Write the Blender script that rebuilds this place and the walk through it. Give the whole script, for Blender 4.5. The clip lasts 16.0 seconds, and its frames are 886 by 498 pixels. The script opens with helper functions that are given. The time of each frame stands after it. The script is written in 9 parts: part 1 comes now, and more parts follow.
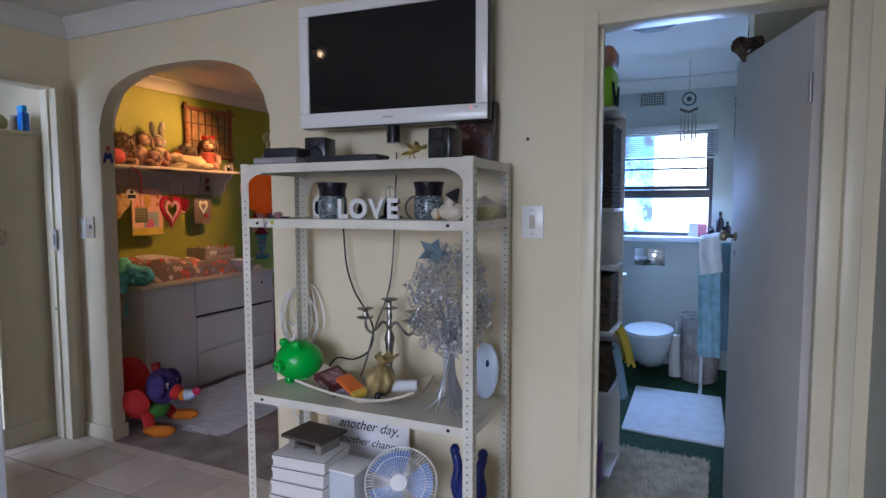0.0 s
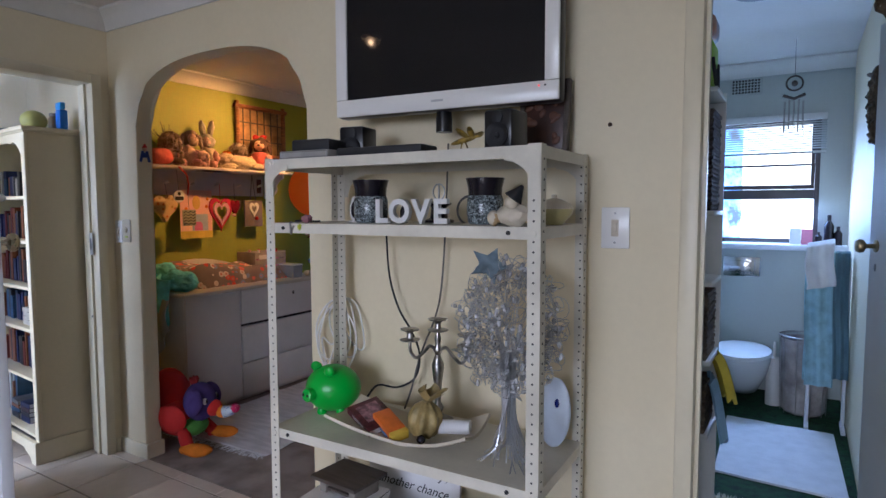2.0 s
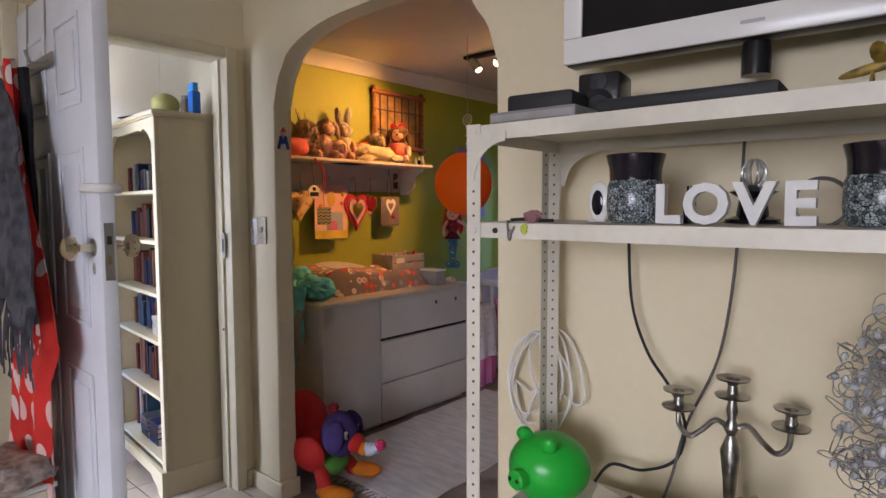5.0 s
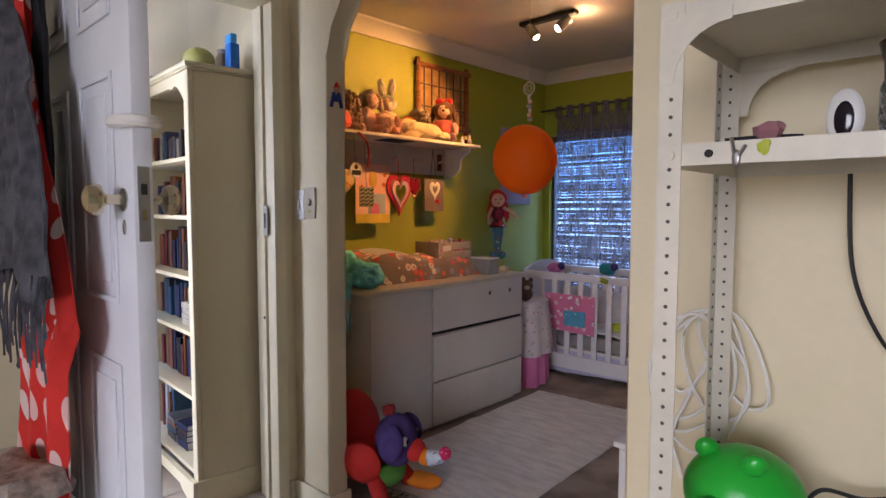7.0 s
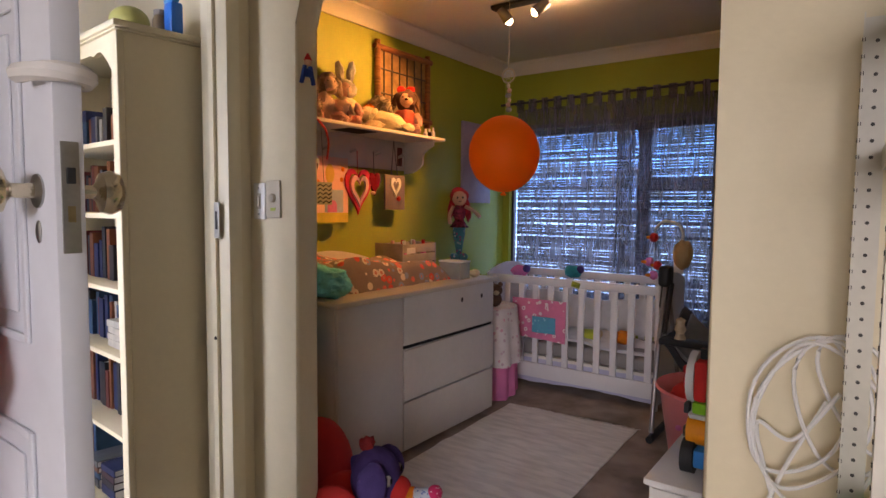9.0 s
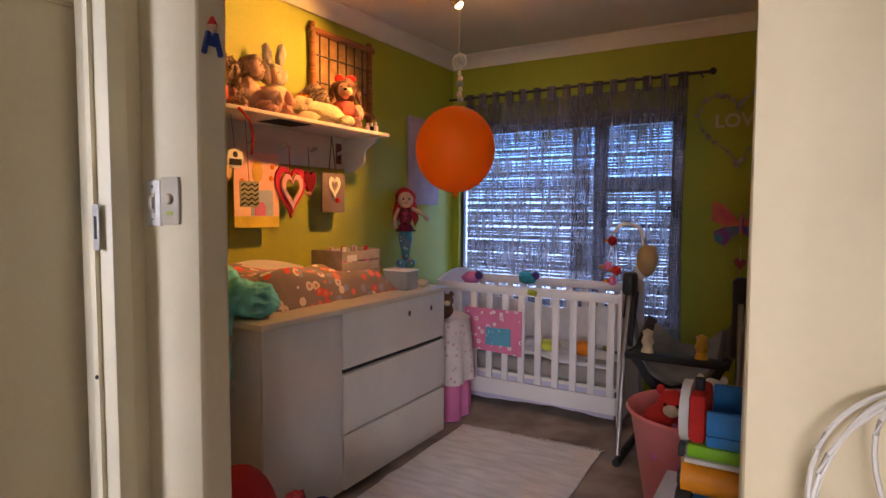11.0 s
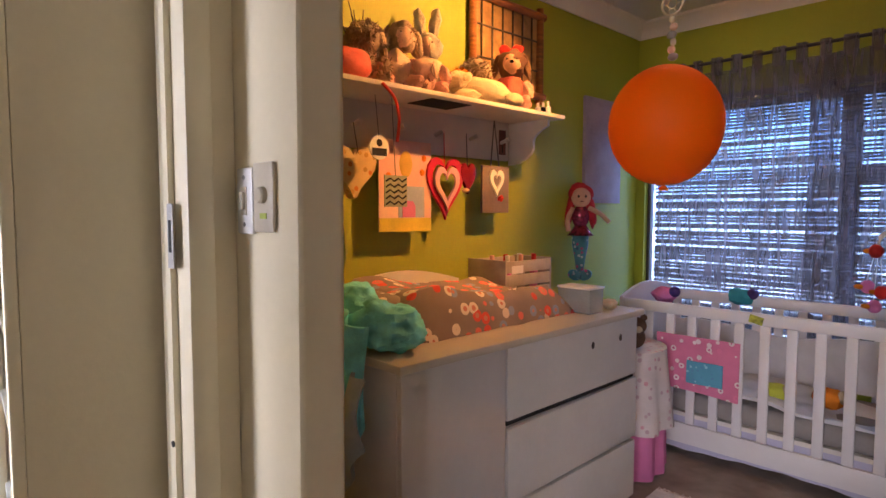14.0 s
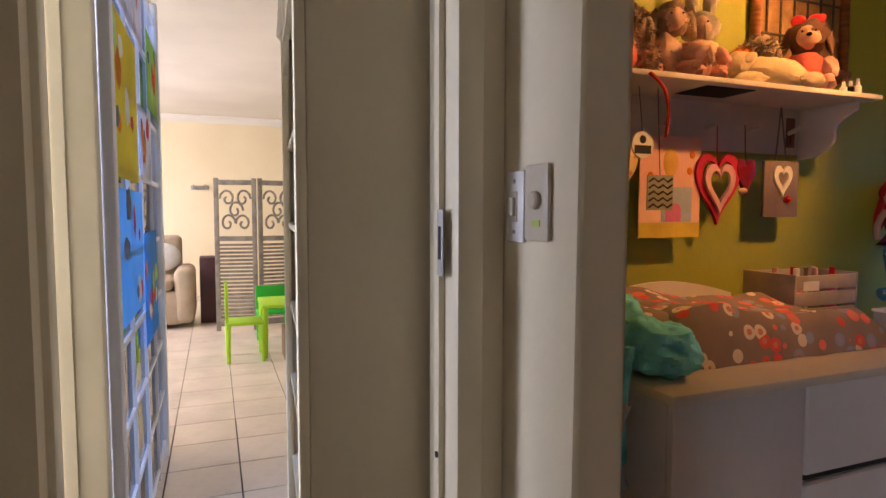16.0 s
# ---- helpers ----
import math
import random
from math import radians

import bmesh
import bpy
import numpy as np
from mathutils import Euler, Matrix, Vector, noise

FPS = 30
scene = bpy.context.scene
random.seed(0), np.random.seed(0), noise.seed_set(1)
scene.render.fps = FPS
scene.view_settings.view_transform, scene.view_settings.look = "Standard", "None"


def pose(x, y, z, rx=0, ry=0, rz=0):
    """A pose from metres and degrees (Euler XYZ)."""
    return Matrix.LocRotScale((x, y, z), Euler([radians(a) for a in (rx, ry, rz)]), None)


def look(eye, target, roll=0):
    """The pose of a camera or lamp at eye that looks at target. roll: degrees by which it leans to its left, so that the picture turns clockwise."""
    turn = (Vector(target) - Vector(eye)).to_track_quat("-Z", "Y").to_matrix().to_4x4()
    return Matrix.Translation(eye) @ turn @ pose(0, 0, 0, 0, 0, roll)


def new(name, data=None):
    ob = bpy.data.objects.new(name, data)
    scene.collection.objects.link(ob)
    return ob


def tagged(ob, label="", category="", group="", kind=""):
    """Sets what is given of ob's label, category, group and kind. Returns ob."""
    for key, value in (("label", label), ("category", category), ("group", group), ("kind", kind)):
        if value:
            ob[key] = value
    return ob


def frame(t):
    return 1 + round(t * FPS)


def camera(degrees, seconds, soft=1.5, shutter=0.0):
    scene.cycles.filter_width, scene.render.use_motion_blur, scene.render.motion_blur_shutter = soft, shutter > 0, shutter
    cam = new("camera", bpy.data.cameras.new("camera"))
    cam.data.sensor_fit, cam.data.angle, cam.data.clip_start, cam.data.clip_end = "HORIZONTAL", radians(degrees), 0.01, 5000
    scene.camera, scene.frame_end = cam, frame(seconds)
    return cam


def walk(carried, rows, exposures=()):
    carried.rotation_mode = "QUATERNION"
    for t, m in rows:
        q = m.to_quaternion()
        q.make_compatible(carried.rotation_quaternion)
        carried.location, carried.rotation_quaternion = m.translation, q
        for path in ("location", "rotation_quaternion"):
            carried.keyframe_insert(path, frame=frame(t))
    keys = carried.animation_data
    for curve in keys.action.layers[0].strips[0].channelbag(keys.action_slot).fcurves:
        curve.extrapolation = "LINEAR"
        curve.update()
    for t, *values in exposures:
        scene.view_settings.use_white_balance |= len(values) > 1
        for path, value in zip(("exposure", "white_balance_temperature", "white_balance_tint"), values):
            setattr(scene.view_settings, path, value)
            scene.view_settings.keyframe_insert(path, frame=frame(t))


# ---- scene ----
cam = camera(74.0, 16.0)

PATH = [
    (0, (0.746, -0.085, 1.379), (-0.108, 1.717, 1.228), -0.1),
    (0.5, (0.722, 0.033, 1.375), (-0.164, 1.82, 1.225), -0.0),
    (1, (0.703, 0.131, 1.372), (-0.24, 1.888, 1.223), -0.2),
    (1.5, (0.66, 0.188, 1.368), (-0.347, 1.91, 1.222), -0.2),
    (2, (0.581, 0.288, 1.376), (-0.461, 1.989, 1.234), -0.1),
    (2.5, (0.454, 0.363, 1.383), (-0.609, 2.052, 1.239), -0.1),
    (3, (0.319, 0.443, 1.373), (-0.782, 2.107, 1.233), 0.1),
    (3.5, (0.211, 0.492, 1.392), (-0.945, 2.117, 1.247), -0.2),
    (4, (0.106, 0.542, 1.395), (-1.118, 2.118, 1.252), -0.1),
    (4.5, (-0.017, 0.608, 1.388), (-1.305, 2.131, 1.245), -0.0),
    (5, (-0.117, 0.652, 1.359), (-1.45, 2.137, 1.216), -0.1),
    (7.5, (-0.659, 0.789, 1.207), (-2.022, 2.246, 1.072), 0.1),
    (8, (-0.752, 0.826, 1.198), (-2.094, 2.303, 1.06), 0.2),
    (8.5, (-0.864, 0.858, 1.208), (-2.152, 2.382, 1.077), 0.5),
    (9, (-0.953, 0.874, 1.227), (-2.131, 2.485, 1.088), 0.5),
    (9.5, (-0.987, 0.918, 1.241), (-2.086, 2.583, 1.1), 0.5),
    (12, (-1.297, 1.353, 1.224), (-2.319, 3.068, 1.093), 0.3),
    (12.5, (-1.357, 1.451, 1.224), (-2.388, 3.16, 1.093), 0.3),
    (13, (-1.394, 1.551, 1.232), (-2.516, 3.201, 1.094), -0.1),
    (13.5, (-1.476, 1.593, 1.224), (-2.777, 3.107, 1.097), -0.3),
    (14, (-1.583, 1.62, 1.23), (-3.023, 3.001, 1.096), 0.1),
    (14.5, (-1.649, 1.621, 1.247), (-3.186, 2.892, 1.104), 0.4),
    (15, (-1.702, 1.653, 1.237), (-3.355, 2.771, 1.103), 0.2),
    (15.5, (-1.719, 1.656, 1.236), (-3.482, 2.592, 1.105), 0.1),
    (16, (-1.725, 1.628, 1.239), (-3.585, 2.352, 1.107), 0.1),
]
walk(cam, [(t, look(eye, target, roll)) for t, eye, target, roll in PATH],
     [(0, -0.2, 5250, 18), (2, -0.2, 5400, 18), (3.5, -0.02, 5800, 19), (5, 0.12, 6000, 20), (7.5, 0.12, 6200, 21), (9.5, 0.12, 6700, 23), (12.5, 0.85, 6700, 24), (14.5, 0.45, 6500, 25), (16, -0.1, 6250, 26)])

# ---- light ----
world = bpy.data.worlds.new("sky")
scene.world = world
world.use_nodes = True
wn = world.node_tree
sky = wn.nodes.new("ShaderNodeTexSky")
sky.sky_type, sky.sun_disc = "NISHITA", False
sky.sun_elevation, sky.sun_rotation = radians(48), radians(200)
wn.links.new(sky.outputs[0], wn.nodes["Background"].inputs[0])
wn.nodes["Background"].inputs[1].default_value = 0.12
sun = new("sun", bpy.data.lights.new("sun", "SUN"))
sun.data.energy, sun.data.angle, sun.data.color = 3.0, radians(0.6), (1.0, 0.95, 0.86)
sun.matrix_world = look((0, 0, 10), (2.0, 5.5, 2.0))


def area_lamp(name, eye, target, w, h, energy, color):
    lamp = new(name, bpy.data.lights.new(name, "AREA"))
    lamp.data.shape, lamp.data.size, lamp.data.size_y = "RECTANGLE", w, h
    lamp.data.energy, lamp.data.color = energy, color
    lamp.matrix_world = look(eye, target)
    return lamp


area_lamp("living_window_daylight", (0.8, -5.7, 2.3), (0.1, -2.66, 1.45), 3.6, 2.6, 455, (0.97, 0.97, 1.0))
area_lamp("bathroom_window_daylight", (0.30, 5.20, 1.50), (0.30, 3.6, 0.2), 0.7, 0.6, 31, (0.42, 0.62, 1.0))
area_lamp("nursery_window_daylight", (-3.0, 6.95, 2.85), (-2.6, 3.6, 0.1), 1.8, 0.8, 50, (0.62, 0.80, 1.0))
area_lamp("playroom_window_daylight", (-8.0, -1.35, 1.5), (-8.0, 2, 0.6), 3.0, 1.6, 190, (1.0, 0.97, 0.92))
# Added fill without a window: brightens the side room, its posters and the passage.
area_lamp("kids_room_fill", (-3.9, -1.1, 1.4), (-3.6, 1.2, 1.1), 1.6, 1.6, 130, (0.72, 0.82, 1.0))

# ---- helpers for building ----


def mat(name, color, rough=0.6, metal=0.0, var=0.12, scale=6.0, bump=0.05, grain=120.0, color2=None, spec=0.4, stretch=None,
        emit=0.0, alpha=1.0, trans=0.0, sub=0.0, random_tint=0.0):
    """A procedural surface: two scales of colour variation, and fine relief."""
    m = bpy.data.materials.new(name)
    m.use_nodes = True
    nt = m.node_tree
    b = nt.nodes["Principled BSDF"]
    tc = nt.nodes.new("ShaderNodeTexCoord")
    mp = nt.nodes.new("ShaderNodeMapping")
    mp.inputs["Scale"].default_value = stretch or (1, 1, 1)
    nt.links.new(tc.outputs["Object"], mp.inputs[0])
    n1 = nt.nodes.new("ShaderNodeTexNoise")
    n1.inputs["Scale"].default_value, n1.inputs["Detail"].default_value = scale, 5
    n2 = nt.nodes.new("ShaderNodeTexNoise")
    n2.inputs["Scale"].default_value, n2.inputs["Detail"].default_value = grain, 3
    for n in (n1, n2):
        nt.links.new(mp.outputs[0], n.inputs["Vector"])
    mix = nt.nodes.new("ShaderNodeMix")
    mix.data_type = "RGBA"
    c2 = color2 or tuple(c * (1 - var * 2) for c in color)
    mix.inputs[6].default_value, mix.inputs[7].default_value = (*color, 1), (*c2, 1)
    ramp = nt.nodes.new("ShaderNodeValToRGB")
    ramp.color_ramp.elements[0].position, ramp.color_ramp.elements[1].position = 0.38, 0.68
    nt.links.new(n1.outputs[0], ramp.inputs[0])
    nt.links.new(ramp.outputs[0], mix.inputs[0])
    out = mix.outputs[2]
    hsv = nt.nodes.new("ShaderNodeHueSaturation")
    mr = nt.nodes.new("ShaderNodeMapRange")
    mr.inputs[3].default_value, mr.inputs[4].default_value = 1 - var * 0.7, 1 + var * 0.7
    nt.links.new(n2.outputs[0], mr.inputs[0])
    if random_tint:
        oi = nt.nodes.new("ShaderNodeObjectInfo")
        mr2 = nt.nodes.new("ShaderNodeMapRange")
        mr2.inputs[3].default_value, mr2.inputs[4].default_value = 1 - random_tint, 1 + random_tint
        nt.links.new(oi.outputs["Random"], mr2.inputs[0])
        mul = nt.nodes.new("ShaderNodeMath")
        mul.operation = "MULTIPLY"
        nt.links.new(mr.outputs[0], mul.inputs[0])
        nt.links.new(mr2.outputs[0], mul.inputs[1])
        nt.links.new(mul.outputs[0], hsv.inputs["Value"])
    else:
        nt.links.new(mr.outputs[0], hsv.inputs["Value"])
    nt.links.new(out, hsv.inputs["Color"])
    nt.links.new(hsv.outputs[0], b.inputs["Base Color"])
    b.inputs["Roughness"].default_value, b.inputs["Metallic"].default_value = rough, metal
    b.inputs["Specular IOR Level"].default_value = spec
    if bump:
        bp = nt.nodes.new("ShaderNodeBump")
        bp.inputs["Strength"].default_value, bp.inputs["Distance"].default_value = min(1.0, bump * 4), 0.003
        nt.links.new(n2.outputs[0], bp.inputs["Height"])
        nt.links.new(bp.outputs[0], b.inputs["Normal"])
    if emit:
        b.inputs["Emission Color"].default_value, b.inputs["Emission Strength"].default_value = (*color, 1), emit
    if alpha < 1:
        b.inputs["Alpha"].default_value = alpha
    if trans:
        b.inputs["Transmission Weight"].default_value = trans
    if sub:
        b.inputs["Subsurface Weight"].default_value = sub
        b.inputs["Subsurface Radius"].default_value = (0.03, 0.015, 0.01)
    return m


def link_part(name, bm, material, parent=None, label="", smooth=True, kind=""):
    me = bpy.data.meshes.new(name)
    bmesh.ops.recalc_face_normals(bm, faces=bm.faces[:])
    bm.to_mesh(me)
    bm.free()
    me.materials.append(material)
    if smooth:
        for p in me.polygons:
            p.use_smooth = True
        me.set_sharp_from_angle(angle=radians(38))
    ob = new(name, me)
    if parent:
        ob.parent = parent
    tagged(ob, label=label, kind=kind)
    return ob


def part(name, bm, material, parent, label="", smooth=True):
    return link_part(name, bm, material, parent, label, smooth)


def thing(name, label, category, m=None, group=""):
    ob = new(name)
    ob.empty_display_size = 0.05
    if m is not None:
        ob.matrix_basis = m
    return tagged(ob, label, category, group)


def solid(name, bm, material, label, category, m=None, group="", smooth=True):
    ob = link_part(name, bm, material, None, "", smooth)
    if m is not None:
        ob.matrix_basis = m
    return tagged(ob, label, category, group)


def setting(name, bm, material, label="", smooth=False):
    return link_part(name, bm, material, None, label, smooth, kind="structure")


def box(x0, x1, y0, y1, z0, z1, bevel=0.0, bm=None, m=None, seg=2):
    """An axis-aligned block from corner to corner, its edges rounded."""
    bm = bm or bmesh.new()
    c = Matrix.Translation(((x0 + x1) / 2, (y0 + y1) / 2, (z0 + z1) / 2)) @ Matrix.Diagonal((abs(x1 - x0), abs(y1 - y0), abs(z1 - z0), 1))
    made = bmesh.ops.create_cube(bm, size=1, matrix=(m @ c) if m is not None else c)
    if bevel:
        edges = {e for v in made["verts"] for e in v.link_edges}
        bmesh.ops.bevel(bm, geom=list(edges), offset=bevel, segments=seg, affect="EDGES", profile=0.5)
    return bm


def rod(p0, p1, r0, r1=None, seg=12, bm=None):
    """A round bar from p0 to p1."""
    bm = bm or bmesh.new()
    p0, p1 = Vector(p0), Vector(p1)
    d = p1 - p0
    m = Matrix.Translation((p0 + p1) / 2) @ d.to_track_quat("Z", "Y").to_matrix().to_4x4()
    bmesh.ops.create_cone(bm, cap_ends=True, segments=seg, radius1=r0, radius2=r0 if r1 is None else r1, depth=d.length, matrix=m)
    return bm


def tube(points, r, seg=6, bm=None, closed=False):
    """A round wire through points."""
    bm = bm or bmesh.new()
    pts = [Vector(p) for p in points]
    n = len(pts)
    rings = []
    up = Vector((0.31, 0.22, 0.93))
    for i, p in enumerate(pts):
        a = pts[(i - 1) % n] if closed or i else pts[0]
        c = pts[(i + 1) % n] if closed or i < n - 1 else pts[-1]
        d = (c - a).normalized()
        u = d.cross(up)
        if u.length < 1e-3:
            u = d.cross(Vector((1, 0, 0)))
        u.normalize()
        v = d.cross(u)
        rr = r(i / max(1, n - 1)) if callable(r) else r
        rings.append([bm.verts.new(p + (u * math.cos(k * math.tau / seg) + v * math.sin(k * math.tau / seg)) * rr) for k in range(seg)])
    for i in range(n if closed else n - 1):
        a, b = rings[i], rings[(i + 1) % n]
        for k in range(seg):
            bm.faces.new((a[k], a[(k + 1) % seg], b[(k + 1) % seg], b[k]))
    if not closed:
        bm.faces.new(rings[0])
        bm.faces.new(rings[-1][::-1])
    return bm


def spline(points, steps=8):
    """A smooth run through points."""
    pts = [Vector(p) for p in points]
    out = []
    for i in range(len(pts) - 1):
        p0, p1, p2, p3 = pts[max(i - 1, 0)], pts[i], pts[i + 1], pts[min(i + 2, len(pts) - 1)]
        for k in range(steps):
            t = k / steps
            out.append(0.5 * ((2 * p1) + (p2 - p0) * t + (2 * p0 - 5 * p1 + 4 * p2 - p3) * t * t + (3 * p1 - p0 - 3 * p2 + p3) * t ** 3))
    out.append(pts[-1])
    return out


def lathe(profile, seg=28, bm=None, m=None):
    """A turned shape from (radius, height) pairs."""
    bm = bm or bmesh.new()
    m = m if m is not None else Matrix()
    rings = []
    for r, z in profile:
        rings.append([bm.verts.new(m @ Vector((max(r, 1e-4) * math.cos(k * math.tau / seg), max(r, 1e-4) * math.sin(k * math.tau / seg), z))) for k in range(seg)])
    for a, b in zip(rings, rings[1:]):
        for k in range(seg):
            bm.faces.new((a[k], a[(k + 1) % seg], b[(k + 1) % seg], b[k]))
    bm.faces.new(rings[0][::-1])
    bm.faces.new(rings[-1])
    return bm


def ball(c, r, bm=None, rot=(0, 0, 0), seg=18, lump=0.0, seed=0):
    """An ellipsoid, made uneven by lump."""
    bm = bm or bmesh.new()
    r = (r, r, r) if isinstance(r, (int, float)) else r
    made = bmesh.ops.create_uvsphere(bm, u_segments=seg, v_segments=max(8, seg * 2 // 3), radius=1)
    e = Euler([radians(a) for a in rot]).to_matrix()
    for v in made["verts"]:
        k = 1 + lump * noise.noise(v.co * 1.7 + Vector((seed * 3.1, seed * 1.7, 0)))
        v.co = Vector(c) + e @ Vector((v.co.x * r[0] * k, v.co.y * r[1] * k, v.co.z * r[2] * k))
    return bm


def prism(outline, depth, m=None, bm=None, bevel=0.0):
    """A flat outline in x and z with a thickness from y = 0 to depth."""
    bm = bm or bmesh.new()
    m = m if m is not None else Matrix()
    a = [bm.verts.new(m @ Vector((x, 0, z))) for x, z in outline]
    b = [bm.verts.new(m @ Vector((x, depth, z))) for x, z in outline]
    n = len(outline)
    fs = [bm.faces.new(a), bm.faces.new(b[::-1])]
    for i in range(n):
        bm.faces.new((a[i], b[i], b[(i + 1) % n], a[(i + 1) % n]))
    if bevel:
        es = {e for f in fs for e in f.edges}
        bmesh.ops.bevel(bm, geom=list(es), offset=bevel, segments=2, affect="EDGES", profile=0.5)
    return bm


def sheet(f, nu, nv, thick=0.004, bm=None):
    """A bent sheet of cloth: f(u, v) gives a point for u and v from 0 to 1."""
    bm = bm or bmesh.new()
    g = [[Vector(f(i / nu, j / nv)) for j in range(nv + 1)] for i in range(nu + 1)]
    top = [[bm.verts.new(p) for p in row] for row in g]
    low = []
    for i in range(nu + 1):
        row = []
        for j in range(nv + 1):
            du = g[min(i + 1, nu)][j] - g[max(i - 1, 0)][j]
            dv = g[i][min(j + 1, nv)] - g[i][max(j - 1, 0)]
            nn = du.cross(dv)
            nn = nn.normalized() if nn.length > 1e-9 else Vector((0, 0, 1))
            row.append(bm.verts.new(g[i][j] - nn * thick))
        low.append(row)
    for i in range(nu):
        for j in range(nv):
            bm.faces.new((top[i][j], top[i + 1][j], top[i + 1][j + 1], top[i][j + 1]))
            bm.faces.new((low[i][j], low[i][j + 1], low[i + 1][j + 1], low[i + 1][j]))
    for j in range(nv):
        bm.faces.new((top[0][j], top[0][j + 1], low[0][j + 1], low[0][j]))
        bm.faces.new((top[nu][j], low[nu][j], low[nu][j + 1], top[nu][j + 1]))
    for i in range(nu):
        bm.faces.new((top[i][0], low[i][0], low[i + 1][0], top[i + 1][0]))
        bm.faces.new((top[i][nv], top[i + 1][nv], low[i + 1][nv], low[i][nv]))
    return bm


def heart(w, h, n=28):
    """The outline of a heart, its middle at the origin."""
    pts = []
    for k in range(n):
        a = math.tau * k / n
        x = 16 * math.sin(a) ** 3
        z = 13 * math.cos(a) - 5 * math.cos(2 * a) - 2 * math.cos(3 * a) - math.cos(4 * a)
        pts.append((x / 32 * w, (z + 2.5) / 29 * h))
    return pts


def letters(name, text, size, depth, material, parent, m, label="", bold=0.0, slant=0.0):
    """Raised or printed letters in the built-in font, in the x-z plane, facing -y."""
    cu = bpy.data.curves.new(name, "FONT")
    cu.body, cu.size, cu.extrude, cu.offset = text, size, depth / 2, bold
    cu.align_x, cu.align_y, cu.resolution_u, cu.shear = "CENTER", "CENTER", 3, slant
    tmp = bpy.data.objects.new(name, cu)
    me = bpy.data.meshes.new_from_object(tmp)
    bpy.data.objects.remove(tmp)
    bpy.data.curves.remove(cu)
    me.transform(m @ pose(0, 0, 0, 90))
    me.materials.clear()
    me.materials.append(material)
    ob = new(name, me)
    if parent:
        ob.parent = parent
    return tagged(ob, label=label)


# ---- materials ----
CREAM = mat("cream_wall_paint", (0.77, 0.68, 0.475), 0.55, var=0.05, scale=1.3, bump=0.06, grain=45, color2=(0.72, 0.62, 0.41))
FRAME = mat("cream_gloss_enamel", (0.79, 0.71, 0.51), 0.35, var=0.06, scale=3, bump=0.03, grain=30)
GREEN = mat("lime_green_wall_paint", (0.34, 0.38, 0.03), 0.6, var=0.06, scale=1.5, bump=0.05, grain=50)
BATHWALL = mat("pale_sage_wall_paint", (0.50, 0.53, 0.50), 0.6, var=0.04, scale=1.5, bump=0.05, grain=50)
CEIL = mat("white_ceiling_paint", (0.74, 0.72, 0.67), 0.8, var=0.05, scale=1.2, bump=0.05, grain=40)
SHELFMETAL = mat("cream_enamelled_steel", (0.70, 0.66, 0.55), 0.42, var=0.09, scale=5, bump=0.02, grain=60, spec=0.5)
HOLE = mat("dark_slot", (0.03, 0.03, 0.03), 0.9, bump=0)
PUNCH = mat("punched_hole_grey", (0.10, 0.095, 0.085), 0.9, bump=0)
WHITE = mat("white_melamine", (0.76, 0.73, 0.68), 0.42, var=0.05, scale=3, bump=0.02, grain=40)
WHITEP = mat("white_gloss_paint", (0.80, 0.82, 0.88), 0.35, var=0.05, scale=3, bump=0.03, grain=30)
BLACK = mat("black_plastic", (0.012, 0.012, 0.014), 0.28, var=0.1, bump=0.01)
MATTBLACK = mat("matt_black_plastic", (0.02, 0.02, 0.022), 0.6, var=0.1, bump=0.03)
TVWHITE = mat("white_gloss_plastic", (0.82, 0.80, 0.76), 0.22, var=0.02, bump=0)
SCREEN = mat("dark_glass_screen", (0.006, 0.006, 0.008), 0.05, var=0.05, bump=0, spec=0.5)
TILE = mat("glazed_cream_tile", (0.70, 0.60, 0.50), 0.25, var=0.09, scale=3, bump=0.015, grain=30, random_tint=0.05)
GROUT = mat("grey_grout", (0.10, 0.085, 0.07), 0.9, var=0.15)
CARPET = mat("brown_carpet", (0.40, 0.33, 0.28), 0.95, var=0.25, scale=5, bump=0.25, grain=400)
GRASSMAT = mat("green_artificial_grass", (0.009, 0.06, 0.016), 0.9, var=0.4, scale=25, bump=0.3, grain=300)
CHROME = mat("chrome", (0.7, 0.7, 0.7), 0.15, 1.0, var=0.05, bump=0)
BRASS = mat("worn_brass", (0.45, 0.36, 0.20), 0.3, 1.0, var=0.2, bump=0.02)
STEEL = mat("dull_steel", (0.45, 0.44, 0.42), 0.4, 1.0, var=0.15, bump=0.02)
CLOUD = mat("white_cotton", (0.72, 0.72, 0.74), 0.9, var=0.06, scale=12, bump=0.2, grain=300)
WOOD = mat("orange_stained_wood", (0.32, 0.12, 0.03), 0.5, var=0.25, scale=8, bump=0.1, grain=60, stretch=(1, 1, 8))

# ---- large structure ----
YW, YB = 2.12, 2.21          # wall with the arch: its two faces
XL, XP = -2.68, -2.80        # wall with the bookcase doorway: its two faces
XG, YF = -3.52, 5.25         # green side wall, outer wall
H = 2.42

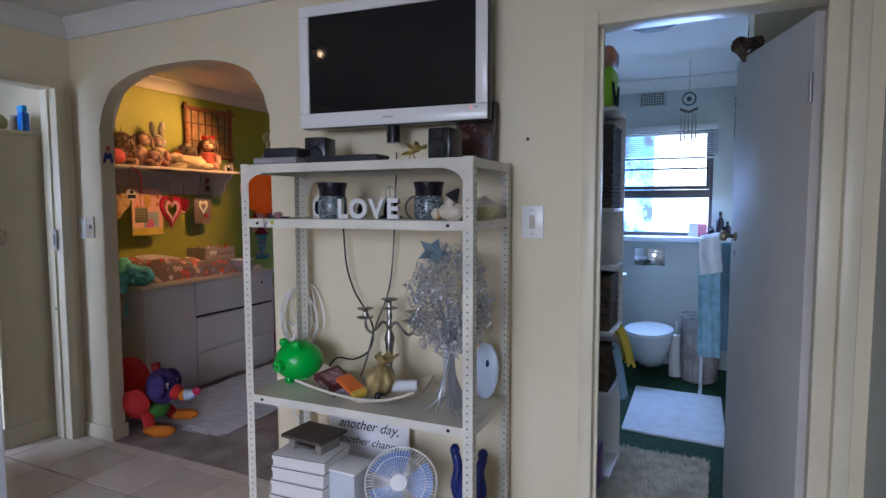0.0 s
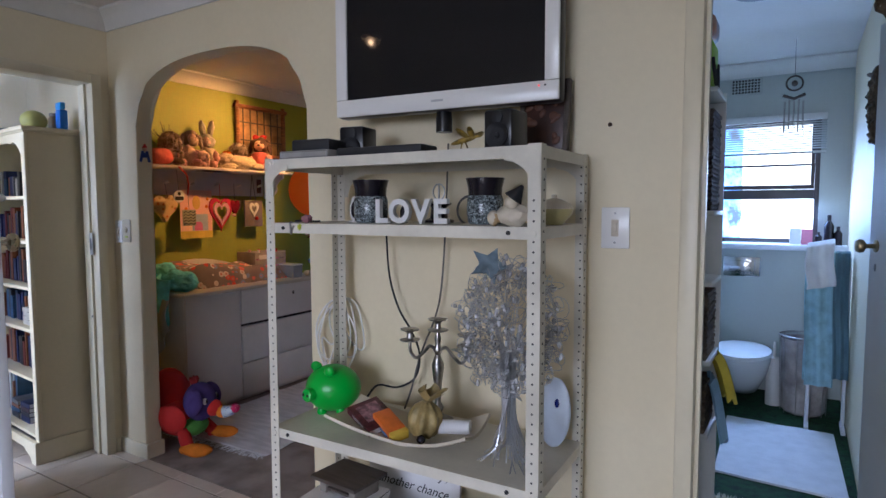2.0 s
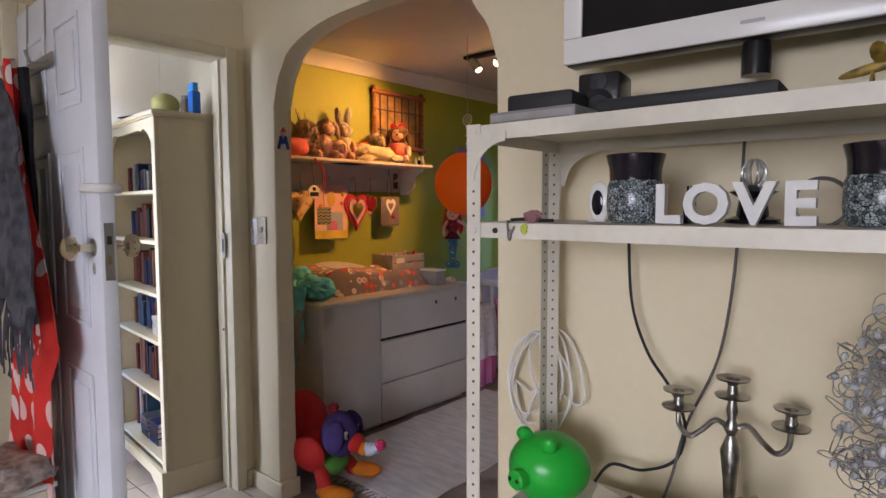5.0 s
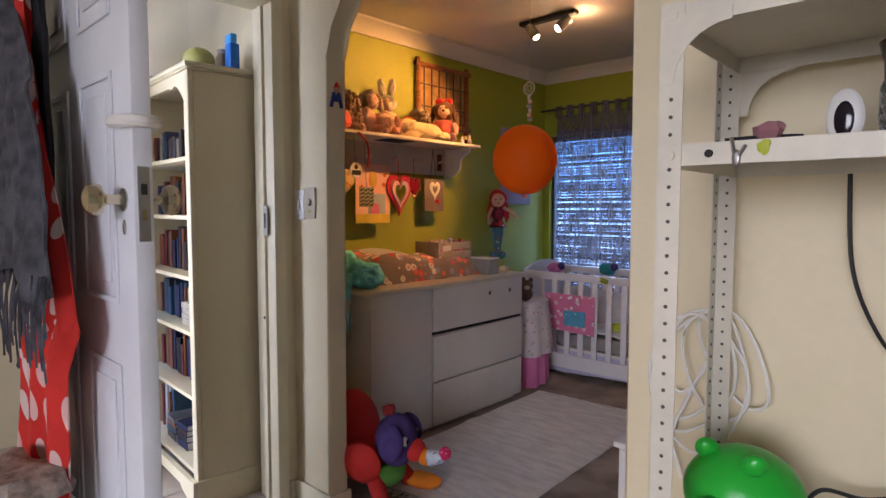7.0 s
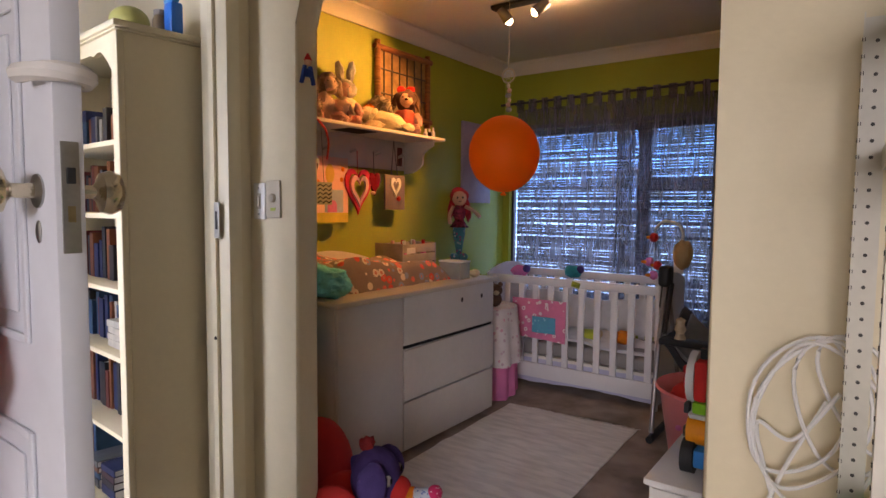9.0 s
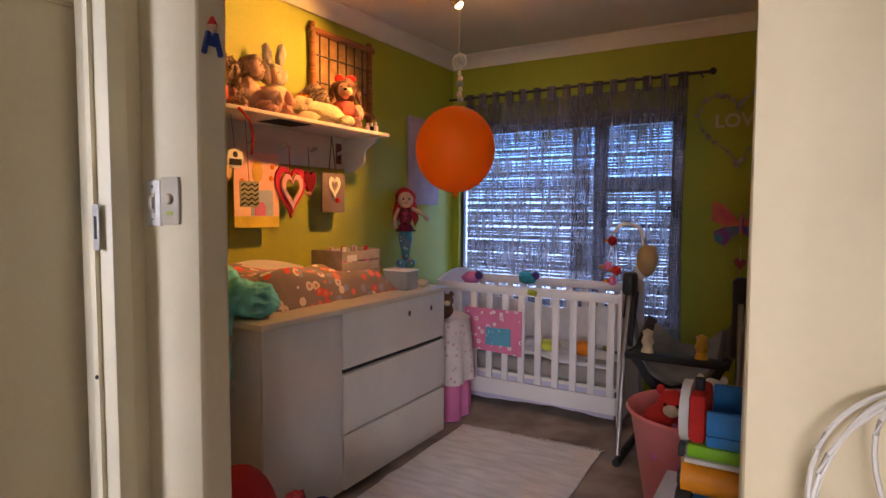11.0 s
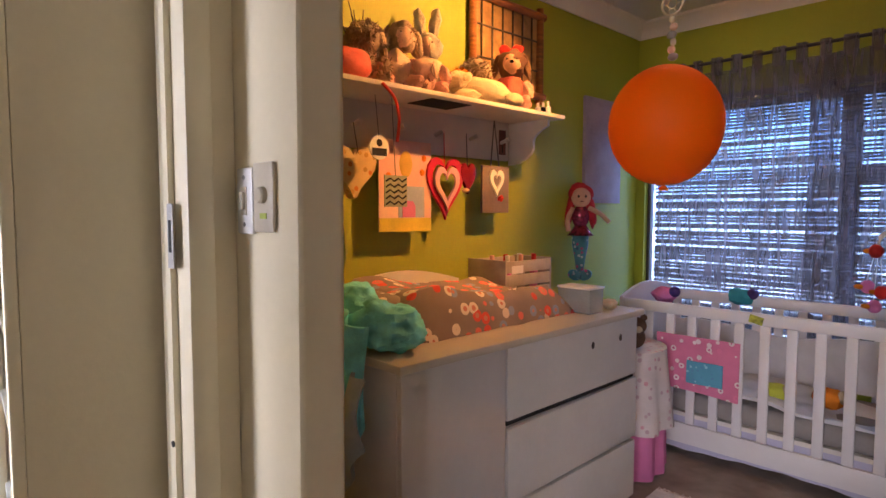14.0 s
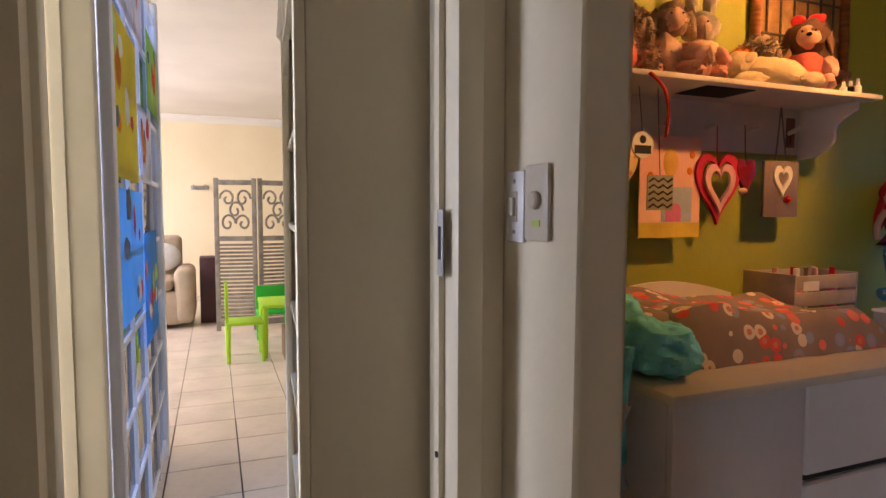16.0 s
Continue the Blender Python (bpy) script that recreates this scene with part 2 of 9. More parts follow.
arch = []
for k in range(25):
    a = math.pi * (1 - k / 24)
    c, s = math.cos(a), math.sin(a)
    arch.append((-1.828 + 0.618 * math.copysign(abs(c) ** 0.8, c), 1.80 + 0.312 * abs(s) ** 0.8))
outline = [(-2.80, 0), (-2.446, 0)] + arch + [(-1.21, 0), (0.287, 0), (0.287, 2.045), (1.126, 2.045), (1.126, 0), (1.30, 0), (1.30, H), (-2.80, H)]
bm = prism(outline, YB - YW, Matrix.Translation((0, YW, 0)))
edges = [e for e in bm.edges if all(v.co.x < -1.2 and v.co.x > -2.46 and v.co.z < 2.2 for v in e.verts) and abs(e.verts[0].co.y - e.verts[1].co.y) < 1e-5
         and not (abs(e.verts[0].co.z) < 1e-5 and abs(e.verts[1].co.z) < 1e-5)]
bmesh.ops.bevel(bm, geom=edges, offset=0.016, segments=3, affect="EDGES", profile=0.5)
setting("wall_arch", bm, CREAM, "cream painted wall with an arched opening and a doorway", smooth=True)

# wall with the doorway towards the bookcase passage
bm = box(XP, XL, -2.6, 1.20, 0, H)
box(XP, XL, 2.06, YW - 0.002, 0, H, bm=bm)
box(XP, XL, 1.20, 2.06, 2.07, H, bm=bm)
setting("wall_left", bm, CREAM, "cream painted wall with a doorway")
bm = box(1.18, 1.30, -2.6, YW - 0.002, 0, H)
setting("wall_right", bm, BATHWALL, "pale blue-green painted wall")
# Unseen back wall: sill and lintel are set to shape the daylight lamp's spread.
bm = box(XP, -0.85, -2.72, -2.6, 0, H)
box(1.05, 1.30, -2.72, -2.6, 0, H, bm=bm)
box(-0.85, 1.05, -2.72, -2.6, 0, 0.30, bm=bm)
box(-0.85, 1.05, -2.72, -2.6, 2.20, H, bm=bm)
setting("wall_back", bm, CREAM, "unseen cream back wall with an opening that shapes the daylight")
setting("ceiling", box(XP - 0.002, 1.30, -2.72, YB - 0.045, H + 0.002, H + 0.10), CEIL, "white painted ceiling")

# nursery
bm = box(XG - 0.1, XG, YW + 0.044, YF + 0.12, 0, H)
setting("wall_green_side", bm, GREEN, "lime green painted wall")
WX0, WX1, WZ0, WZ1 = -3.46, -1.82, 0.45, 1.87
bm = box(XG, WX0, YF, YF + 0.12, 0, H)
box(WX1, -0.42, YF, YF + 0.12, 0, H, bm=bm)
box(WX0, WX1, YF, YF + 0.12, 0, WZ0, bm=bm)
box(WX0, WX1, YF, YF + 0.12, WZ1, H, bm=bm)
setting("wall_green_window", bm, GREEN, "lime green painted wall with a wide window")
bm = box(-0.50, -0.42, YB, YF - 0.002, 0, H)
setting("wall_nursery_right", bm, CREAM, "cream painted wall")
setting("wall_nursery_front", box(XG, XP - 0.002, YW + 0.044, YB, 0, H), GREEN, "lime green painted wall beside the arch")
setting("wall_passage_end", box(XG - 0.1, XP - 0.002, YW + 0.004, YW + 0.043, 0, H), CREAM, "cream painted passage wall behind the bookcase")
setting("ceiling_nursery", box(XG, -0.46, YB - 0.04, YF + 0.1, H + 0.003, H + 0.09), CEIL, "white painted nursery ceiling")


def cornice(name, p0, p1, inward):
    """A coved plaster moulding between wall and ceiling."""
    prof = [(0, 0), (0, -0.095), (0.012, -0.095), (0.014, -0.085), (0.03, -0.05), (0.058, -0.025), (0.078, -0.014), (0.08, -0.003), (0.08, 0)]
    bm = bmesh.new()
    p0, p1, inward = Vector(p0), Vector(p1), Vector(inward)
    rows = [[bm.verts.new(p + inward * a + Vector((0, 0, b))) for a, b in prof] for p in (p0, p1)]
    n = len(prof)
    for i in range(n):
        bm.faces.new((rows[0][i], rows[0][(i + 1) % n], rows[1][(i + 1) % n], rows[1][i]))
    bm.faces.new(rows[0])
    bm.faces.new(rows[1][::-1])
    return setting(name, bm, CEIL, "white coved cornice", smooth=True)


cornice("cornice_1", (XG + 0.002, YB, H), (XG + 0.002, YF, H), (1, 0, 0))
cornice("cornice_2", (XG, YF - 0.002, H), (-0.5, YF - 0.002, H), (0, -1, 0))
cornice("cornice_3", (XL, YW - 0.002, H), (1.18, YW - 0.002, H), (0, -1, 0))
cornice("cornice_4", (XL + 0.002, -2.6, H), (XL + 0.002, YW, H), (1, 0, 0))

# bathroom
BX0, BX1 = -0.42, 0.85
BWX0, BWX1, BWZ0, BWZ1 = -0.10, 0.67, 1.11, 2.0
bm = box(BX0, BWX0, YF, YF + 0.12, 0, H)
box(BWX1, BX1 + 0.3, YF, YF + 0.12, 0, H, bm=bm)
box(BWX0, BWX1, YF, YF + 0.12, 0, BWZ0, bm=bm)
box(BWX0, BWX1, YF, YF + 0.12, BWZ1, H, bm=bm)
setting("wall_bathroom_window", bm, BATHWALL, "pale sage painted wall with a window")
bm = box(BX1, BX1 + 0.08, 2.95, YF - 0.002, 0, H)
box(1.10, 1.18, YB, 2.95, 0, H, bm=bm)
box(BX1 + 0.08, 1.10, 2.95, 3.03, 0, H, bm=bm)
setting("wall_bathroom_right", bm, CREAM, "cream painted bathroom wall")
setting("wall_bathroom_left", box(BX0, BX0 + 0.01, YB, YF - 0.002, 0, H - 0.002), BATHWALL, "pale sage painted bathroom wall")
setting("ceiling_bathroom", box(BX0 - 0.03, 1.18, YB - 0.04, YF + 0.1, H + 0.003, H + 0.09), CEIL, "white painted bathroom ceiling")
cornice("cornice_5", (BX0, YF - 0.002, H), (BX1, YF - 0.002, H), (0, -1, 0))

# passage and playroom beyond the doorway
setting("wall_passage_right", box(-5.3, XG - 0.102, YW + 0.004, YB, 0, H), CREAM, "cream painted passage wall")
bm = box(-5.05, -4.955, 1.24, 1.36, 0, 2.55)
box(-4.955, -3.44, 1.24, 1.36, 2.215, 2.55, bm=bm)
box(-3.44, -3.36, 1.24, 1.36, 0, 2.55, bm=bm)
box(-3.36, -2.86, 1.24, 1.36, 2.07, 2.55, bm=bm)
box(-2.86, XP - 0.002, 1.24, 1.36, 0, 2.55, bm=bm)
setting("wall_passage_left", bm, CREAM, "cream painted passage wall with a glazed opening")
setting("ceiling_passage", box(-5.3, XP - 0.004, 1.362, YW, H + 0.003, H + 0.13), CEIL, "white painted passage ceiling")
HP = 2.56
setting("wall_playroom_far", box(-10.9, -10.8, -1.5, 4.0, 0, HP), CREAM, "pale cream playroom wall")
setting("wall_playroom_side", box(-10.8, -5.3, 3.9, 4.0, 0, HP), CREAM, "pale cream playroom wall")
bm = box(-5.3, -5.2, YB + 0.002, 3.9, 0, HP)
setting("wall_playroom_near", bm, CREAM, "cream playroom wall")
bm = box(-10.8, -9.6, -1.5, -1.4, 0, HP)
box(-6.4, -2.8, -1.5, -1.4, 0, HP, bm=bm)
box(-9.6, -6.4, -1.5, -1.4, 0, 0.6, bm=bm)
box(-9.6, -6.4, -1.5, -1.4, 2.3, HP, bm=bm)
setting("wall_playroom_window", bm, CREAM, "cream playroom wall with a wide window")
setting("wall_kids_room", box(-5.05, -4.97, -1.4, 1.238, 0, HP), WHITEP, "white painted wall of the side room")
bm = box(-10.9, -5.302, -1.5, 4.0, HP + 0.002, HP + 0.08)
box(-5.302, XP - 0.004, -1.5, 1.36, HP + 0.002, HP + 0.08, bm=bm)
box(-5.302, -5.2, 1.362, YB, H + 0.135, HP, bm=bm)
setting("ceiling_playroom", bm, CEIL, "white playroom ceiling")
cornice("cornice_6", (-10.798, -1.4, HP), (-10.798, 3.9, HP), (1, 0, 0))

# floors
setting("floor", box(-10.9, 1.30, -2.72, YW, -0.12, -0.006), GROUT, "cream tiled floor with grey grout")
setting("floor_nursery", box(XG - 0.1, -0.46, YW + 0.002, YF + 0.1, -0.12, 0.0), CARPET, "brown carpet")
setting("floor_bathroom", box(-0.455, 1.18, YW + 0.002, YF + 0.1, -0.12, 0.0), GRASSMAT, "green artificial grass carpet")
setting("ground", box(-400, 400, -400, 400, -0.42, -0.40), mat("dry_grass", (0.10, 0.11, 0.05), 0.95, var=0.3, scale=0.5), "dry garden ground outside")

# ---- more materials ----


def dots(name, base, colors, scale, size=0.32, rough=0.85, stretch=(1, 1, 1), ring=None):
    """Cloth printed with round dots in several colours."""
    m = mat(name, base, rough, var=0.08, scale=9, bump=0.15, grain=350)
    nt = m.node_tree
    b = nt.nodes["Principled BSDF"]
    src = b.inputs["Base Color"].links[0].from_socket
    tc = nt.nodes.new("ShaderNodeTexCoord")
    mp = nt.nodes.new("ShaderNodeMapping")
    mp.inputs["Scale"].default_value = stretch
    nt.links.new(tc.outputs["Object"], mp.inputs[0])
    v = nt.nodes.new("ShaderNodeTexVoronoi")
    v.inputs["Scale"].default_value, v.inputs["Randomness"].default_value = scale, 0.7
    nt.links.new(mp.outputs[0], v.inputs["Vector"])
    less = nt.nodes.new("ShaderNodeMath")
    less.operation = "LESS_THAN"
    less.inputs[1].default_value = size
    nt.links.new(v.outputs["Distance"], less.inputs[0])
    sep = nt.nodes.new("ShaderNodeSeparateColor")
    nt.links.new(v.outputs["Color"], sep.inputs[0])
    ramp = nt.nodes.new("ShaderNodeValToRGB")
    ramp.color_ramp.interpolation = "CONSTANT"
    while len(ramp.color_ramp.elements) < len(colors):
        ramp.color_ramp.elements.new(0.5)
    for k, c in enumerate(colors):
        ramp.color_ramp.elements[k].position = k / len(colors)
        ramp.color_ramp.elements[k].color = (*c, 1)
    nt.links.new(sep.outputs[0], ramp.inputs[0])
    mix = nt.nodes.new("ShaderNodeMix")
    mix.data_type = "RGBA"
    nt.links.new(less.outputs[0], mix.inputs[0])
    nt.links.new(src, mix.inputs[6])
    nt.links.new(ramp.outputs[0], mix.inputs[7])
    last = mix.outputs[2]
    if ring:
        less2 = nt.nodes.new("ShaderNodeMath")
        less2.operation = "LESS_THAN"
        less2.inputs[1].default_value = size * 0.45
        nt.links.new(v.outputs["Distance"], less2.inputs[0])
        mix2 = nt.nodes.new("ShaderNodeMix")
        mix2.data_type = "RGBA"
        nt.links.new(less2.outputs[0], mix2.inputs[0])
        nt.links.new(last, mix2.inputs[6])
        mix2.inputs[7].default_value = (*ring, 1)
        last = mix2.outputs[2]
    nt.links.new(last, b.inputs["Base Color"])
    return m


def cells(name, c1, c2, gap, scale, rough=0.2):
    """A mosaic of glass chips set in dark grout."""
    m = mat(name, c1, rough, bump=0)
    nt = m.node_tree
    b = nt.nodes["Principled BSDF"]
    tc = nt.nodes.new("ShaderNodeTexCoord")
    v = nt.nodes.new("ShaderNodeTexVoronoi")
    v.feature = "DISTANCE_TO_EDGE"
    v.inputs["Scale"].default_value = scale
    v2 = nt.nodes.new("ShaderNodeTexVoronoi")
    v2.inputs["Scale"].default_value = scale
    for n in (v, v2):
        nt.links.new(tc.outputs["Object"], n.inputs["Vector"])
    less = nt.nodes.new("ShaderNodeMath")
    less.operation = "LESS_THAN"
    less.inputs[1].default_value = 0.07
    nt.links.new(v.outputs["Distance"], less.inputs[0])
    sep = nt.nodes.new("ShaderNodeSeparateColor")
    nt.links.new(v2.outputs["Color"], sep.inputs[0])
    mix = nt.nodes.new("ShaderNodeMix")
    mix.data_type = "RGBA"
    mix.inputs[6].default_value, mix.inputs[7].default_value = (*c1, 1), (*c2, 1)
    nt.links.new(sep.outputs[0], mix.inputs[0])
    mix2 = nt.nodes.new("ShaderNodeMix")
    mix2.data_type = "RGBA"
    nt.links.new(less.outputs[0], mix2.inputs[0])
    nt.links.new(mix.outputs[2], mix2.inputs[6])
    mix2.inputs[7].default_value = (*gap, 1)
    nt.links.new(mix2.outputs[2], b.inputs["Base Color"])
    return m


def sheer(name, color, clear):
    """Thin cloth that lets some of the view and light through."""
    m = mat(name, color, 0.9, var=0.15, scale=10, bump=0)
    nt = m.node_tree
    b = nt.nodes["Principled BSDF"]
    out = nt.nodes["Material Output"]
    tr = nt.nodes.new("ShaderNodeBsdfTransparent")
    tl = nt.nodes.new("ShaderNodeBsdfTranslucent")
    tl.inputs[0].default_value = (*color, 1)
    a = nt.nodes.new("ShaderNodeMixShader")
    a.inputs[0].default_value = 0.5
    nt.links.new(b.outputs[0], a.inputs[1])
    nt.links.new(tl.outputs[0], a.inputs[2])
    tc = nt.nodes.new("ShaderNodeTexCoord")
    mp = nt.nodes.new("ShaderNodeMapping")
    mp.inputs["Scale"].default_value = (60, 1, 5)
    n = nt.nodes.new("ShaderNodeTexNoise")
    n.inputs["Scale"].default_value = 1.0
    nt.links.new(tc.outputs["Object"], mp.inputs[0])
    nt.links.new(mp.outputs[0], n.inputs["Vector"])
    mr = nt.nodes.new("ShaderNodeMapRange")
    mr.inputs[1].default_value, mr.inputs[2].default_value = 0.35, 0.65
    mr.inputs[3].default_value, mr.inputs[4].default_value = clear - 0.14, clear + 0.14
    nt.links.new(n.outputs[0], mr.inputs[0])
    s = nt.nodes.new("ShaderNodeMixShader")
    nt.links.new(mr.outputs[0], s.inputs[0])
    nt.links.new(a.outputs[0], s.inputs[1])
    nt.links.new(tr.outputs[0], s.inputs[2])
    nt.links.new(s.outputs[0], out.inputs[0])
    return m


def glass(name, tint=(0.95, 0.97, 1.0)):
    m = bpy.data.materials.new(name)
    m.use_nodes = True
    nt = m.node_tree
    out = nt.nodes["Material Output"]
    g = nt.nodes.new("ShaderNodeBsdfGlossy")
    g.inputs["Roughness"].default_value = 0.02
    t = nt.nodes.new("ShaderNodeBsdfTransparent")
    t.inputs[0].default_value = (*tint, 1)
    fr = nt.nodes.new("ShaderNodeFresnel")
    s = nt.nodes.new("ShaderNodeMixShader")
    nt.links.new(fr.outputs[0], s.inputs[0])
    nt.links.new(t.outputs[0], s.inputs[1])
    nt.links.new(g.outputs[0], s.inputs[2])
    nt.links.new(s.outputs[0], out.inputs[0])
    return m


def glow(name, color, strength):
    m = bpy.data.materials.new(name)
    m.use_nodes = True
    nt = m.node_tree
    e = nt.nodes.new("ShaderNodeEmission")
    e.inputs[0].default_value, e.inputs[1].default_value = (*color, 1), strength
    nt.links.new(e.outputs[0], nt.nodes["Material Output"].inputs[0])
    return m


def plush(name, color, var=0.15):
    return mat(name, color, 0.95, var=var, scale=14, bump=0.3, grain=260, spec=0.15)


CLEAR = glass("window_glass")
ORANGE = mat("orange_balloon_rubber", (1.0, 0.21, 0.0), 0.6, var=0.02, scale=3, bump=0.0)
ont = ORANGE.node_tree
oa, ob_ = ont.nodes.new("ShaderNodeBsdfTranslucent"), ont.nodes.new("ShaderNodeMixShader")
oa.inputs[0].default_value, ob_.inputs[0].default_value = (1.0, 0.30, 0.0, 1), 0.5
ont.links.new(ont.nodes["Principled BSDF"].outputs[0], ob_.inputs[1])
ont.links.new(oa.outputs[0], ob_.inputs[2])
ont.links.new(ob_.outputs[0], ont.nodes["Material Output"].inputs[0])
REDCLOTH = dots("red_cloth_with_pale_hearts", (0.70, 0.035, 0.025), [(0.78, 0.62, 0.58), (0.74, 0.50, 0.46), (0.70, 0.035, 0.025), (0.76, 0.48, 0.44)], 15, 0.44, stretch=(1.7, 1, 0.6))
PADCLOTH = dots("brown_fleece_with_coloured_spots", (0.30, 0.23, 0.20), [(0.78, 0.66, 0.55), (0.75, 0.10, 0.07), (0.28, 0.34, 0.50), (0.80, 0.70, 0.58), (0.80, 0.18, 0.14)], 20, 0.42, ring=(0.65, 0.25, 0.18))
POLKA = dots("white_cloth_with_pink_spots", (0.72, 0.66, 0.66), [(0.65, 0.35, 0.42), (0.55, 0.4, 0.45)], 26, 0.26)
PINKDOT = dots("pink_cloth_with_white_spots", (0.75, 0.22, 0.38), [(0.8, 0.7, 0.72), (0.75, 0.22, 0.38), (0.85, 0.75, 0.75)], 24, 0.34, ring=(0.6, 0.15, 0.3))
BLUEPATCH = dots("blue_cloth_with_pale_spots", (0.10, 0.38, 0.55), [(0.3, 0.6, 0.7), (0.1, 0.3, 0.5)], 45, 0.3)
PINK = mat("pink_cloth", (0.72, 0.20, 0.42), 0.9, var=0.1, bump=0.15, grain=300)
TEAL = plush("teal_terry_towel", (0.24, 0.84, 0.88), 0.2)
GREYWOOL = mat("grey_woven_shawl", (0.10, 0.10, 0.12), 0.95, var=0.3, scale=20, bump=0.4, grain=200)
DARKCLOTH = mat("black_cloth", (0.015, 0.015, 0.02), 0.9, var=0.2, bump=0.2, grain=200)
RUGWHITE = mat("white_woven_cotton_rug", (0.84, 0.82, 0.80), 0.95, var=0.10, scale=7, bump=0.3, grain=180, stretch=(1, 4, 1))
MOSAIC = cells("dark_glass_mosaic", (0.06, 0.075, 0.08), (0.40, 0.46, 0.47), (0.012, 0.012, 0.014), 165)
DARKGLASS = mat("smoked_glass", (0.015, 0.012, 0.018), 0.1, var=0.2, bump=0)
SILVER = mat("tarnished_silver", (0.42, 0.40, 0.37), 0.3, 1.0, var=0.3, scale=30, bump=0.05)
WIRE = mat("grey_galvanised_wire", (0.56, 0.58, 0.61), 0.36, 0.8, var=0.2, bump=0.02)
PIGGREEN = mat("green_plastic", (0.015, 0.42, 0.035), 0.3, var=0.05, bump=0)
IVORY = mat("ivory_glazed_ceramic", (0.62, 0.55, 0.42), 0.35, var=0.08, bump=0.02)
SEAGRASS = mat("woven_seagrass", (0.16, 0.11, 0.065), 0.9, var=0.35, scale=30, bump=0.5, grain=110)
TOWELBLUE = plush("pale_blue_bath_towel", (0.36, 0.58, 0.68))
SHAG = plush("cream_shaggy_bath_mat", (0.80, 0.76, 0.62), 0.2)
CERAMIC = mat("white_sanitary_ceramic", (0.78, 0.79, 0.78), 0.12, var=0.02, bump=0)
ALU = mat("brown_window_metal", (0.10, 0.09, 0.09), 0.45, 0.5, var=0.1, bump=0.01)
BLIND = mat("white_blind_slat", (0.66, 0.66, 0.64), 0.5, var=0.05, bump=0.01)
REED = mat("grey_brown_blind_slat", (0.22, 0.22, 0.25), 0.7, var=0.2, bump=0.05)
SHEER = sheer("grey_sheer_curtain", (0.30, 0.27, 0.30), 0.52)
LIMEPLASTIC = mat("lime_green_plastic", (0.36, 0.65, 0.02), 0.4, var=0.03, bump=0.01)
DARKWOOD = mat("dark_grey_brown_wood", (0.09, 0.07, 0.055), 0.6, var=0.2, scale=10, bump=0.15, grain=60, stretch=(1, 6, 6))
GREYWASH = mat("grey_washed_wood", (0.28, 0.25, 0.21), 0.75, var=0.2, scale=12, bump=0.1, grain=60)
BLUEGLAZE = mat("dark_blue_glaze", (0.01, 0.02, 0.14), 0.15, var=0.15, bump=0.01)
FANBLUE = mat("translucent_blue_plastic", (0.20, 0.32, 0.62), 0.25, var=0.05, bump=0, alpha=0.75)
PAPER = mat("white_card", (0.74, 0.73, 0.72), 0.7, var=0.04, bump=0.02)
INK = mat("black_print", (0.02, 0.02, 0.025), 0.7, bump=0)
GOLD = mat("gold_organza", (0.42, 0.31, 0.12), 0.45, 0.2, var=0.3, scale=25, bump=0.1)
REDP = mat("red_felt", (0.60, 0.025, 0.02), 0.8, var=0.12, bump=0.2, grain=200)
PURPLE = plush("dark_blue_violet_plush", (0.085, 0.055, 0.19))
ORANGEP = plush("orange_plush", (0.75, 0.22, 0.02))
LIGHTP = plush("cream_plush", (0.72, 0.60, 0.40))
PINKP = plush("pink_plush", (0.76, 0.42, 0.35))
BROWNP = plush("brown_plush", (0.16, 0.09, 0.06))
GREYP = plush("grey_plush", (0.30, 0.27, 0.25))
BLACKP = plush("black_plush", (0.012, 0.01, 0.012))
SKINP = plush("peach_doll_cloth", (0.75, 0.45, 0.30))
HAIRRED = plush("red_wool_hair", (0.60, 0.035, 0.04), 0.25)

# ---- living room: fittings ----


def frame_set(name, axis, a0, a1, face0, face1, top, w=0.05, proud=0.014, label=""):
    """A door frame: two jambs and a head, wrapped round the end of the wall."""
    root = tagged(new(name), label, "door frame", kind="structure")

    def piece(nm, p, q, z0, z1):
        lo, hi = face0 - proud, face1 + proud
        bm = box(p, q, lo, hi, z0, z1, 0.005) if axis == "x" else box(lo, hi, p, q, z0, z1, 0.005)
        part(nm, bm, FRAME, root)
    piece("jamb", a0 - 0.012, a0 + w - 0.012, 0, top + w)
    piece("jamb", a1 - w + 0.012, a1 + 0.012, 0, top + w)
    piece("head", a0 + w - 0.012, a1 - w + 0.012, top, top + w)
    s0, s1 = (face0 + face1) / 2 - 0.012, (face0 + face1) / 2 + 0.012
    for p, q, z0, z1 in ((a0 + w - 0.012, a0 + w, 0, top), (a1 - w, a1 - w + 0.012, 0, top)):
        bm = box(p, q, s0, s1, z0, z1) if axis == "x" else box(s0, s1, p, q, z0, z1)
        part("door_stop", bm, FRAME, root)
    return root


f1 = frame_set("door_frame_1", "x", 0.287, 1.126, YW, YB, 2.02, label="cream enamelled steel frame of the bathroom doorway")
part("rebate", box(1.030, 1.0878, YW + 0.03, YB + 0.012, 0, 2.0198, 0.003), FRAME, f1)
f2 = frame_set("door_frame_2", "y", 1.20, 2.06, XP, XL, 2.035, label="cream enamelled frame of the passage doorway")
part("strike_plate", box(-2.728, -2.700, 2.0065, 2.0098, 1.12, 1.24, 0.001), mat("paint_smeared_steel", (0.50, 0.49, 0.46), 0.45, 0.2, var=0.15), f2, "paint-smeared steel strike plate")
part("strike_hole", box(-2.720, -2.708, 2.0055, 2.0070, 1.15, 1.21), HOLE, f2, "dark latch hole")
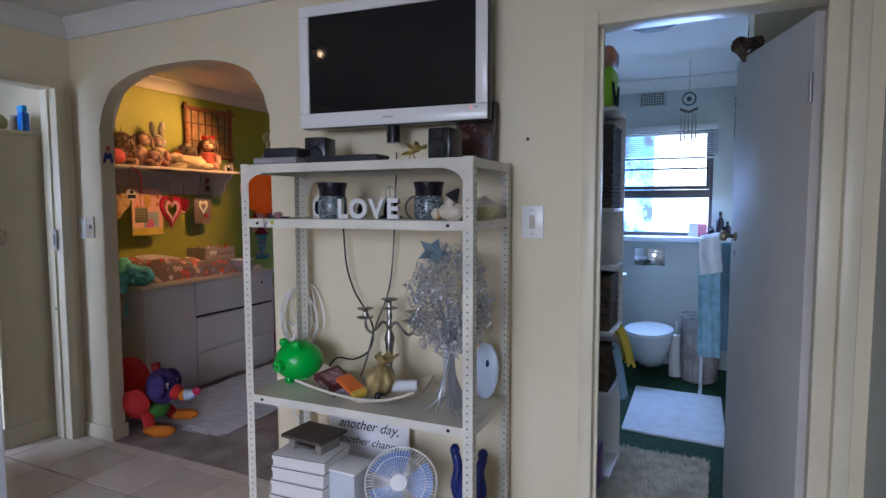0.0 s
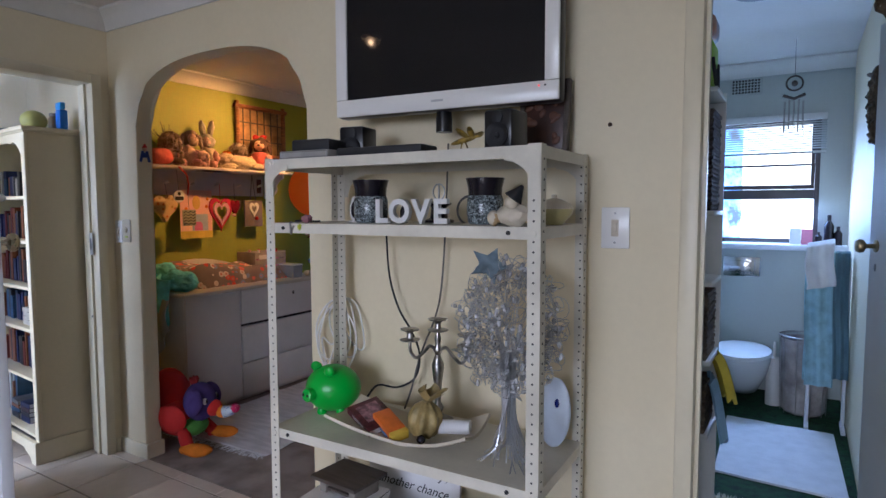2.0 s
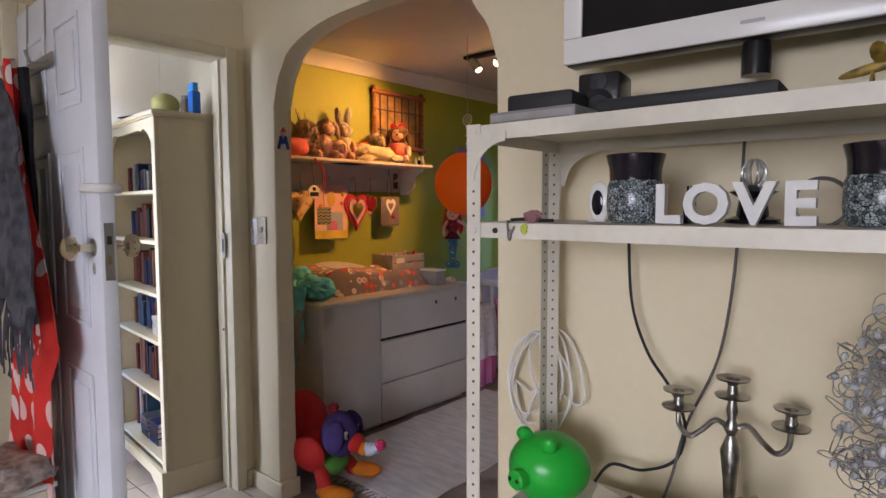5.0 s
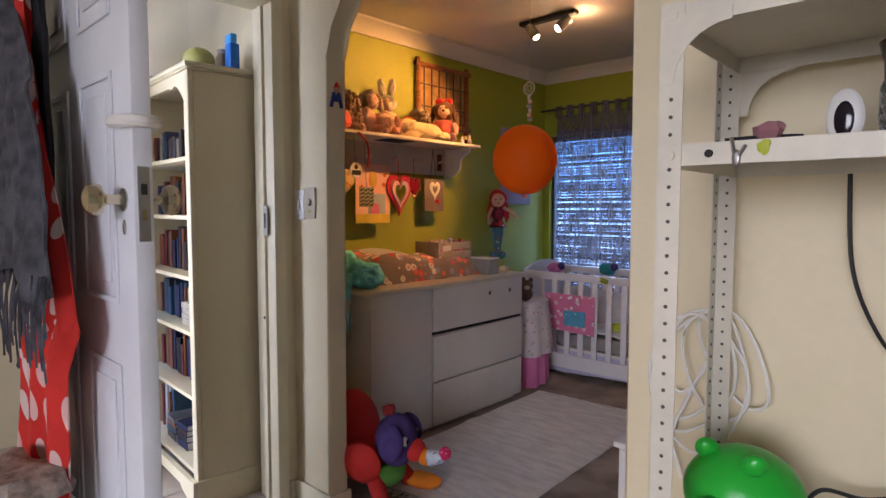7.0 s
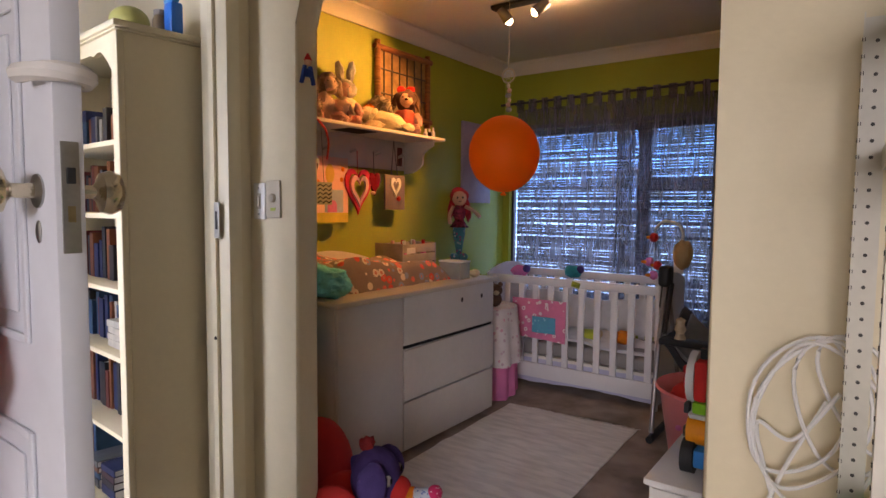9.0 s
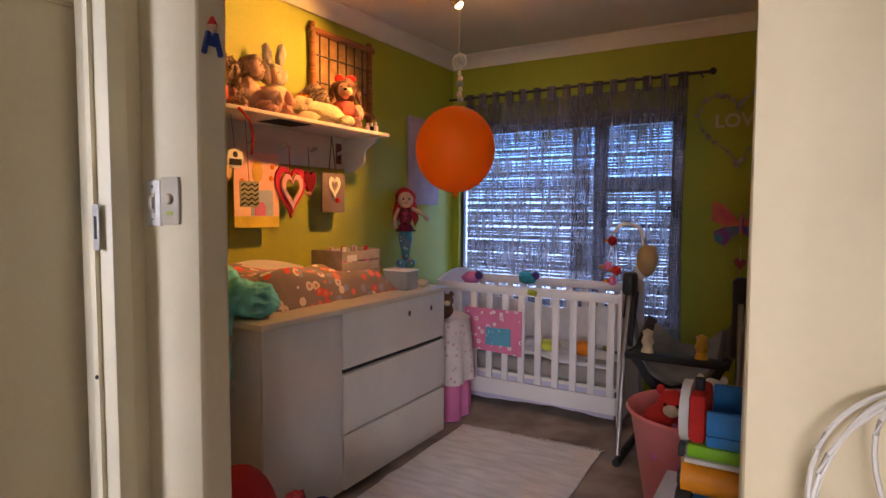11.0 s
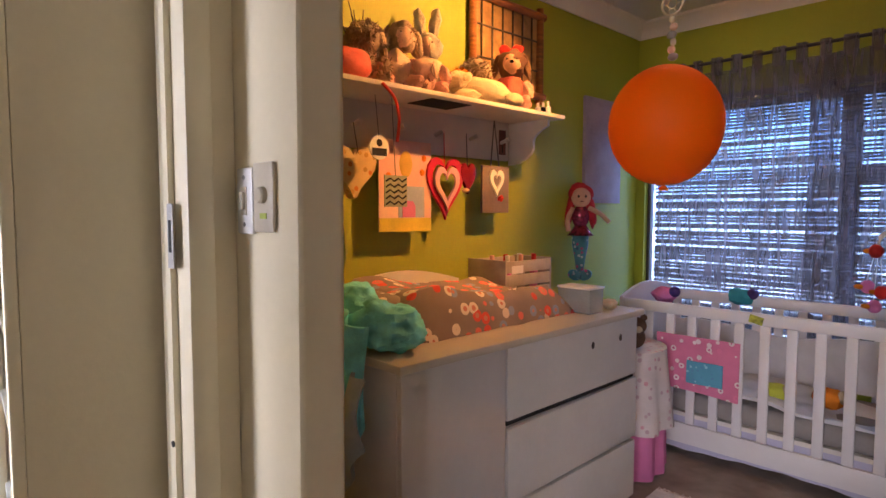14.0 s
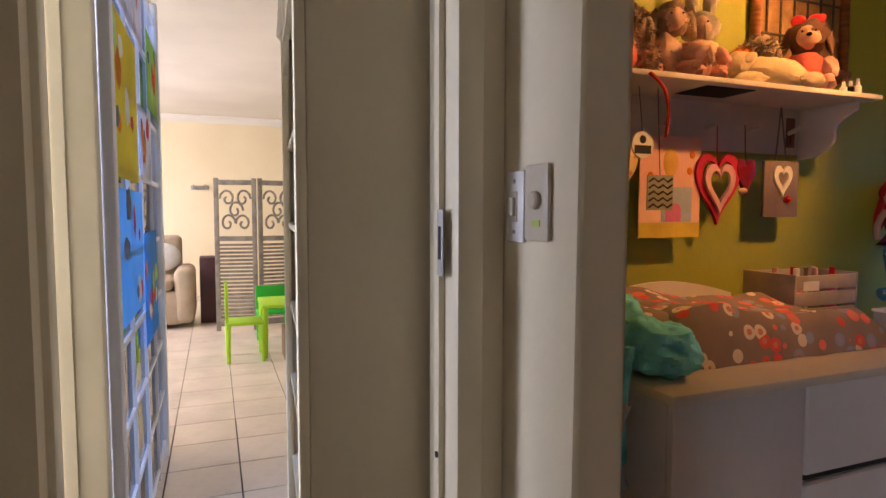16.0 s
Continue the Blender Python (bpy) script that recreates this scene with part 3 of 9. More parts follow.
part("bolt_hole", rod((-2.735, 2.0118, 0.78), (-2.735, 2.007, 0.78), 0.006), HOLE, f2, "dark screw hole")


def skirting(name, x0, x1, y0, y1):
    return setting(name, box(x0, x1, y0, y1, 0, 0.085, 0.006), FRAME, "cream painted skirting")


skirting("baseboard_1", XL + 0.001, -2.42, YW - 0.018, YW - 0.001)
skirting("baseboard_2", -2.445, -2.427, YW - 0.001, YB + 0.002)
skirting("baseboard_3", -1.225, 0.272, YW - 0.018, YW - 0.001)
skirting("baseboard_4", XL, XL + 0.017, 2.076, YW - 0.02)
skirting("baseboard_5", XL, XL + 0.017, -2.6, 1.18)


def switch(m, w, h, label, toggles=1):
    root = thing("light_switch", label, "light switch", m)
    part("cover_plate", box(-w / 2, w / 2, -0.009, 0, -h / 2, h / 2, 0.004), TVWHITE, root)
    for k in range(toggles):
        part("recess", box(-0.011, 0.011, -0.0105, -0.008, -0.026, 0.026, 0.0005), IVORY, root, "ivory recess of the toggle")
        part("rocker", box(-0.007, 0.007, -0.017, -0.010, -0.016, 0.016, 0.002), IVORY, root, "ivory rocker")
    for z in (-0.042, 0.042):
        part("screw", rod((0, -0.008, z * h / 0.118), (0, -0.0105, z * h / 0.118), 0.004, seg=8), STEEL, root)
    return root


switch(pose(0.0865, YW - 0.001, 1.311, 0, 0, 0), 0.087, 0.127, "white switch plate with an ivory rocker on the cream wall")
switch(pose(-2.626, YW - 0.001, 1.245, 0, 0, 0), 0.062, 0.122, "white switch plate on the pier beside the arch")
dim = thing("dimmer_switch", "ivory dimmer plate with a round knob on the arch pier", "dimmer", pose(-2.553, YW - 0.001, 1.251))
part("cover_plate", box(-0.04, 0.034, -0.008, 0, -0.062, 0.062, 0.004), IVORY, dim)
part("knob", lathe([(0.015, 0), (0.015, 0.008), (0.012, 0.011), (0.0, 0.011)], 18, m=Matrix.Translation((0, -0.008, 0.004)) @ pose(0, 0, 0, 90)), IVORY, dim)
part("indicator", box(-0.012, 0.012, -0.0095, -0.0075, -0.038, -0.028), mat("lime_indicator", (0.5, 0.6, 0.1), 0.5), dim)
solid("nail", rod((0.063, YW - 0.001, 1.629), (0.063, YW - 0.012, 1.627), 0.007, 0.004, 10), mat("rusty_nail", (0.07, 0.04, 0.02), 0.7), "rusty nail head in the cream wall", "nail")
figure = thing("wall_figurine", "small blue wooden figure with red hat on the arch jamb", "ornament", pose(-2.448, 2.165, 1.655, 0, 0, 90))
BLUEW = mat("blue_painted_wood", (0.03, 0.07, 0.30), 0.5)
part("leg", box(-0.022, -0.01, -0.012, 0, -0.04, 0.02, 0.003, m=pose(0, 0, 0, 0, 14, 0)), BLUEW, figure)
part("leg", box(0.01, 0.022, -0.012, 0, -0.04, 0.02, 0.003, m=pose(0, 0, 0, 0, -14, 0)), BLUEW, figure)
part("body", box(-0.02, 0.02, -0.012, 0, -0.012, 0.014, 0.003), BLUEW, figure)
part("head", ball((0, -0.008, 0.034), 0.013, seg=10), SKINP, figure)
part("hat", rod((0, -0.008, 0.04), (0, -0.008, 0.062), 0.014, 0.003, 10), REDP, figure, "red hat")

# ---- steel shelving with all that stands on it ----
SX0, SX1, SY0, SY1 = -0.941, 0.021, 1.660, 2.058
shelving = thing("shelving_unit", "cream enamelled slotted-angle steel shelving unit", "shelving", pose(-0.46, 1.66, 0, 0, 0, 1.4) @ Matrix.Translation((0.46, -1.66, 0)))


def post(x, y, dx, dy, z1=1.535):
    bm = box(min(x, x + dx * 0.036), max(x, x + dx * 0.036), min(y, y + dy * 0.0022), max(y, y + dy * 0.0022), 0, z1)
    box(min(x, x + dx * 0.0022), max(x, x + dx * 0.0022), min(y, y + dy * 0.036), max(y, y + dy * 0.036), 0, z1, bm=bm)
    p = part("post", bm, SHELFMETAL, shelving, smooth=False)
    hb = bmesh.new()
    z = 0.03
    while z < z1 - 0.015:
        rod((x + dx * 0.019, y - dy * 0.0012, z), (x + dx * 0.019, y + dy * 0.0034, z), 0.0031, seg=8, bm=hb)
        rod((x - dx * 0.0012, y + dy * 0.019, z), (x + dx * 0.0034, y + dy * 0.019, z), 0.0031, seg=8, bm=hb)
        z += 0.0262
    tagged(part("punched_holes", hb, PUNCH, p), kind="stuff", label="rows of dark punched holes")


for x, dx in ((SX0, 1), (SX1, -1)):
    post(x, SY0, dx, 1)
    post(x - (0.030 if dx > 0 else 0.0), SY1, dx, -1)


def steel_shelf(z, lip=0.032):
    x0, x1, y0, y1 = SX0 + 0.003, SX1 - 0.003, SY0 + 0.003, SY1 - 0.003
    bm = box(x0, x1, y0, y1, z - 0.002, z)
    box(x0, x1, y0, y0 + 0.002, z - lip, z - 0.002, bm=bm)
    box(x0, x1, y1 - 0.002, y1, z - lip, z - 0.002, bm=bm)
    box(x0, x0 + 0.002, y0 + 0.002, y1 - 0.002, z - lip, z - 0.002, bm=bm)
    box(x1 - 0.002, x1, y0 + 0.002, y1 - 0.002, z - lip, z - 0.002, bm=bm)
    s = part("shelf", bm, SHELFMETAL, shelving, smooth=False)
    for x in (SX0 + 0.075, SX1 - 0.09) if z < 1.5 else ():
        part("bolt", rod((x, SY0 + 0.004, z - lip / 2), (x, SY0 - 0.0005, z - lip / 2), 0.006, seg=10), HOLE, s)
    for x in (SX0 + 0.019, SX1 - 0.019):
        part("bolt", rod((x, SY0 + 0.004, z - lip / 2), (x, SY0 - 0.003, z - lip / 2), 0.008, seg=10), SHELFMETAL, s)


for z in (1.532, 1.325, 0.632, 0.14):
    steel_shelf(z)


def gusset(x, y, dx, z):
    """A curved corner plate under the top shelf."""
    pts = [(0, 0), (dx * 0.10, 0)] + [(dx * (0.10 - 0.08 * math.sin(k * math.pi / 16)), -0.10 + 0.08 * math.cos(k * math.pi / 16)) for k in range(9)] + [(0, -0.10)]
    part("gusset", prism(pts, 0.0018, Matrix.Translation((x, y, z))), SHELFMETAL, shelving, smooth=False)


for x, dx in ((SX0 + 0.002, 1), (SX1 - 0.002, -1)):
    gusset(x, SY0 - 0.0022, dx, 1.515)
    gusset(x, SY1 + 0.0005, dx, 1.515)

# television on its wall arm
tv = thing("television", "white-framed flat television with a dark screen on a wall arm", "television", pose(-0.457, 1.957, 1.693, 0, 0, 4.5))
part("casing", box(-0.41, 0.41, 0.0, 0.055, 0.0, 0.50, 0.012), BLACK, tv, "black casing")
bm = box(-0.407, 0.407, -0.012, 0.0, 0.003, 0.062, 0.004)
box(-0.407, 0.407, -0.012, 0.0, 0.455, 0.497, 0.004, bm=bm)
box(-0.407, -0.362, -0.012, 0.0, 0.0625, 0.4545, 0.003, bm=bm)
box(0.362, 0.407, -0.012, 0.0, 0.0625, 0.4545, 0.003, bm=bm)
part("bezel", bm, TVWHITE, tv, "white plastic bezel")
part("screen", box(-0.363, 0.363, -0.004, 0.0005, 0.061, 0.456), SCREEN, tv, "dark glossy screen")
part("maker_mark", box(-0.022, 0.022, -0.0128, -0.011, 0.028, 0.035), mat("grey_print", (0.5, 0.5, 0.5), 0.4), tv, "small grey maker's mark")
for k in (0, 1):
    part("indicator_light", ball((0.345 + k * 0.02, -0.0125, 0.048), 0.003, seg=8), glow("red_standby_light", (1.0, 0.06, 0.05), 2.5) if k == 0 else HOLE, tv)
part("wall_arm", box(-0.06, 0.06, 0.055, 0.19, 0.12, 0.36, 0.01), MATTBLACK, tv, "black wall arm")
part("stand_neck", lathe([(0.028, 0), (0.028, 0.045), (0.026, 0.06), (0.026, 0.075)], 20, m=Matrix.Translation((0.0, 0.04, -0.066))), BLACK, tv, "black round stand neck")
T = 1.5325
dec = thing("decoder", "flat grey set-top decoder on the top shelf", "decoder", pose(-0.80, 1.745, T, 0, 0, 3))
part("casing", box(-0.10, 0.10, -0.07, 0.07, 0, 0.026, 0.004), mat("grey_plastic", (0.30, 0.29, 0.28), 0.4), dec)
part("front_panel", box(-0.095, 0.095, -0.072, -0.069, 0.006, 0.02), mat("silver_plastic", (0.5, 0.5, 0.5), 0.3, 0.5), dec)
box2 = solid("media_box", box(-0.075, 0.075, -0.05, 0.05, 0, 0.04, 0.008), MATTBLACK, "small black media box stacked on the decoder", "media player", pose(-0.81, 1.765, T + 0.0262, 0, 0, 8))


def speaker(x, y, w, h, rz):
    s = thing("speaker", "small black desktop loudspeaker on the steel shelf", "speaker", pose(x, y, T, 0, 0, rz))
    part("cabinet", box(-w / 2, w / 2, -0.05, 0.05, 0, h, 0.008), BLACK, s)
    part("cone", lathe([(w * 0.40, 0), (w * 0.40, 0.006), (w * 0.33, 0.002), (w * 0.12, -0.004), (w * 0.08, 0.004), (0, 0.006)], 22, m=Matrix.Translation((0, -0.051, h * 0.36)) @ pose(0, 0, 0, 90)), MATTBLACK, s)
    part("tweeter", lathe([(w * 0.2, 0), (w * 0.2, 0.004), (0, 0.007)], 16, m=Matrix.Translation((0, -0.05, h * 0.8)) @ pose(0, 0, 0, 90)), MATTBLACK, s)
    return s


speaker(-0.735, 1.88, 0.092, 0.115, 10)
speaker(-0.142, 1.81, 0.088, 0.112, -4)
solid("keyboard", box(-0.15, 0.15, -0.05, 0.05, 0, 0.024, 0.006), MATTBLACK, "flat black keyboard lying on the top shelf", "keyboard", pose(-0.50, 1.725, T, 0, 0, 4))
fly = thing("dragonfly_ornament", "yellow and brown wire dragonfly ornament on the top shelf", "ornament", pose(-0.235, 1.735, T))
YEL = mat("yellow_brown_enamel", (0.40, 0.27, 0.05), 0.4, var=0.4, scale=40)
part("body", ball((0, 0, 0.03), (0.045, 0.008, 0.008), seg=12, rot=(0, -12, 0)), YEL, fly)
for s in (-1, 1):
    part("wing", ball((0.01, s * 0.03, 0.045), (0.012, 0.032, 0.003), seg=10, rot=(s * 20, 0, 0)), YEL, fly)
    part("wing", ball((0.035, s * 0.028, 0.047), (0.010, 0.03, 0.003), seg=10, rot=(s * 24, 0, 20)), YEL, fly)
    part("leg", tube([(0.0, s * 0.004, 0.026), (0.0, s * 0.016, 0.014), (0.0, s * 0.02, 0.0)], 0.002), YEL, fly)
pic = thing("carved_panel", "dark carved wooden picture panel leaning on the wall", "picture frame", pose(-0.128, 2.045, T + 0.001, -6, 0, 0))
part("panel", box(-0.075, 0.075, 0, 0.014, 0, 0.235, 0.003), mat("dark_red_wood", (0.05, 0.018, 0.012), 0.4, var=0.3, scale=20), pic)
bm = bmesh.new()
for x0, x1, z0, z1 in ((-0.082, -0.066, 0, 0.24), (0.066, 0.082, 0, 0.24), (-0.066, 0.066, 0, 0.016), (-0.066, 0.066, 0.224, 0.24)):
    box(x0, x1, -0.008, 0.018, z0, z1, 0.003, bm=bm)
part("moulding", bm, DARKWOOD, pic)
bm = bmesh.new()
for k in range(14):
    ball((random.uniform(-0.05, 0.05), -0.001, random.uniform(0.03, 0.21)), (random.uniform(0.006, 0.016), 0.004, random.uniform(0.006, 0.02)), bm=bm, seg=8, rot=(0, random.uniform(0, 90), 0))
part("carving", bm, mat("brown_carving", (0.12, 0.05, 0.03), 0.5), pic)

# second shelf
Z2 = 1.3255


def vase(x, y, s):
    v = thing("vase", "dark glass vase with a crackled mosaic body on the steel shelf", "vase", pose(x, y, Z2), "mosaic vases")
    part("body", lathe([(0.0, 0), (0.046 * s, 0), (0.053 * s, 0.008 * s), (0.056 * s, 0.035 * s), (0.055 * s, 0.075 * s), (0.051 * s, 0.086 * s)], 30), MOSAIC, v, "crackled mosaic body")
    part("neck", lathe([(0.051 * s, 0.0865 * s), (0.052 * s, 0.110 * s), (0.059 * s, 0.138 * s), (0.057 * s, 0.139 * s), (0.048 * s, 0.110 * s), (0.045 * s, 0.087 * s)], 30), DARKGLASS, v, "smoked glass neck")


vase(-0.632, 1.815, 1.0)
vase(-0.226, 1.845, 0.98)
love = thing("letter_sign", "white wooden letters spelling LOVE on the shelf edge", "letter sign", pose(-0.430, 1.758, Z2))
LETW = mat("white_painted_wood", (0.76, 0.75, 0.72), 0.5, var=0.04)
for ch, x in (("L", -0.112), ("O", -0.043), ("V", 0.036), ("E", 0.104)):
    letters("letter", ch, 0.098, 0.016, LETW, love, Matrix.Translation((x, 0, 0.0345)), "white letter " + ch, bold=0.0035)
orn = thing("lamp_ornament", "grey wire ornament on a round base behind the letters", "ornament", pose(-0.44, 1.93, Z2))
part("base", lathe([(0.05, 0), (0.05, 0.008), (0.03, 0.015), (0.025, 0.05), (0.045, 0.062), (0.012, 0.075)], 20), DARKGLASS, orn)
for k in range(3):
    a = k * 1.05
    part("ring", tube([(0.022 * math.cos(q) * math.cos(a), 0.022 * math.cos(q) * math.sin(a), 0.10 + 0.026 * math.sin(q)) for q in [i * math.tau / 20 for i in range(20)]], 0.0022, closed=True), WIRE, orn)
solid("small_bottle", lathe([(0.012, 0), (0.013, 0.04), (0.006, 0.055), (0.006, 0.075), (0.0, 0.076)], 14), DARKGLASS, "small dark bottle behind the letters", "bottle", pose(-0.545, 1.88, Z2))
solid("wire_hoop", tube([(0.045 * math.cos(q), 0, 0.04 + 0.045 * math.sin(q)) for q in [i * math.tau / 28 for i in range(28)]], 0.004, 6, closed=True), mat("dull_grey_metal", (0.12, 0.11, 0.10), 0.4), "grey metal hoop ornament behind the letters", "ornament", pose(-0.325, 1.93, Z2))
oval = thing("oval_ornament", "white oval frame with a dark leaf cut-out", "ornament", pose(-0.735, 1.86, Z2))
part("frame", ball((0, 0, 0.045), (0.026, 0.008, 0.045), seg=16), TVWHITE, oval)
part("leaf", ball((0, -0.007, 0.042), (0.014, 0.003, 0.028), seg=14), DARKGLASS, oval)
part("foot", box(-0.02, 0.02, -0.012, 0.012, 0, 0.006, 0.002), TVWHITE, oval)
clip = thing("hair_clip", "dark hair clips and a pink bow lying on the shelf", "hair clip", pose(-0.815, 1.70, Z2))
part("band", tube(spline([(-0.045, 0, 0.005), (-0.01, 0.01, 0.007), (0.03, 0.0, 0.005), (0.055, 0.012, 0.005)]), 0.004), MATTBLACK, clip)
part("bow", ball((0.02, -0.01, 0.014), (0.022, 0.012, 0.012), seg=12, lump=0.5), mat("dusty_pink_satin", (0.35, 0.16, 0.18), 0.5), clip)
hang = thing("key_trinket", "metal trinket and a yellow-green leaf hung over the shelf lip", "trinket", pose(-0.82, SY0 - 0.004, 1.322))
part("chain", tube(spline([(-0.02, 0.01, 0.006), (-0.015, -0.004, 0.004), (-0.008, -0.006, -0.02), (0.004, -0.006, -0.004)]), 0.0028), STEEL, hang)
part("charm", ball((-0.008, -0.006, -0.022), (0.006, 0.003, 0.012), seg=8), STEEL, hang)
part("leaf", ball((0.028, -0.004, -0.008), (0.009, 0.003, 0.009), seg=8, lump=0.7), mat("yellow_green_paint", (0.5, 0.55, 0.05), 0.5), hang)
fig = thing("figurine", "pale ceramic figurine of a crouching clown with a black hat", "figurine", pose(-0.068, 1.70, Z2))
bm = ball((0, 0, 0.028), (0.05, 0.026, 0.028), lump=0.3, seed=2)
ball((-0.052, -0.01, 0.022), (0.018, 0.016, 0.02), bm=bm, seg=12)
ball((0.0, -0.012, 0.062), (0.018, 0.017, 0.018), bm=bm, seg=12)
part("body", bm, IVORY, fig)
part("hat", rod((0.004, -0.01, 0.072), (0.028, -0.004, 0.105), 0.026, 0.004, 14), MATTBLACK, fig, "black pointed hat")
part("collar", ball((-0.045, -0.012, 0.02), (0.014, 0.014, 0.02), seg=10, lump=0.6, seed=4), mat("tan_glaze", (0.45, 0.30, 0.14), 0.4), fig)
pot = thing("ceramic_dish", "pale yellow lidded ceramic dish", "dish", pose(-0.02, 1.87, Z2))
part("bowl", lathe([(0.025, 0), (0.03, 0.008), (0.05, 0.03), (0.054, 0.045)], 24), mat("yellow_glaze", (0.55, 0.48, 0.22), 0.3), pot)
part("lid", lathe([(0.054, 0.046), (0.045, 0.06), (0.02, 0.072), (0.008, 0.075), (0.008, 0.085), (0, 0.086)], 24), IVORY, pot)

# third shelf
Z3 = 0.6325
pig = thing("piggy_bank", "bright green plastic piggy bank on the steel shelf", "piggy bank", pose(-0.866, 1.88, Z3, 0, 0, 28) @ Matrix.Diagonal((1.15, 1.15, 1.08, 1)))
bm = ball((0, 0, 0.080), (0.088, 0.078, 0.078), seg=28)
part("body", bm, PIGGREEN, pig)
part("snout", lathe([(0.022, 0), (0.022, 0.02), (0.018, 0.024), (0, 0.024)], 18, m=Matrix.Translation((-0.052, -0.060, 0.075)) @ pose(0, 0, 0, 90, 0, -40)), PIGGREEN, pig)
for s in (-1, 1):
    part("ear", ball((-0.026 + 0.028 * s, -0.026 - 0.028 * s, 0.150), (0.018, 0.012, 0.020), seg=12, rot=(20, 20 * s, 0)), PIGGREEN, pig)
    for q in (-1, 1):
        part("foot", lathe([(0.014, 0), (0.016, 0.006), (0.012, 0.02)], 14, m=Matrix.Translation((0.03 * s, 0.03 * q, 0))), PIGGREEN, pig)
    part("nostril", ball((-0.068 + 0.008 * s, -0.079 - 0.006 * s, 0.077), (0.004, 0.003, 0.005), seg=8), HOLE, pig)

platter = thing("platter", "wavy cream ceramic platter holding books and a gift bag", "platter", pose(-0.48, 1.80, Z3, 0, 0, 8))
part("dish", sheet(lambda u, v: ((u - 0.5) * 0.48, (v - 0.5) * 0.22, 0.012 + 0.16 * (u - 0.5) ** 2 * 1.2 + 0.10 * (v - 0.5) ** 2 + 0.006 * math.sin(u * 6)), 24, 12, 0.009), IVORY, platter)
part("foot", lathe([(0.06, 0), (0.06, 0.006), (0.05, 0.012)], 20), IVORY, platter)


def book(w, d, h, cover, m, label, name="book", cat="book", spine=None, on=None):
    b = thing(name, label, cat, m)
    bm = box(-w / 2, w / 2, -d / 2, d / 2, 0, 0.002, 0.0006)
    box(-w / 2, w / 2, -d / 2, d / 2, h - 0.002, h, 0.0006, bm=bm)
    box(-w / 2, w / 2, -d / 2, -d / 2 + 0.003, 0.002, h - 0.002, bm=bm)
    part("cover", bm, cover, b)
    part("pages", box(-w / 2 + 0.003, w / 2 - 0.003, -d / 2 + 0.003, d / 2 - 0.003, 0.002, h - 0.002), PAPER, b)
    return b


MAROON = mat("maroon_printed_card", (0.14, 0.03, 0.035), 0.5, var=0.4, scale=25)
ORBOX = mat("orange_printed_card", (0.75, 0.17, 0.02), 0.5, var=0.12, scale=20)
bk = book(0.15, 0.11, 0.024, MAROON, pose(-0.60, 1.775, Z3 + 0.050, 10, 14, -22), "maroon boxed book lying tilted in the platter", spine=True)
part("cover_print", box(-0.055, 0.035, -0.035, 0.04, 0.0241, 0.0248), mat("dusky_pink_print", (0.40, 0.20, 0.22), 0.5, var=0.45, scale=40), bk, "dusky pink cover picture")
letters("spine_lettering", "WISDOM", 0.018, 0.0006, PAPER, bk, pose(0.0, -0.0556, 0.012), "white spine lettering")
g = thing("card_box", "orange card box with a yellow end in the platter", "card box", pose(-0.515, 1.755, Z3 + 0.040, 8, 16, -24))
part("box", box(-0.065, 0.045, -0.03, 0.03, 0, 0.03, 0.0015), ORBOX, g)
part("end", box(0.0455, 0.065, -0.03, 0.03, 0, 0.03, 0.0015), mat("yellow_card", (0.75, 0.50, 0.06), 0.5), g, "yellow end")
part("stripe", box(-0.063, 0.04, -0.0312, -0.0302, 0.004, 0.012), mat("blue_print", (0.08, 0.2, 0.45), 0.5), g)
bag = thing("gift_bag", "tied gold organza gift bag in the platter", "gift bag", pose(-0.415, 1.79, Z3 + 0.026, 0, 8, 20) @ Matrix.Diagonal((1.0, 1.0, 1.16, 1)))
part("pouch", sheet(lambda u, v: ((0.012 + 0.040 * math.sin(math.pi * min(1, v * 0.92 + 0.12)) ** 0.7) * (1 + 0.10 * math.sin(u * 44) + 0.12 * noise.noise(Vector((math.cos(u * math.tau) * 2, math.sin(u * math.tau) * 2, v * 3)))) * math.cos(u * math.tau), (0.012 + 0.036 * math.sin(math.pi * min(1, v * 0.92 + 0.12)) ** 0.7) * (1 + 0.10 * math.sin(u * 44)) * math.sin(u * math.tau), 0.004 + 0.098 * v), 60, 16, 0.002), GOLD, bag)
part("ruffle", sheet(lambda u, v: ((0.011 + 0.026 * v * (1 + 0.4 * math.sin(u * 38))) * math.cos(u * math.tau) + 0.012 * v, (0.011 + 0.022 * v) * math.sin(u * math.tau), 0.1 + 0.032 * v + 0.010 * v * math.sin(u * 31)), 60, 6, 0.0015), GOLD, bag)
part("ribbon", tube([(0.013 * math.cos(q), 0.013 * math.sin(q), 0.10) for q in [i * math.tau / 14 for i in range(14)]], 0.003, closed=True), BRASS, bag)
roll = thing("paper_roll", "rolled white papers lying in the platter", "paper roll", pose(-0.335, 1.83, Z3 + 0.052, 0, 0, 10))
part("sheet", rod((-0.06, 0, 0), (0.06, 0.01, 0.01), 0.022, seg=20), PAPER, roll)
part("core", rod((-0.062, 0, 0), (-0.059, 0, 0), 0.012, seg=14), HOLE, roll)
solid("marble", ball((0, 0, 0.014), 0.014, seg=14), DARKGLASS, "dark glass marble in the platter", "marble", pose(-0.385, 1.735, Z3 + 0.026))

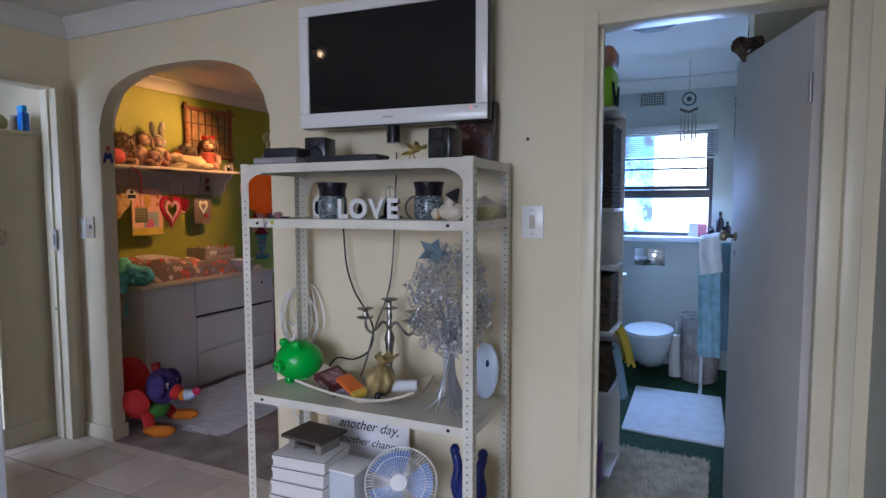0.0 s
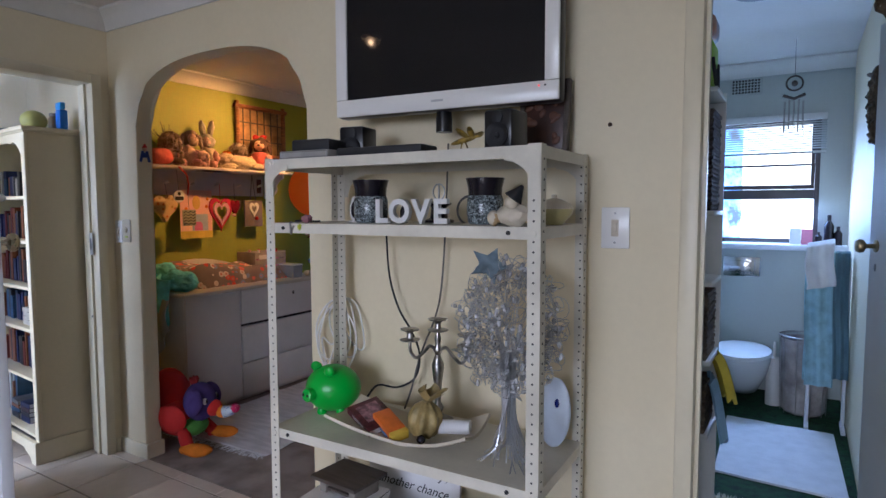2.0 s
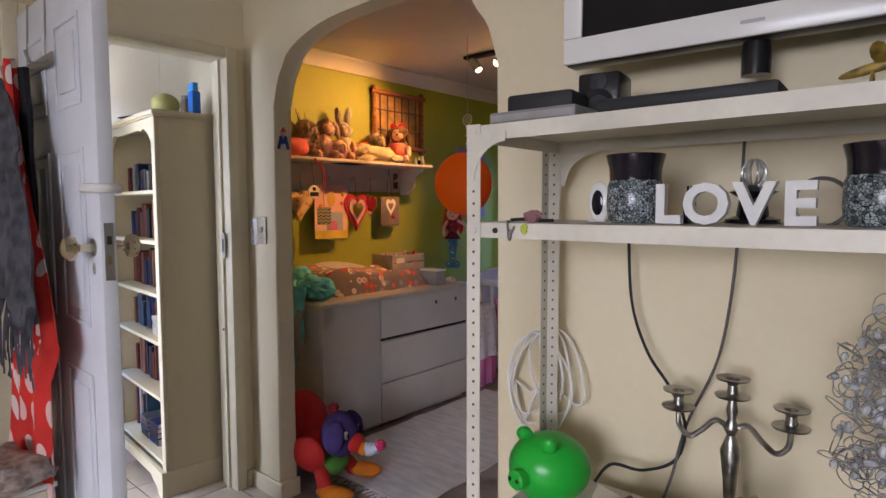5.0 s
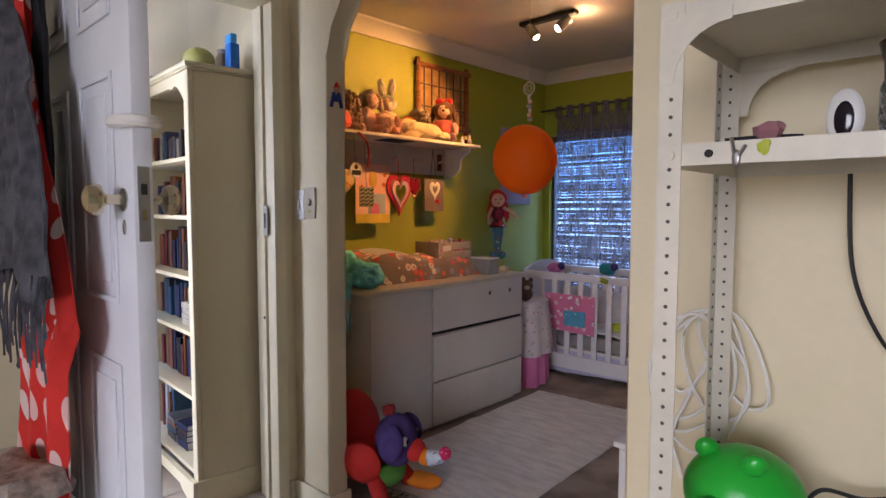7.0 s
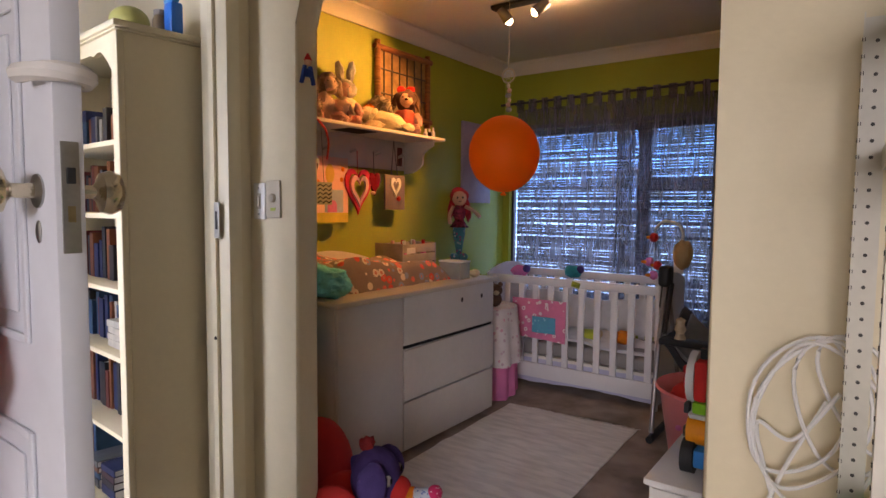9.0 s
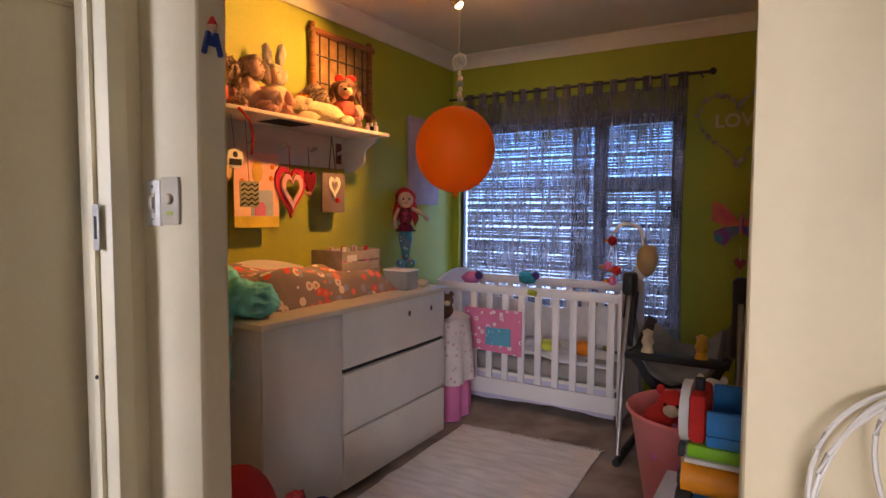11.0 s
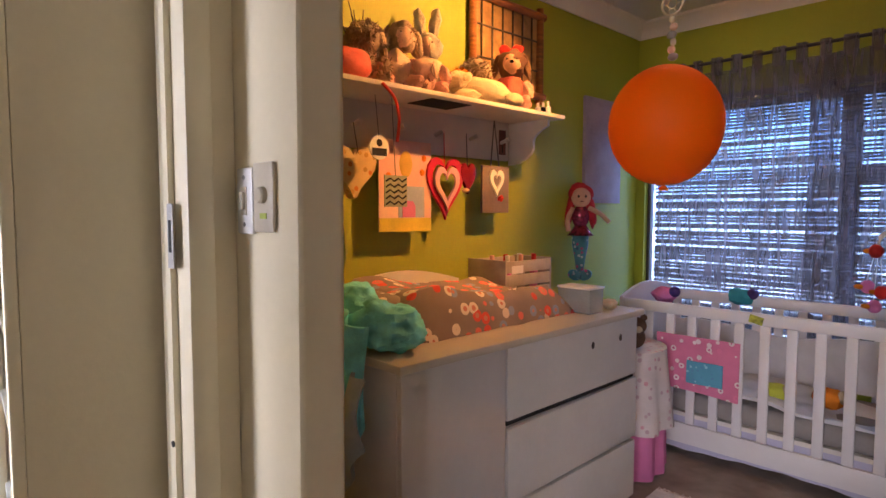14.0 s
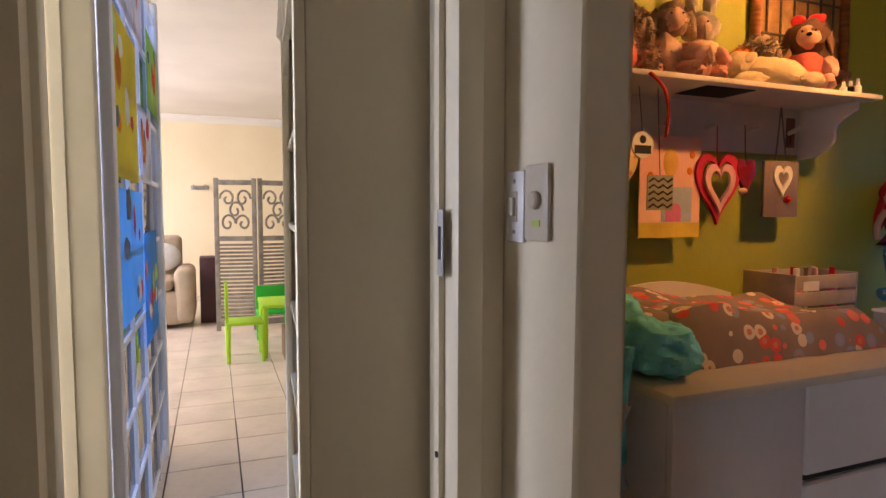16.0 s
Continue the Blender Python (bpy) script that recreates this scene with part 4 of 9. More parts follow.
cs = thing("candelabra", "tarnished silver three-armed candelabra on the steel shelf", "candelabra", pose(-0.480, 1.985, Z3, 0, 0, 6))
part("stem", lathe([(0.055, 0), (0.055, 0.006), (0.03, 0.016), (0.012, 0.03), (0.02, 0.05), (0.010, 0.07), (0.014, 0.13), (0.022, 0.20), (0.009, 0.235), (0.016, 0.25), (0.008, 0.27), (0.012, 0.29), (0.007, 0.315)], 20), SILVER, cs)


def cup(x, y, z):
    c = part("candle_cup", lathe([(0.010, -0.03), (0.034, -0.026), (0.036, -0.022), (0.012, -0.018), (0.010, 0.0), (0.014, 0.006), (0.032, 0.012), (0.034, 0.016), (0.014, 0.013), (0.010, 0.004)], 20, m=Matrix.Translation((x, y, z))), SILVER, cs)


cup(0, 0, 0.345)
for s in (-1, 1):
    part("arm", tube(spline([(0, 0, 0.245), (0.03 * s, 0, 0.262), (0.058 * s, 0, 0.235), (0.085 * s, 0, 0.215), (0.107 * s, 0, 0.235), (0.110 * s, 0, 0.275)]), 0.006, 8), SILVER, cs)
    cup(0.110 * s, 0, 0.300)

# wire tree
wt = thing("wire_tree", "grey wire bead tree with glass drops and a twisted trunk", "wire tree", pose(-0.120, 1.79, Z3))
bm = bmesh.new()
rng = random.Random(4)
for k in range(46):
    a = rng.uniform(0, math.tau)
    r1, r0 = rng.uniform(0.02, 0.105), rng.uniform(0.006, 0.024)
    b = a + rng.uniform(-0.5, 0.5)
    tube(spline([(r1 * math.cos(b), r1 * math.sin(b) * 0.8, 0.004 + rng.uniform(0, 0.02)), (r0 * 2.2 * math.cos(a), r0 * 2.2 * math.sin(a), 0.06), (r0 * math.cos(a), r0 * math.sin(a), 0.14), (r0 * 0.9 * math.cos(a + 1), r0 * 0.9 * math.sin(a + 1), 0.24), (r0 * math.cos(a + 2), r0 * math.sin(a + 2), 0.34)], 4), 0.0022, 4, bm=bm)
part("trunk", bm, WIRE, wt)
bm = bmesh.new()
gb = bmesh.new()
for k in range(380):
    d = Vector((rng.gauss(0, 1), rng.gauss(0, 1), rng.gauss(0, 1))).normalized() * rng.uniform(0.35, 1.0) ** 0.5
    c = Vector((d.x * 0.165, d.y * 0.125, 0.405 + d.z * 0.20))
    if c.z < 0.2 and abs(d.x) < 0.3:
        continue
    R = rng.uniform(0.010, 0.030)
    u = Vector((rng.gauss(0, 1), rng.gauss(0, 1), rng.gauss(0, 1))).normalized()
    v = u.orthogonal().normalized()
    w = u.cross(v)
    tube([c + (v * math.cos(q) + w * math.sin(q)) * R * (1 + 0.1 * q / 6) for q in [i * 6.6 / 12 for i in range(13)]], 0.0010, 4, bm=bm)
    if k % 3 < 2:
        ball(c + u * 0.012, (0.0060, 0.0060, 0.011), bm=gb, seg=8, rot=(rng.uniform(0, 90), 0, rng.uniform(0, 90)))
    if k % 11 == 0:
        tube(spline([(0.01 * d.x, 0.01 * d.y, 0.3), c * 0.5 + Vector((0, 0, 0.19)), c], 4), 0.0015, 4, bm=bm)
tagged(part("wire_loops", bm, WIRE, wt), kind="stuff", label="tangle of thin wire loops")
tagged(part("glass_drops", gb, mat("clear_grey_glass_bead", (0.66, 0.67, 0.70), 0.06, spec=0.9, bump=0, alpha=0.6), wt), kind="stuff", label="clear glass drops")
st = []
for k in range(10):
    r = 0.060 if k % 2 == 0 else 0.026
    st.append((r * math.sin(k * math.tau / 10), r * math.cos(k * math.tau / 10)))
star = solid("starfish_ornament", prism(st, 0.008, bevel=0.002), mat("pale_blue_felt", (0.24, 0.32, 0.38), 0.9, var=0.3, scale=30), "pale blue felt starfish perched in the wire tree", "ornament", pose(-0.158, 1.745, Z3 + 0.585, -35, 24, 24))
plate = thing("oval_plate", "pale blue-white oval enamel plate leaning on the wall", "plate", pose(-0.056, 1.985, Z3 + 0.110, -8, 0, 0))
part("dish", ball((0, 0, 0), (0.053, 0.008, 0.107), seg=28), mat("pale_blue_enamel", (0.55, 0.62, 0.72), 0.25, var=0.05), plate)
part("print", ball((0.01, -0.008, 0.03), (0.008, 0.0012, 0.014), seg=10), BLUEGLAZE, plate, "small blue print")

# cables
bm = tube(spline([(-0.755, 2.06, 1.30), (-0.745, 2.065, 1.12), (-0.70, 2.06, 1.0), (-0.635, 2.05, 0.92), (-0.60, 2.05, 0.84), (-0.62, 2.05, 0.75), (-0.70, 2.05, 0.70), (-0.77, 2.02, 0.705), (-0.80, 1.99, 0.66)], 8), 0.004, 6)
solid("black_cable", bm, MATTBLACK, "thin black power cable hanging down the wall", "cable")
bm = tube(spline([(-0.50, 2.09, 1.60), (-0.505, 2.075, 1.28), (-0.525, 2.08, 1.08), (-0.55, 2.075, 0.97), (-0.60, 2.06, 0.84), (-0.62, 2.03, 0.72), (-0.64, 2.01, 0.64)], 8), 0.0035, 6)
solid("grey_cable", bm, mat("grey_cable_sheath", (0.10, 0.09, 0.08), 0.5), "thin dark grey aerial cable hanging down the wall", "cable")
coil = thing("cable_coil", "coil of white cable hung on the rear shelving post", "cable coil", pose(-0.985, 2.085, 1.035) @ Matrix.Diagonal((0.96, 1.0, 1.0, 1)))
rng = random.Random(8)
for k in range(5):
    rx, rz, ox = 0.055 + 0.012 * k, 0.12 + 0.012 * k, rng.uniform(-0.02, 0.02) - 0.008 * k
    lean = rng.uniform(-0.45, 0.45)
    part("loop", tube([(ox + rx * math.sin(q + 0.15 * math.sin(2 * q + k)) * math.cos(lean) - (rz * math.cos(q) - rz) * math.sin(lean), 0.012 * math.sin(q * 2 + k) - 0.006 * k * 0.8, -rz * 0.6 + 0.4 * rz + (rz * math.cos(q) - rz) * math.cos(lean) * 0.92 + rx * math.sin(q) * math.sin(lean) * 0.8) for q in [i * math.tau / 32 for i in range(32)]], 0.0038, 6, closed=True), TVWHITE, coil)
part("tail", tube(spline([(-0.02, 0, -0.14), (-0.09, 0.0, -0.30), (-0.13, 0.0, -0.45), (-0.10, 0.0, -0.62), (-0.02, 0.0, -0.72)]), 0.0042), TVWHITE, coil)
part("tail", tube(spline([(0.0, -0.01, -0.12), (-0.07, 0.0, -0.22), (-0.13, 0.0, -0.2), (-0.11, 0.0, -0.3), (-0.07, 0.0, -0.42)]), 0.0042), TVWHITE, coil)

# bottom of the shelving
Z4 = 0.1405
for k, (w, d, h) in enumerate(((0.25, 0.20, 0.075), (0.245, 0.195, 0.06), (0.24, 0.19, 0.055), (0.24, 0.19, 0.05))):
    z = Z4 + sum((0.075, 0.06, 0.055, 0.05)[:k]) + 0.0004 * k
    bx = thing("storage_box", "cream lidded card box with dark edges in a stack", "storage box", pose(-0.755 + 0.003 * k, 1.80, z, 0, 0, 2 + k), "stack of card boxes")
    part("base", box(-w / 2, w / 2, -d / 2, d / 2, 0, h - 0.022, 0.002), WHITE, bx)
    part("lid", box(-w / 2 - 0.003, w / 2 + 0.003, -d / 2 - 0.003, d / 2 + 0.003, h - 0.0215, h, 0.002), WHITE, bx)
    bm = bmesh.new()
    for s in (-1, 1):
        tube([(s * (w / 2 + 0.003), -d / 2 - 0.0035, h - 0.003), (s * (w / 2 + 0.003), d / 2, h - 0.003)], 0.0016, 4, bm=bm)
    tube([(-w / 2 - 0.003, -d / 2 - 0.0035, h - 0.003), (w / 2 + 0.003, -d / 2 - 0.0035, h - 0.003)], 0.0016, 4, bm=bm)
    part("edge_piping", bm, HOLE, bx, "dark edge piping")
stool = thing("display_stool", "small dark wooden plinth standing on the card boxes", "stand", pose(-0.745, 1.82, Z4 + 0.242, 0, 0, -4))
part("top", box(-0.105, 0.105, -0.085, 0.085, 0.05, 0.064, 0.003), DARKWOOD, stool)
for x in (-0.07, 0.07):
    part("side", box(x - 0.015, x + 0.015, -0.06, 0.06, 0.0, 0.05, 0.003), GREYWASH, stool)
part("shelf", box(-0.054, 0.054, -0.055, 0.055, 0.012, 0.022, 0.002), DARKWOOD, stool)
sign = thing("wall_sign", "white board with black script lettering leaning on the wall", "sign", pose(-0.635, 2.04, Z4 + 0.002, -3, 0, 0))
part("board", box(-0.205, 0.205, 0, 0.012, 0, 0.46, 0.003), PAPER, sign)
letters("lettering", "is lovely.", 0.062, 0.001, INK, sign, Matrix.Translation((0, -0.0012, 0.350)), "black script", slant=0.4)
letters("lettering", "another day,", 0.062, 0.001, INK, sign, Matrix.Translation((0, -0.0012, 0.262)), "black script", slant=0.4)
letters("lettering", "another chance", 0.050, 0.001, INK, sign, Matrix.Translation((0, -0.0012, 0.192)), "black script", slant=0.4)
part("flourish", tube(spline([(-0.06, -0.001, 0.305), (-0.02, -0.001, 0.312), (0.0, -0.001, 0.303), (0.03, -0.001, 0.312), (0.07, -0.001, 0.305)]), 0.0018, 4), INK, sign)
sign2 = thing("small_sign", "small cream block with grey printed lines", "sign", pose(-0.135, 1.98, Z4 + 0.001, -5, 0, 0))
part("block", box(-0.06, 0.06, 0, 0.015, 0, 0.25, 0.002), IVORY, sign2)
for z, w in ((0.215, 0.04), (0.185, 0.045), (0.155, 0.035)):
    part("print_bar", box(-w, w, -0.0012, 0.0002, z, z + 0.012), INK, sign2)

fan = thing("desk_fan", "white desk fan with translucent blue blades behind a wire grille", "fan", pose(-0.325, 1.80, Z4, 0, 0, 18) @ Matrix.Diagonal((1.0, 1.0, 0.90, 1)))
part("base", lathe([(0.09, 0), (0.09, 0.012), (0.05, 0.025), (0.02, 0.035), (0.018, 0.13)], 26), TVWHITE, fan)
FM = Matrix.Translation((0, 0, 0.205)) @ pose(0, 0, 0, 62)
part("motor_housing", lathe([(0.0, -0.09), (0.035, -0.085), (0.045, -0.05), (0.045, -0.015)], 22, m=FM), TVWHITE, fan)
for k in range(3):
    a = k * math.tau / 3
    bm = sheet(lambda u, v: FM @ Vector(((0.025 + 0.10 * u) * math.cos(a + (v - 0.5) * 1.5), (0.025 + 0.10 * u) * math.sin(a + (v - 0.5) * 1.5), 0.012 + 0.02 * (v - 0.5))), 8, 8, 0.002)
    part("blade", bm, FANBLUE, fan, "translucent blue blade")
bm = bmesh.new()
for k in range(64):
    a = k * math.tau / 64
    for s in (1, -0.6):
        tube([FM @ Vector((r * math.cos(a), r * math.sin(a), 0.012 + s * h)) for r, h in ((0.03, 0.038), (0.085, 0.035), (0.128, 0.018), (0.138, 0.0))], 0.0011, 3, bm=bm)
for r, h in ((0.138, 0.012), (0.10, 0.044)):
    tube([FM @ Vector((r * math.cos(q), r * math.sin(q), h)) for q in [i * math.tau / 40 for i in range(40)]], 0.003 if r > 0.12 else 0.0016, 5, bm=bm, closed=True)
part("grille", bm, TVWHITE, fan, "white wire grille")
part("hub_badge", lathe([(0.032, 0.046), (0.032, 0.052), (0.0, 0.054)], 22, m=FM), TVWHITE, fan)
statue = solid("dog_statue", ball((0, 0, 0.13), (0.052, 0.045, 0.13), lump=0.2), BLUEGLAZE, "dark blue glazed figure lying with its feet in the air", "statue", pose(-0.055, 1.83, Z4))
me = statue.data
bm = bmesh.new()
bm.from_mesh(me)
for s in (-1, 1):
    tube(spline([(0.02 * s, 0, 0.12), (0.05 * s, -0.01, 0.20), (0.042 * s, -0.01, 0.28), (0.055 * s, -0.005, 0.33)]), lambda t: 0.022 - 0.006 * t, 10, bm=bm)
    ball((0.055 * s, -0.01, 0.345), (0.018, 0.022, 0.022), bm=bm, seg=12)
ball((0, -0.035, 0.255), (0.036, 0.036, 0.040), bm=bm)
bm.to_mesh(me)
bm.free()
for p in me.polygons:
    p.use_smooth = True
tub = thing("plastic_tub", "clear plastic container on the bottom shelf", "container", pose(-0.565, 1.82, Z4))
part("body", box(-0.06, 0.06, -0.07, 0.07, 0, 0.19, 0.006), mat("cloudy_plastic", (0.55, 0.57, 0.6), 0.3), tub)
part("lid", box(-0.064, 0.064, -0.074, 0.074, 0.191, 0.203, 0.004), TVWHITE, tub)

# ---- doors ----


def panel_door(width, height, thick):
    """Six raised panels in each face: (x0, x1, z0, z1)."""
    st, mid = 0.105, 0.10
    w = (width - 2 * st - mid) / 2
    cols = ((st, st + w), (st + w + mid, width - st))
    rows = ((0.20, 0.86), (1.00, 1.52), (1.64, height - 0.12))
    return [(a, b, c, d) for a, b in cols for c, d in rows]


LW = 0.775
leaf = thing("door_1", "open white six-panel wooden door with a worn brass knob", "door", pose(-2.66, 1.250, 0.012, 0, 0, -0.6))
leaf["kind"] = "structure"
bm = box(0, LW, -0.020, 0.020, 0, 2.015, 0.003)
part("leaf", bm, WHITEP, leaf)
for a, b, c, d in panel_door(LW, 2.015, 0.04):
    for s in (-1, 1):
        bm = bmesh.new()
        for (x0, x1, z0, z1) in ((a, a + 0.014, c, d), (b - 0.014, b, c, d), (a + 0.014, b - 0.014, c, c + 0.014), (a + 0.014, b - 0.014, d - 0.014, d)):
            box(x0, x1, min(s * 0.0202, s * 0.027), max(s * 0.0202, s * 0.027), z0, z1, 0.003, bm=bm)
        part("panel_moulding", bm, WHITEP, leaf)
        part("raised_panel", box(a + 0.045, b - 0.045, min(s * 0.0202, s * 0.025), max(s * 0.0202, s * 0.025), c + 0.045, d - 0.045, 0.004), WHITEP, leaf)
lock = part("lock_plate", box(LW - 0.0005, LW + 0.0025, -0.012, 0.012, 1.145, 1.305, 0.0008), STEEL, leaf, "worn steel lock plate")
part("latch", box(LW + 0.002, LW + 0.006, -0.006, 0.006, 1.245, 1.268, 0.001), HOLE, lock)
part("bolt", box(LW + 0.0024, LW + 0.0032, -0.005, 0.005, 1.19, 1.213), BRASS, lock)
for s in (-1, 1):
    KM = Matrix.Translation((LW - 0.06, s * 0.020, 1.235)) @ pose(0, 0, 0, 90 if s < 0 else -90)
    k = part("door_knob", lathe([(0.010, 0.004), (0.009, 0.034), (0.014, 0.040), (0.027, 0.046), (0.031, 0.060), (0.026, 0.074), (0.012, 0.081), (0, 0.082)], 22, m=KM @ Matrix.Diagonal((0.8, 1.15, 1, 1))), mat("worn_silvered_brass", (0.66, 0.58, 0.43), 0.12, 1.0, var=0.12), leaf, "worn brass oval knob")
    part("rose", lathe([(0.025, 0), (0.025, 0.003), (0.012, 0.007)], 20, m=KM), STEEL, k)
    part("keyhole_cover", ball((LW - 0.06, s * 0.021, 1.175), (0.009, 0.004, 0.017), seg=14), STEEL, leaf)
guard = part("finger_guard", tube([(LW - 0.055 + 0.07 * math.sin(q) * (1 if math.sin(q) > 0 else 0.2), 0.042 * math.cos(q), 1.40) for q in [math.pi * i / 18 for i in range(19)]], 0.014, 8), TVWHITE, leaf, "white foam finger guard")
for z in (0.25, 1.0, 1.75):
    part("hinge", rod((-0.006, -0.024, z), (-0.006, -0.024, z + 0.09), 0.006), STEEL, leaf)

BL = 0.70
bd = thing("door_2", "open flush cream bathroom door with a brass knob", "door", pose(1.022, 2.222, 0.012, 0, 0, 108.0))
bd["kind"] = "structure"
DOORC = mat("cream_door_enamel", (0.60, 0.57, 0.52), 0.46, var=0.06, scale=2, bump=0.03, grain=25)
part("leaf", box(0, BL, -0.020, 0.020, 0, 1.995, 0.003), DOORC, bd)
for s in (-1, 1):
    KM = Matrix.Translation((BL - 0.05, s * 0.020, 1.225)) @ pose(0, 0, 0, 90 if s < 0 else -90)
    k = part("door_knob", lathe([(0.009, 0.004), (0.008, 0.03), (0.014, 0.036), (0.023, 0.042), (0.025, 0.052), (0.02, 0.062), (0, 0.066)], 20, m=KM), BRASS, bd, "dull brass knob")
    part("rose", lathe([(0.022, 0), (0.022, 0.003), (0.01, 0.006)], 18, m=KM), BRASS, k)
    part("keyhole_cover", ball((BL - 0.05, s * 0.021, 1.15), (0.007, 0.003, 0.014), seg=12), STEEL, bd)
for z in (0.22, 1.70):
    part("hinge", rod((0.0, 0.026, z), (0.0, 0.026, z + 0.1), 0.007), STEEL, bd)

# ---- clothes hung near the door ----
rack = thing("door_hooks", "steel hook rail hung over the top of the white door", "hook rail", pose(-2.40, 1.250, 2.03))
part("strap", tube([(-0.1, 0.024, -0.05), (-0.1, 0.024, 0.004), (-0.1, -0.024, 0.004), (-0.1, -0.032, -0.22)], 0.003, 6), STEEL, rack)
part("strap", tube([(0.1, 0.024, -0.05), (0.1, 0.024, 0.004), (0.1, -0.024, 0.004), (0.1, -0.032, -0.22)], 0.003, 6), STEEL, rack)
part("rail", box(-0.2, 0.2, -0.040, -0.034, -0.24, -0.20, 0.002), STEEL, rack)
for x in (-0.15, 0.0, 0.15):
    part("hook", tube(spline([(x, -0.040, -0.22), (x, -0.08, -0.235), (x, -0.095, -0.20)]), 0.005), STEEL, rack)


def way(rows, v):
    """Value rows (v, a, b, ...) glided between."""
    for p, q in zip(rows, rows[1:]):
        if v <= q[0]:
            k = (v - p[0]) / (q[0] - p[0])
            k = k * k * (3 - 2 * k)
            return [i + (j - i) * k for i, j in zip(p[1:], q[1:])]
    return rows[-1][1:]


def hung_cloth(name, label, mt, rows, fold, seed):
    """Cloth gathered on a hook; rows give height share, x, y, z and width."""
    def f(u, v):
        x, y, z, w = way(rows, v)
        g = fold * (0.6 * math.sin(u * 15 + seed + 2 * v) + 0.4 * math.sin(u * 27 + 2 * seed)) + 0.02 * noise.noise(Vector((u * 3, v * 5, seed)))
        return (x + (u - 0.5) * w, y + g, z + 0.03 * math.sin(u * 8 + seed) * v)
    return solid(name, sheet(f, 44, 44, 0.005), mt, label, "clothing")


hung_cloth("black_jacket", "black jacket hanging behind the shawl", DARKCLOTH, [(0, -2.40, 1.17, 1.80, 0.10), (0.15, -2.42, 1.165, 1.68, 0.30), (1, -2.46, 1.165, 0.74, 0.40)], 0.014, 7)
hung_cloth("red_scarf", "long red scarf printed with pale hearts hanging near the door", REDCLOTH, [(0, -2.40, 1.145, 1.82, 0.06), (0.3, -2.37, 1.145, 1.46, 0.18), (0.62, -2.18, 1.14, 0.97, 0.30), (0.7, -2.28, 1.14, 0.86, 0.30), (1, -2.40, 1.13, 0.34, 0.42)], 0.018, 3)
shawl = hung_cloth("grey_shawl", "grey woven fringed shawl hanging over the red scarf", GREYWOOL, [(0, -2.46, 1.12, 1.76, 0.14), (0.2, -2.36, 1.11, 1.52, 0.34), (0.6, -2.27, 1.10, 1.25, 0.42), (1, -2.25, 1.09, 1.05, 0.50)], 0.016, 5)
rng = random.Random(31)
fr = bmesh.new()
for k in range(40):
    x = -2.49 + 0.48 * k / 39
    d = rng.uniform(0.08, 0.22)
    tube(spline([(x, 1.09 + rng.uniform(-0.012, 0.012), 1.08), (x + rng.uniform(-0.015, 0.015), 1.08, 1.06 - d * 0.5), (x + rng.uniform(-0.03, 0.03), 1.08, 1.06 - d)], 3), 0.003, 4, bm=fr)
tagged(part("fringe", fr, GREYWOOL, shawl, "knotted grey fringe"), kind="stuff")
chest = thing("laundry_chest", "low cream cabinet below the hanging clothes", "cabinet", pose(-2.50, 1.00, 0))
part("body", box(-0.16, 0.32, -0.35, 0.16, 0.02, 0.50, 0.006), IVORY, chest)
part("top", box(-0.165, 0.325, -0.355, 0.165, 0.501, 0.52, 0.004), WHITE, chest)
part("plinth", box(-0.15, 0.31, -0.34, 0.15, 0, 0.0195), DARKWOOD, chest)
solid("fleece", ball((0, 0, 0.05), (0.16, 0.12, 0.055), lump=0.5, seed=6), mat("fluffy_beige_fleece", (0.45, 0.36, 0.30), 0.95, var=0.3, scale=30, bump=0.5, grain=90), "fluffy beige fleece lying on the cabinet", "blanket", pose(-2.26, 1.04, 0.521))

# ---- bookcase ----
bc = thing("bookcase", "tall cream wooden bookcase with an arched top rail, full of books", "bookcase", pose(-2.87, 1.775, 0, 0, 0, -4.5))
BWD, BDP, BH = 0.80, 0.275, 1.80
part("side", box(-0.022, 0, 0.02, BDP, 0.09, BH - 0.03, 0.003), CREAM, bc)
part("side", box(-BWD, -BWD + 0.022, 0.02, BDP, 0.09, BH - 0.03, 0.003), CREAM, bc)
part("back", box(-BWD + 0.022, -0.022, BDP - 0.012, BDP - 0.002, 0.09, BH - 0.03), IVORY, bc)
for x0, x1 in ((-0.045, 0.002), (-BWD - 0.002, -BWD + 0.043)):
    part("stile", box(x0, x1, -0.002, 0.0195, 0.09, BH - 0.03, 0.004), CREAM, bc)
part("top", box(-BWD - 0.015, 0.015, -0.015, BDP + 0.003, BH - 0.022, BH, 0.006), CREAM, bc)
part("top_moulding", box(-BWD - 0.008, 0.008, -0.008, BDP, BH - 0.0295, BH - 0.0225, 0.003), CREAM, bc)
n = 24
rail = [(-BWD + 0.044, BH - 0.031), (-0.046, BH - 0.031), (-0.046, BH - 0.16)]
for k in range(n + 1):
    u = k / n
    x = -0.046 + (-BWD + 0.09) * u
    rail.append((x, BH - 0.15 + 0.075 * min(1, math.sin(math.pi * u) * 2.2) + 0.012 * math.sin(u * math.pi * 6) * (u < 0.25 or u > 0.75)))
part("arched_rail", prism(rail, 0.016, Matrix.Translation((0, 0.001, 0))), CREAM, bc, smooth=False)
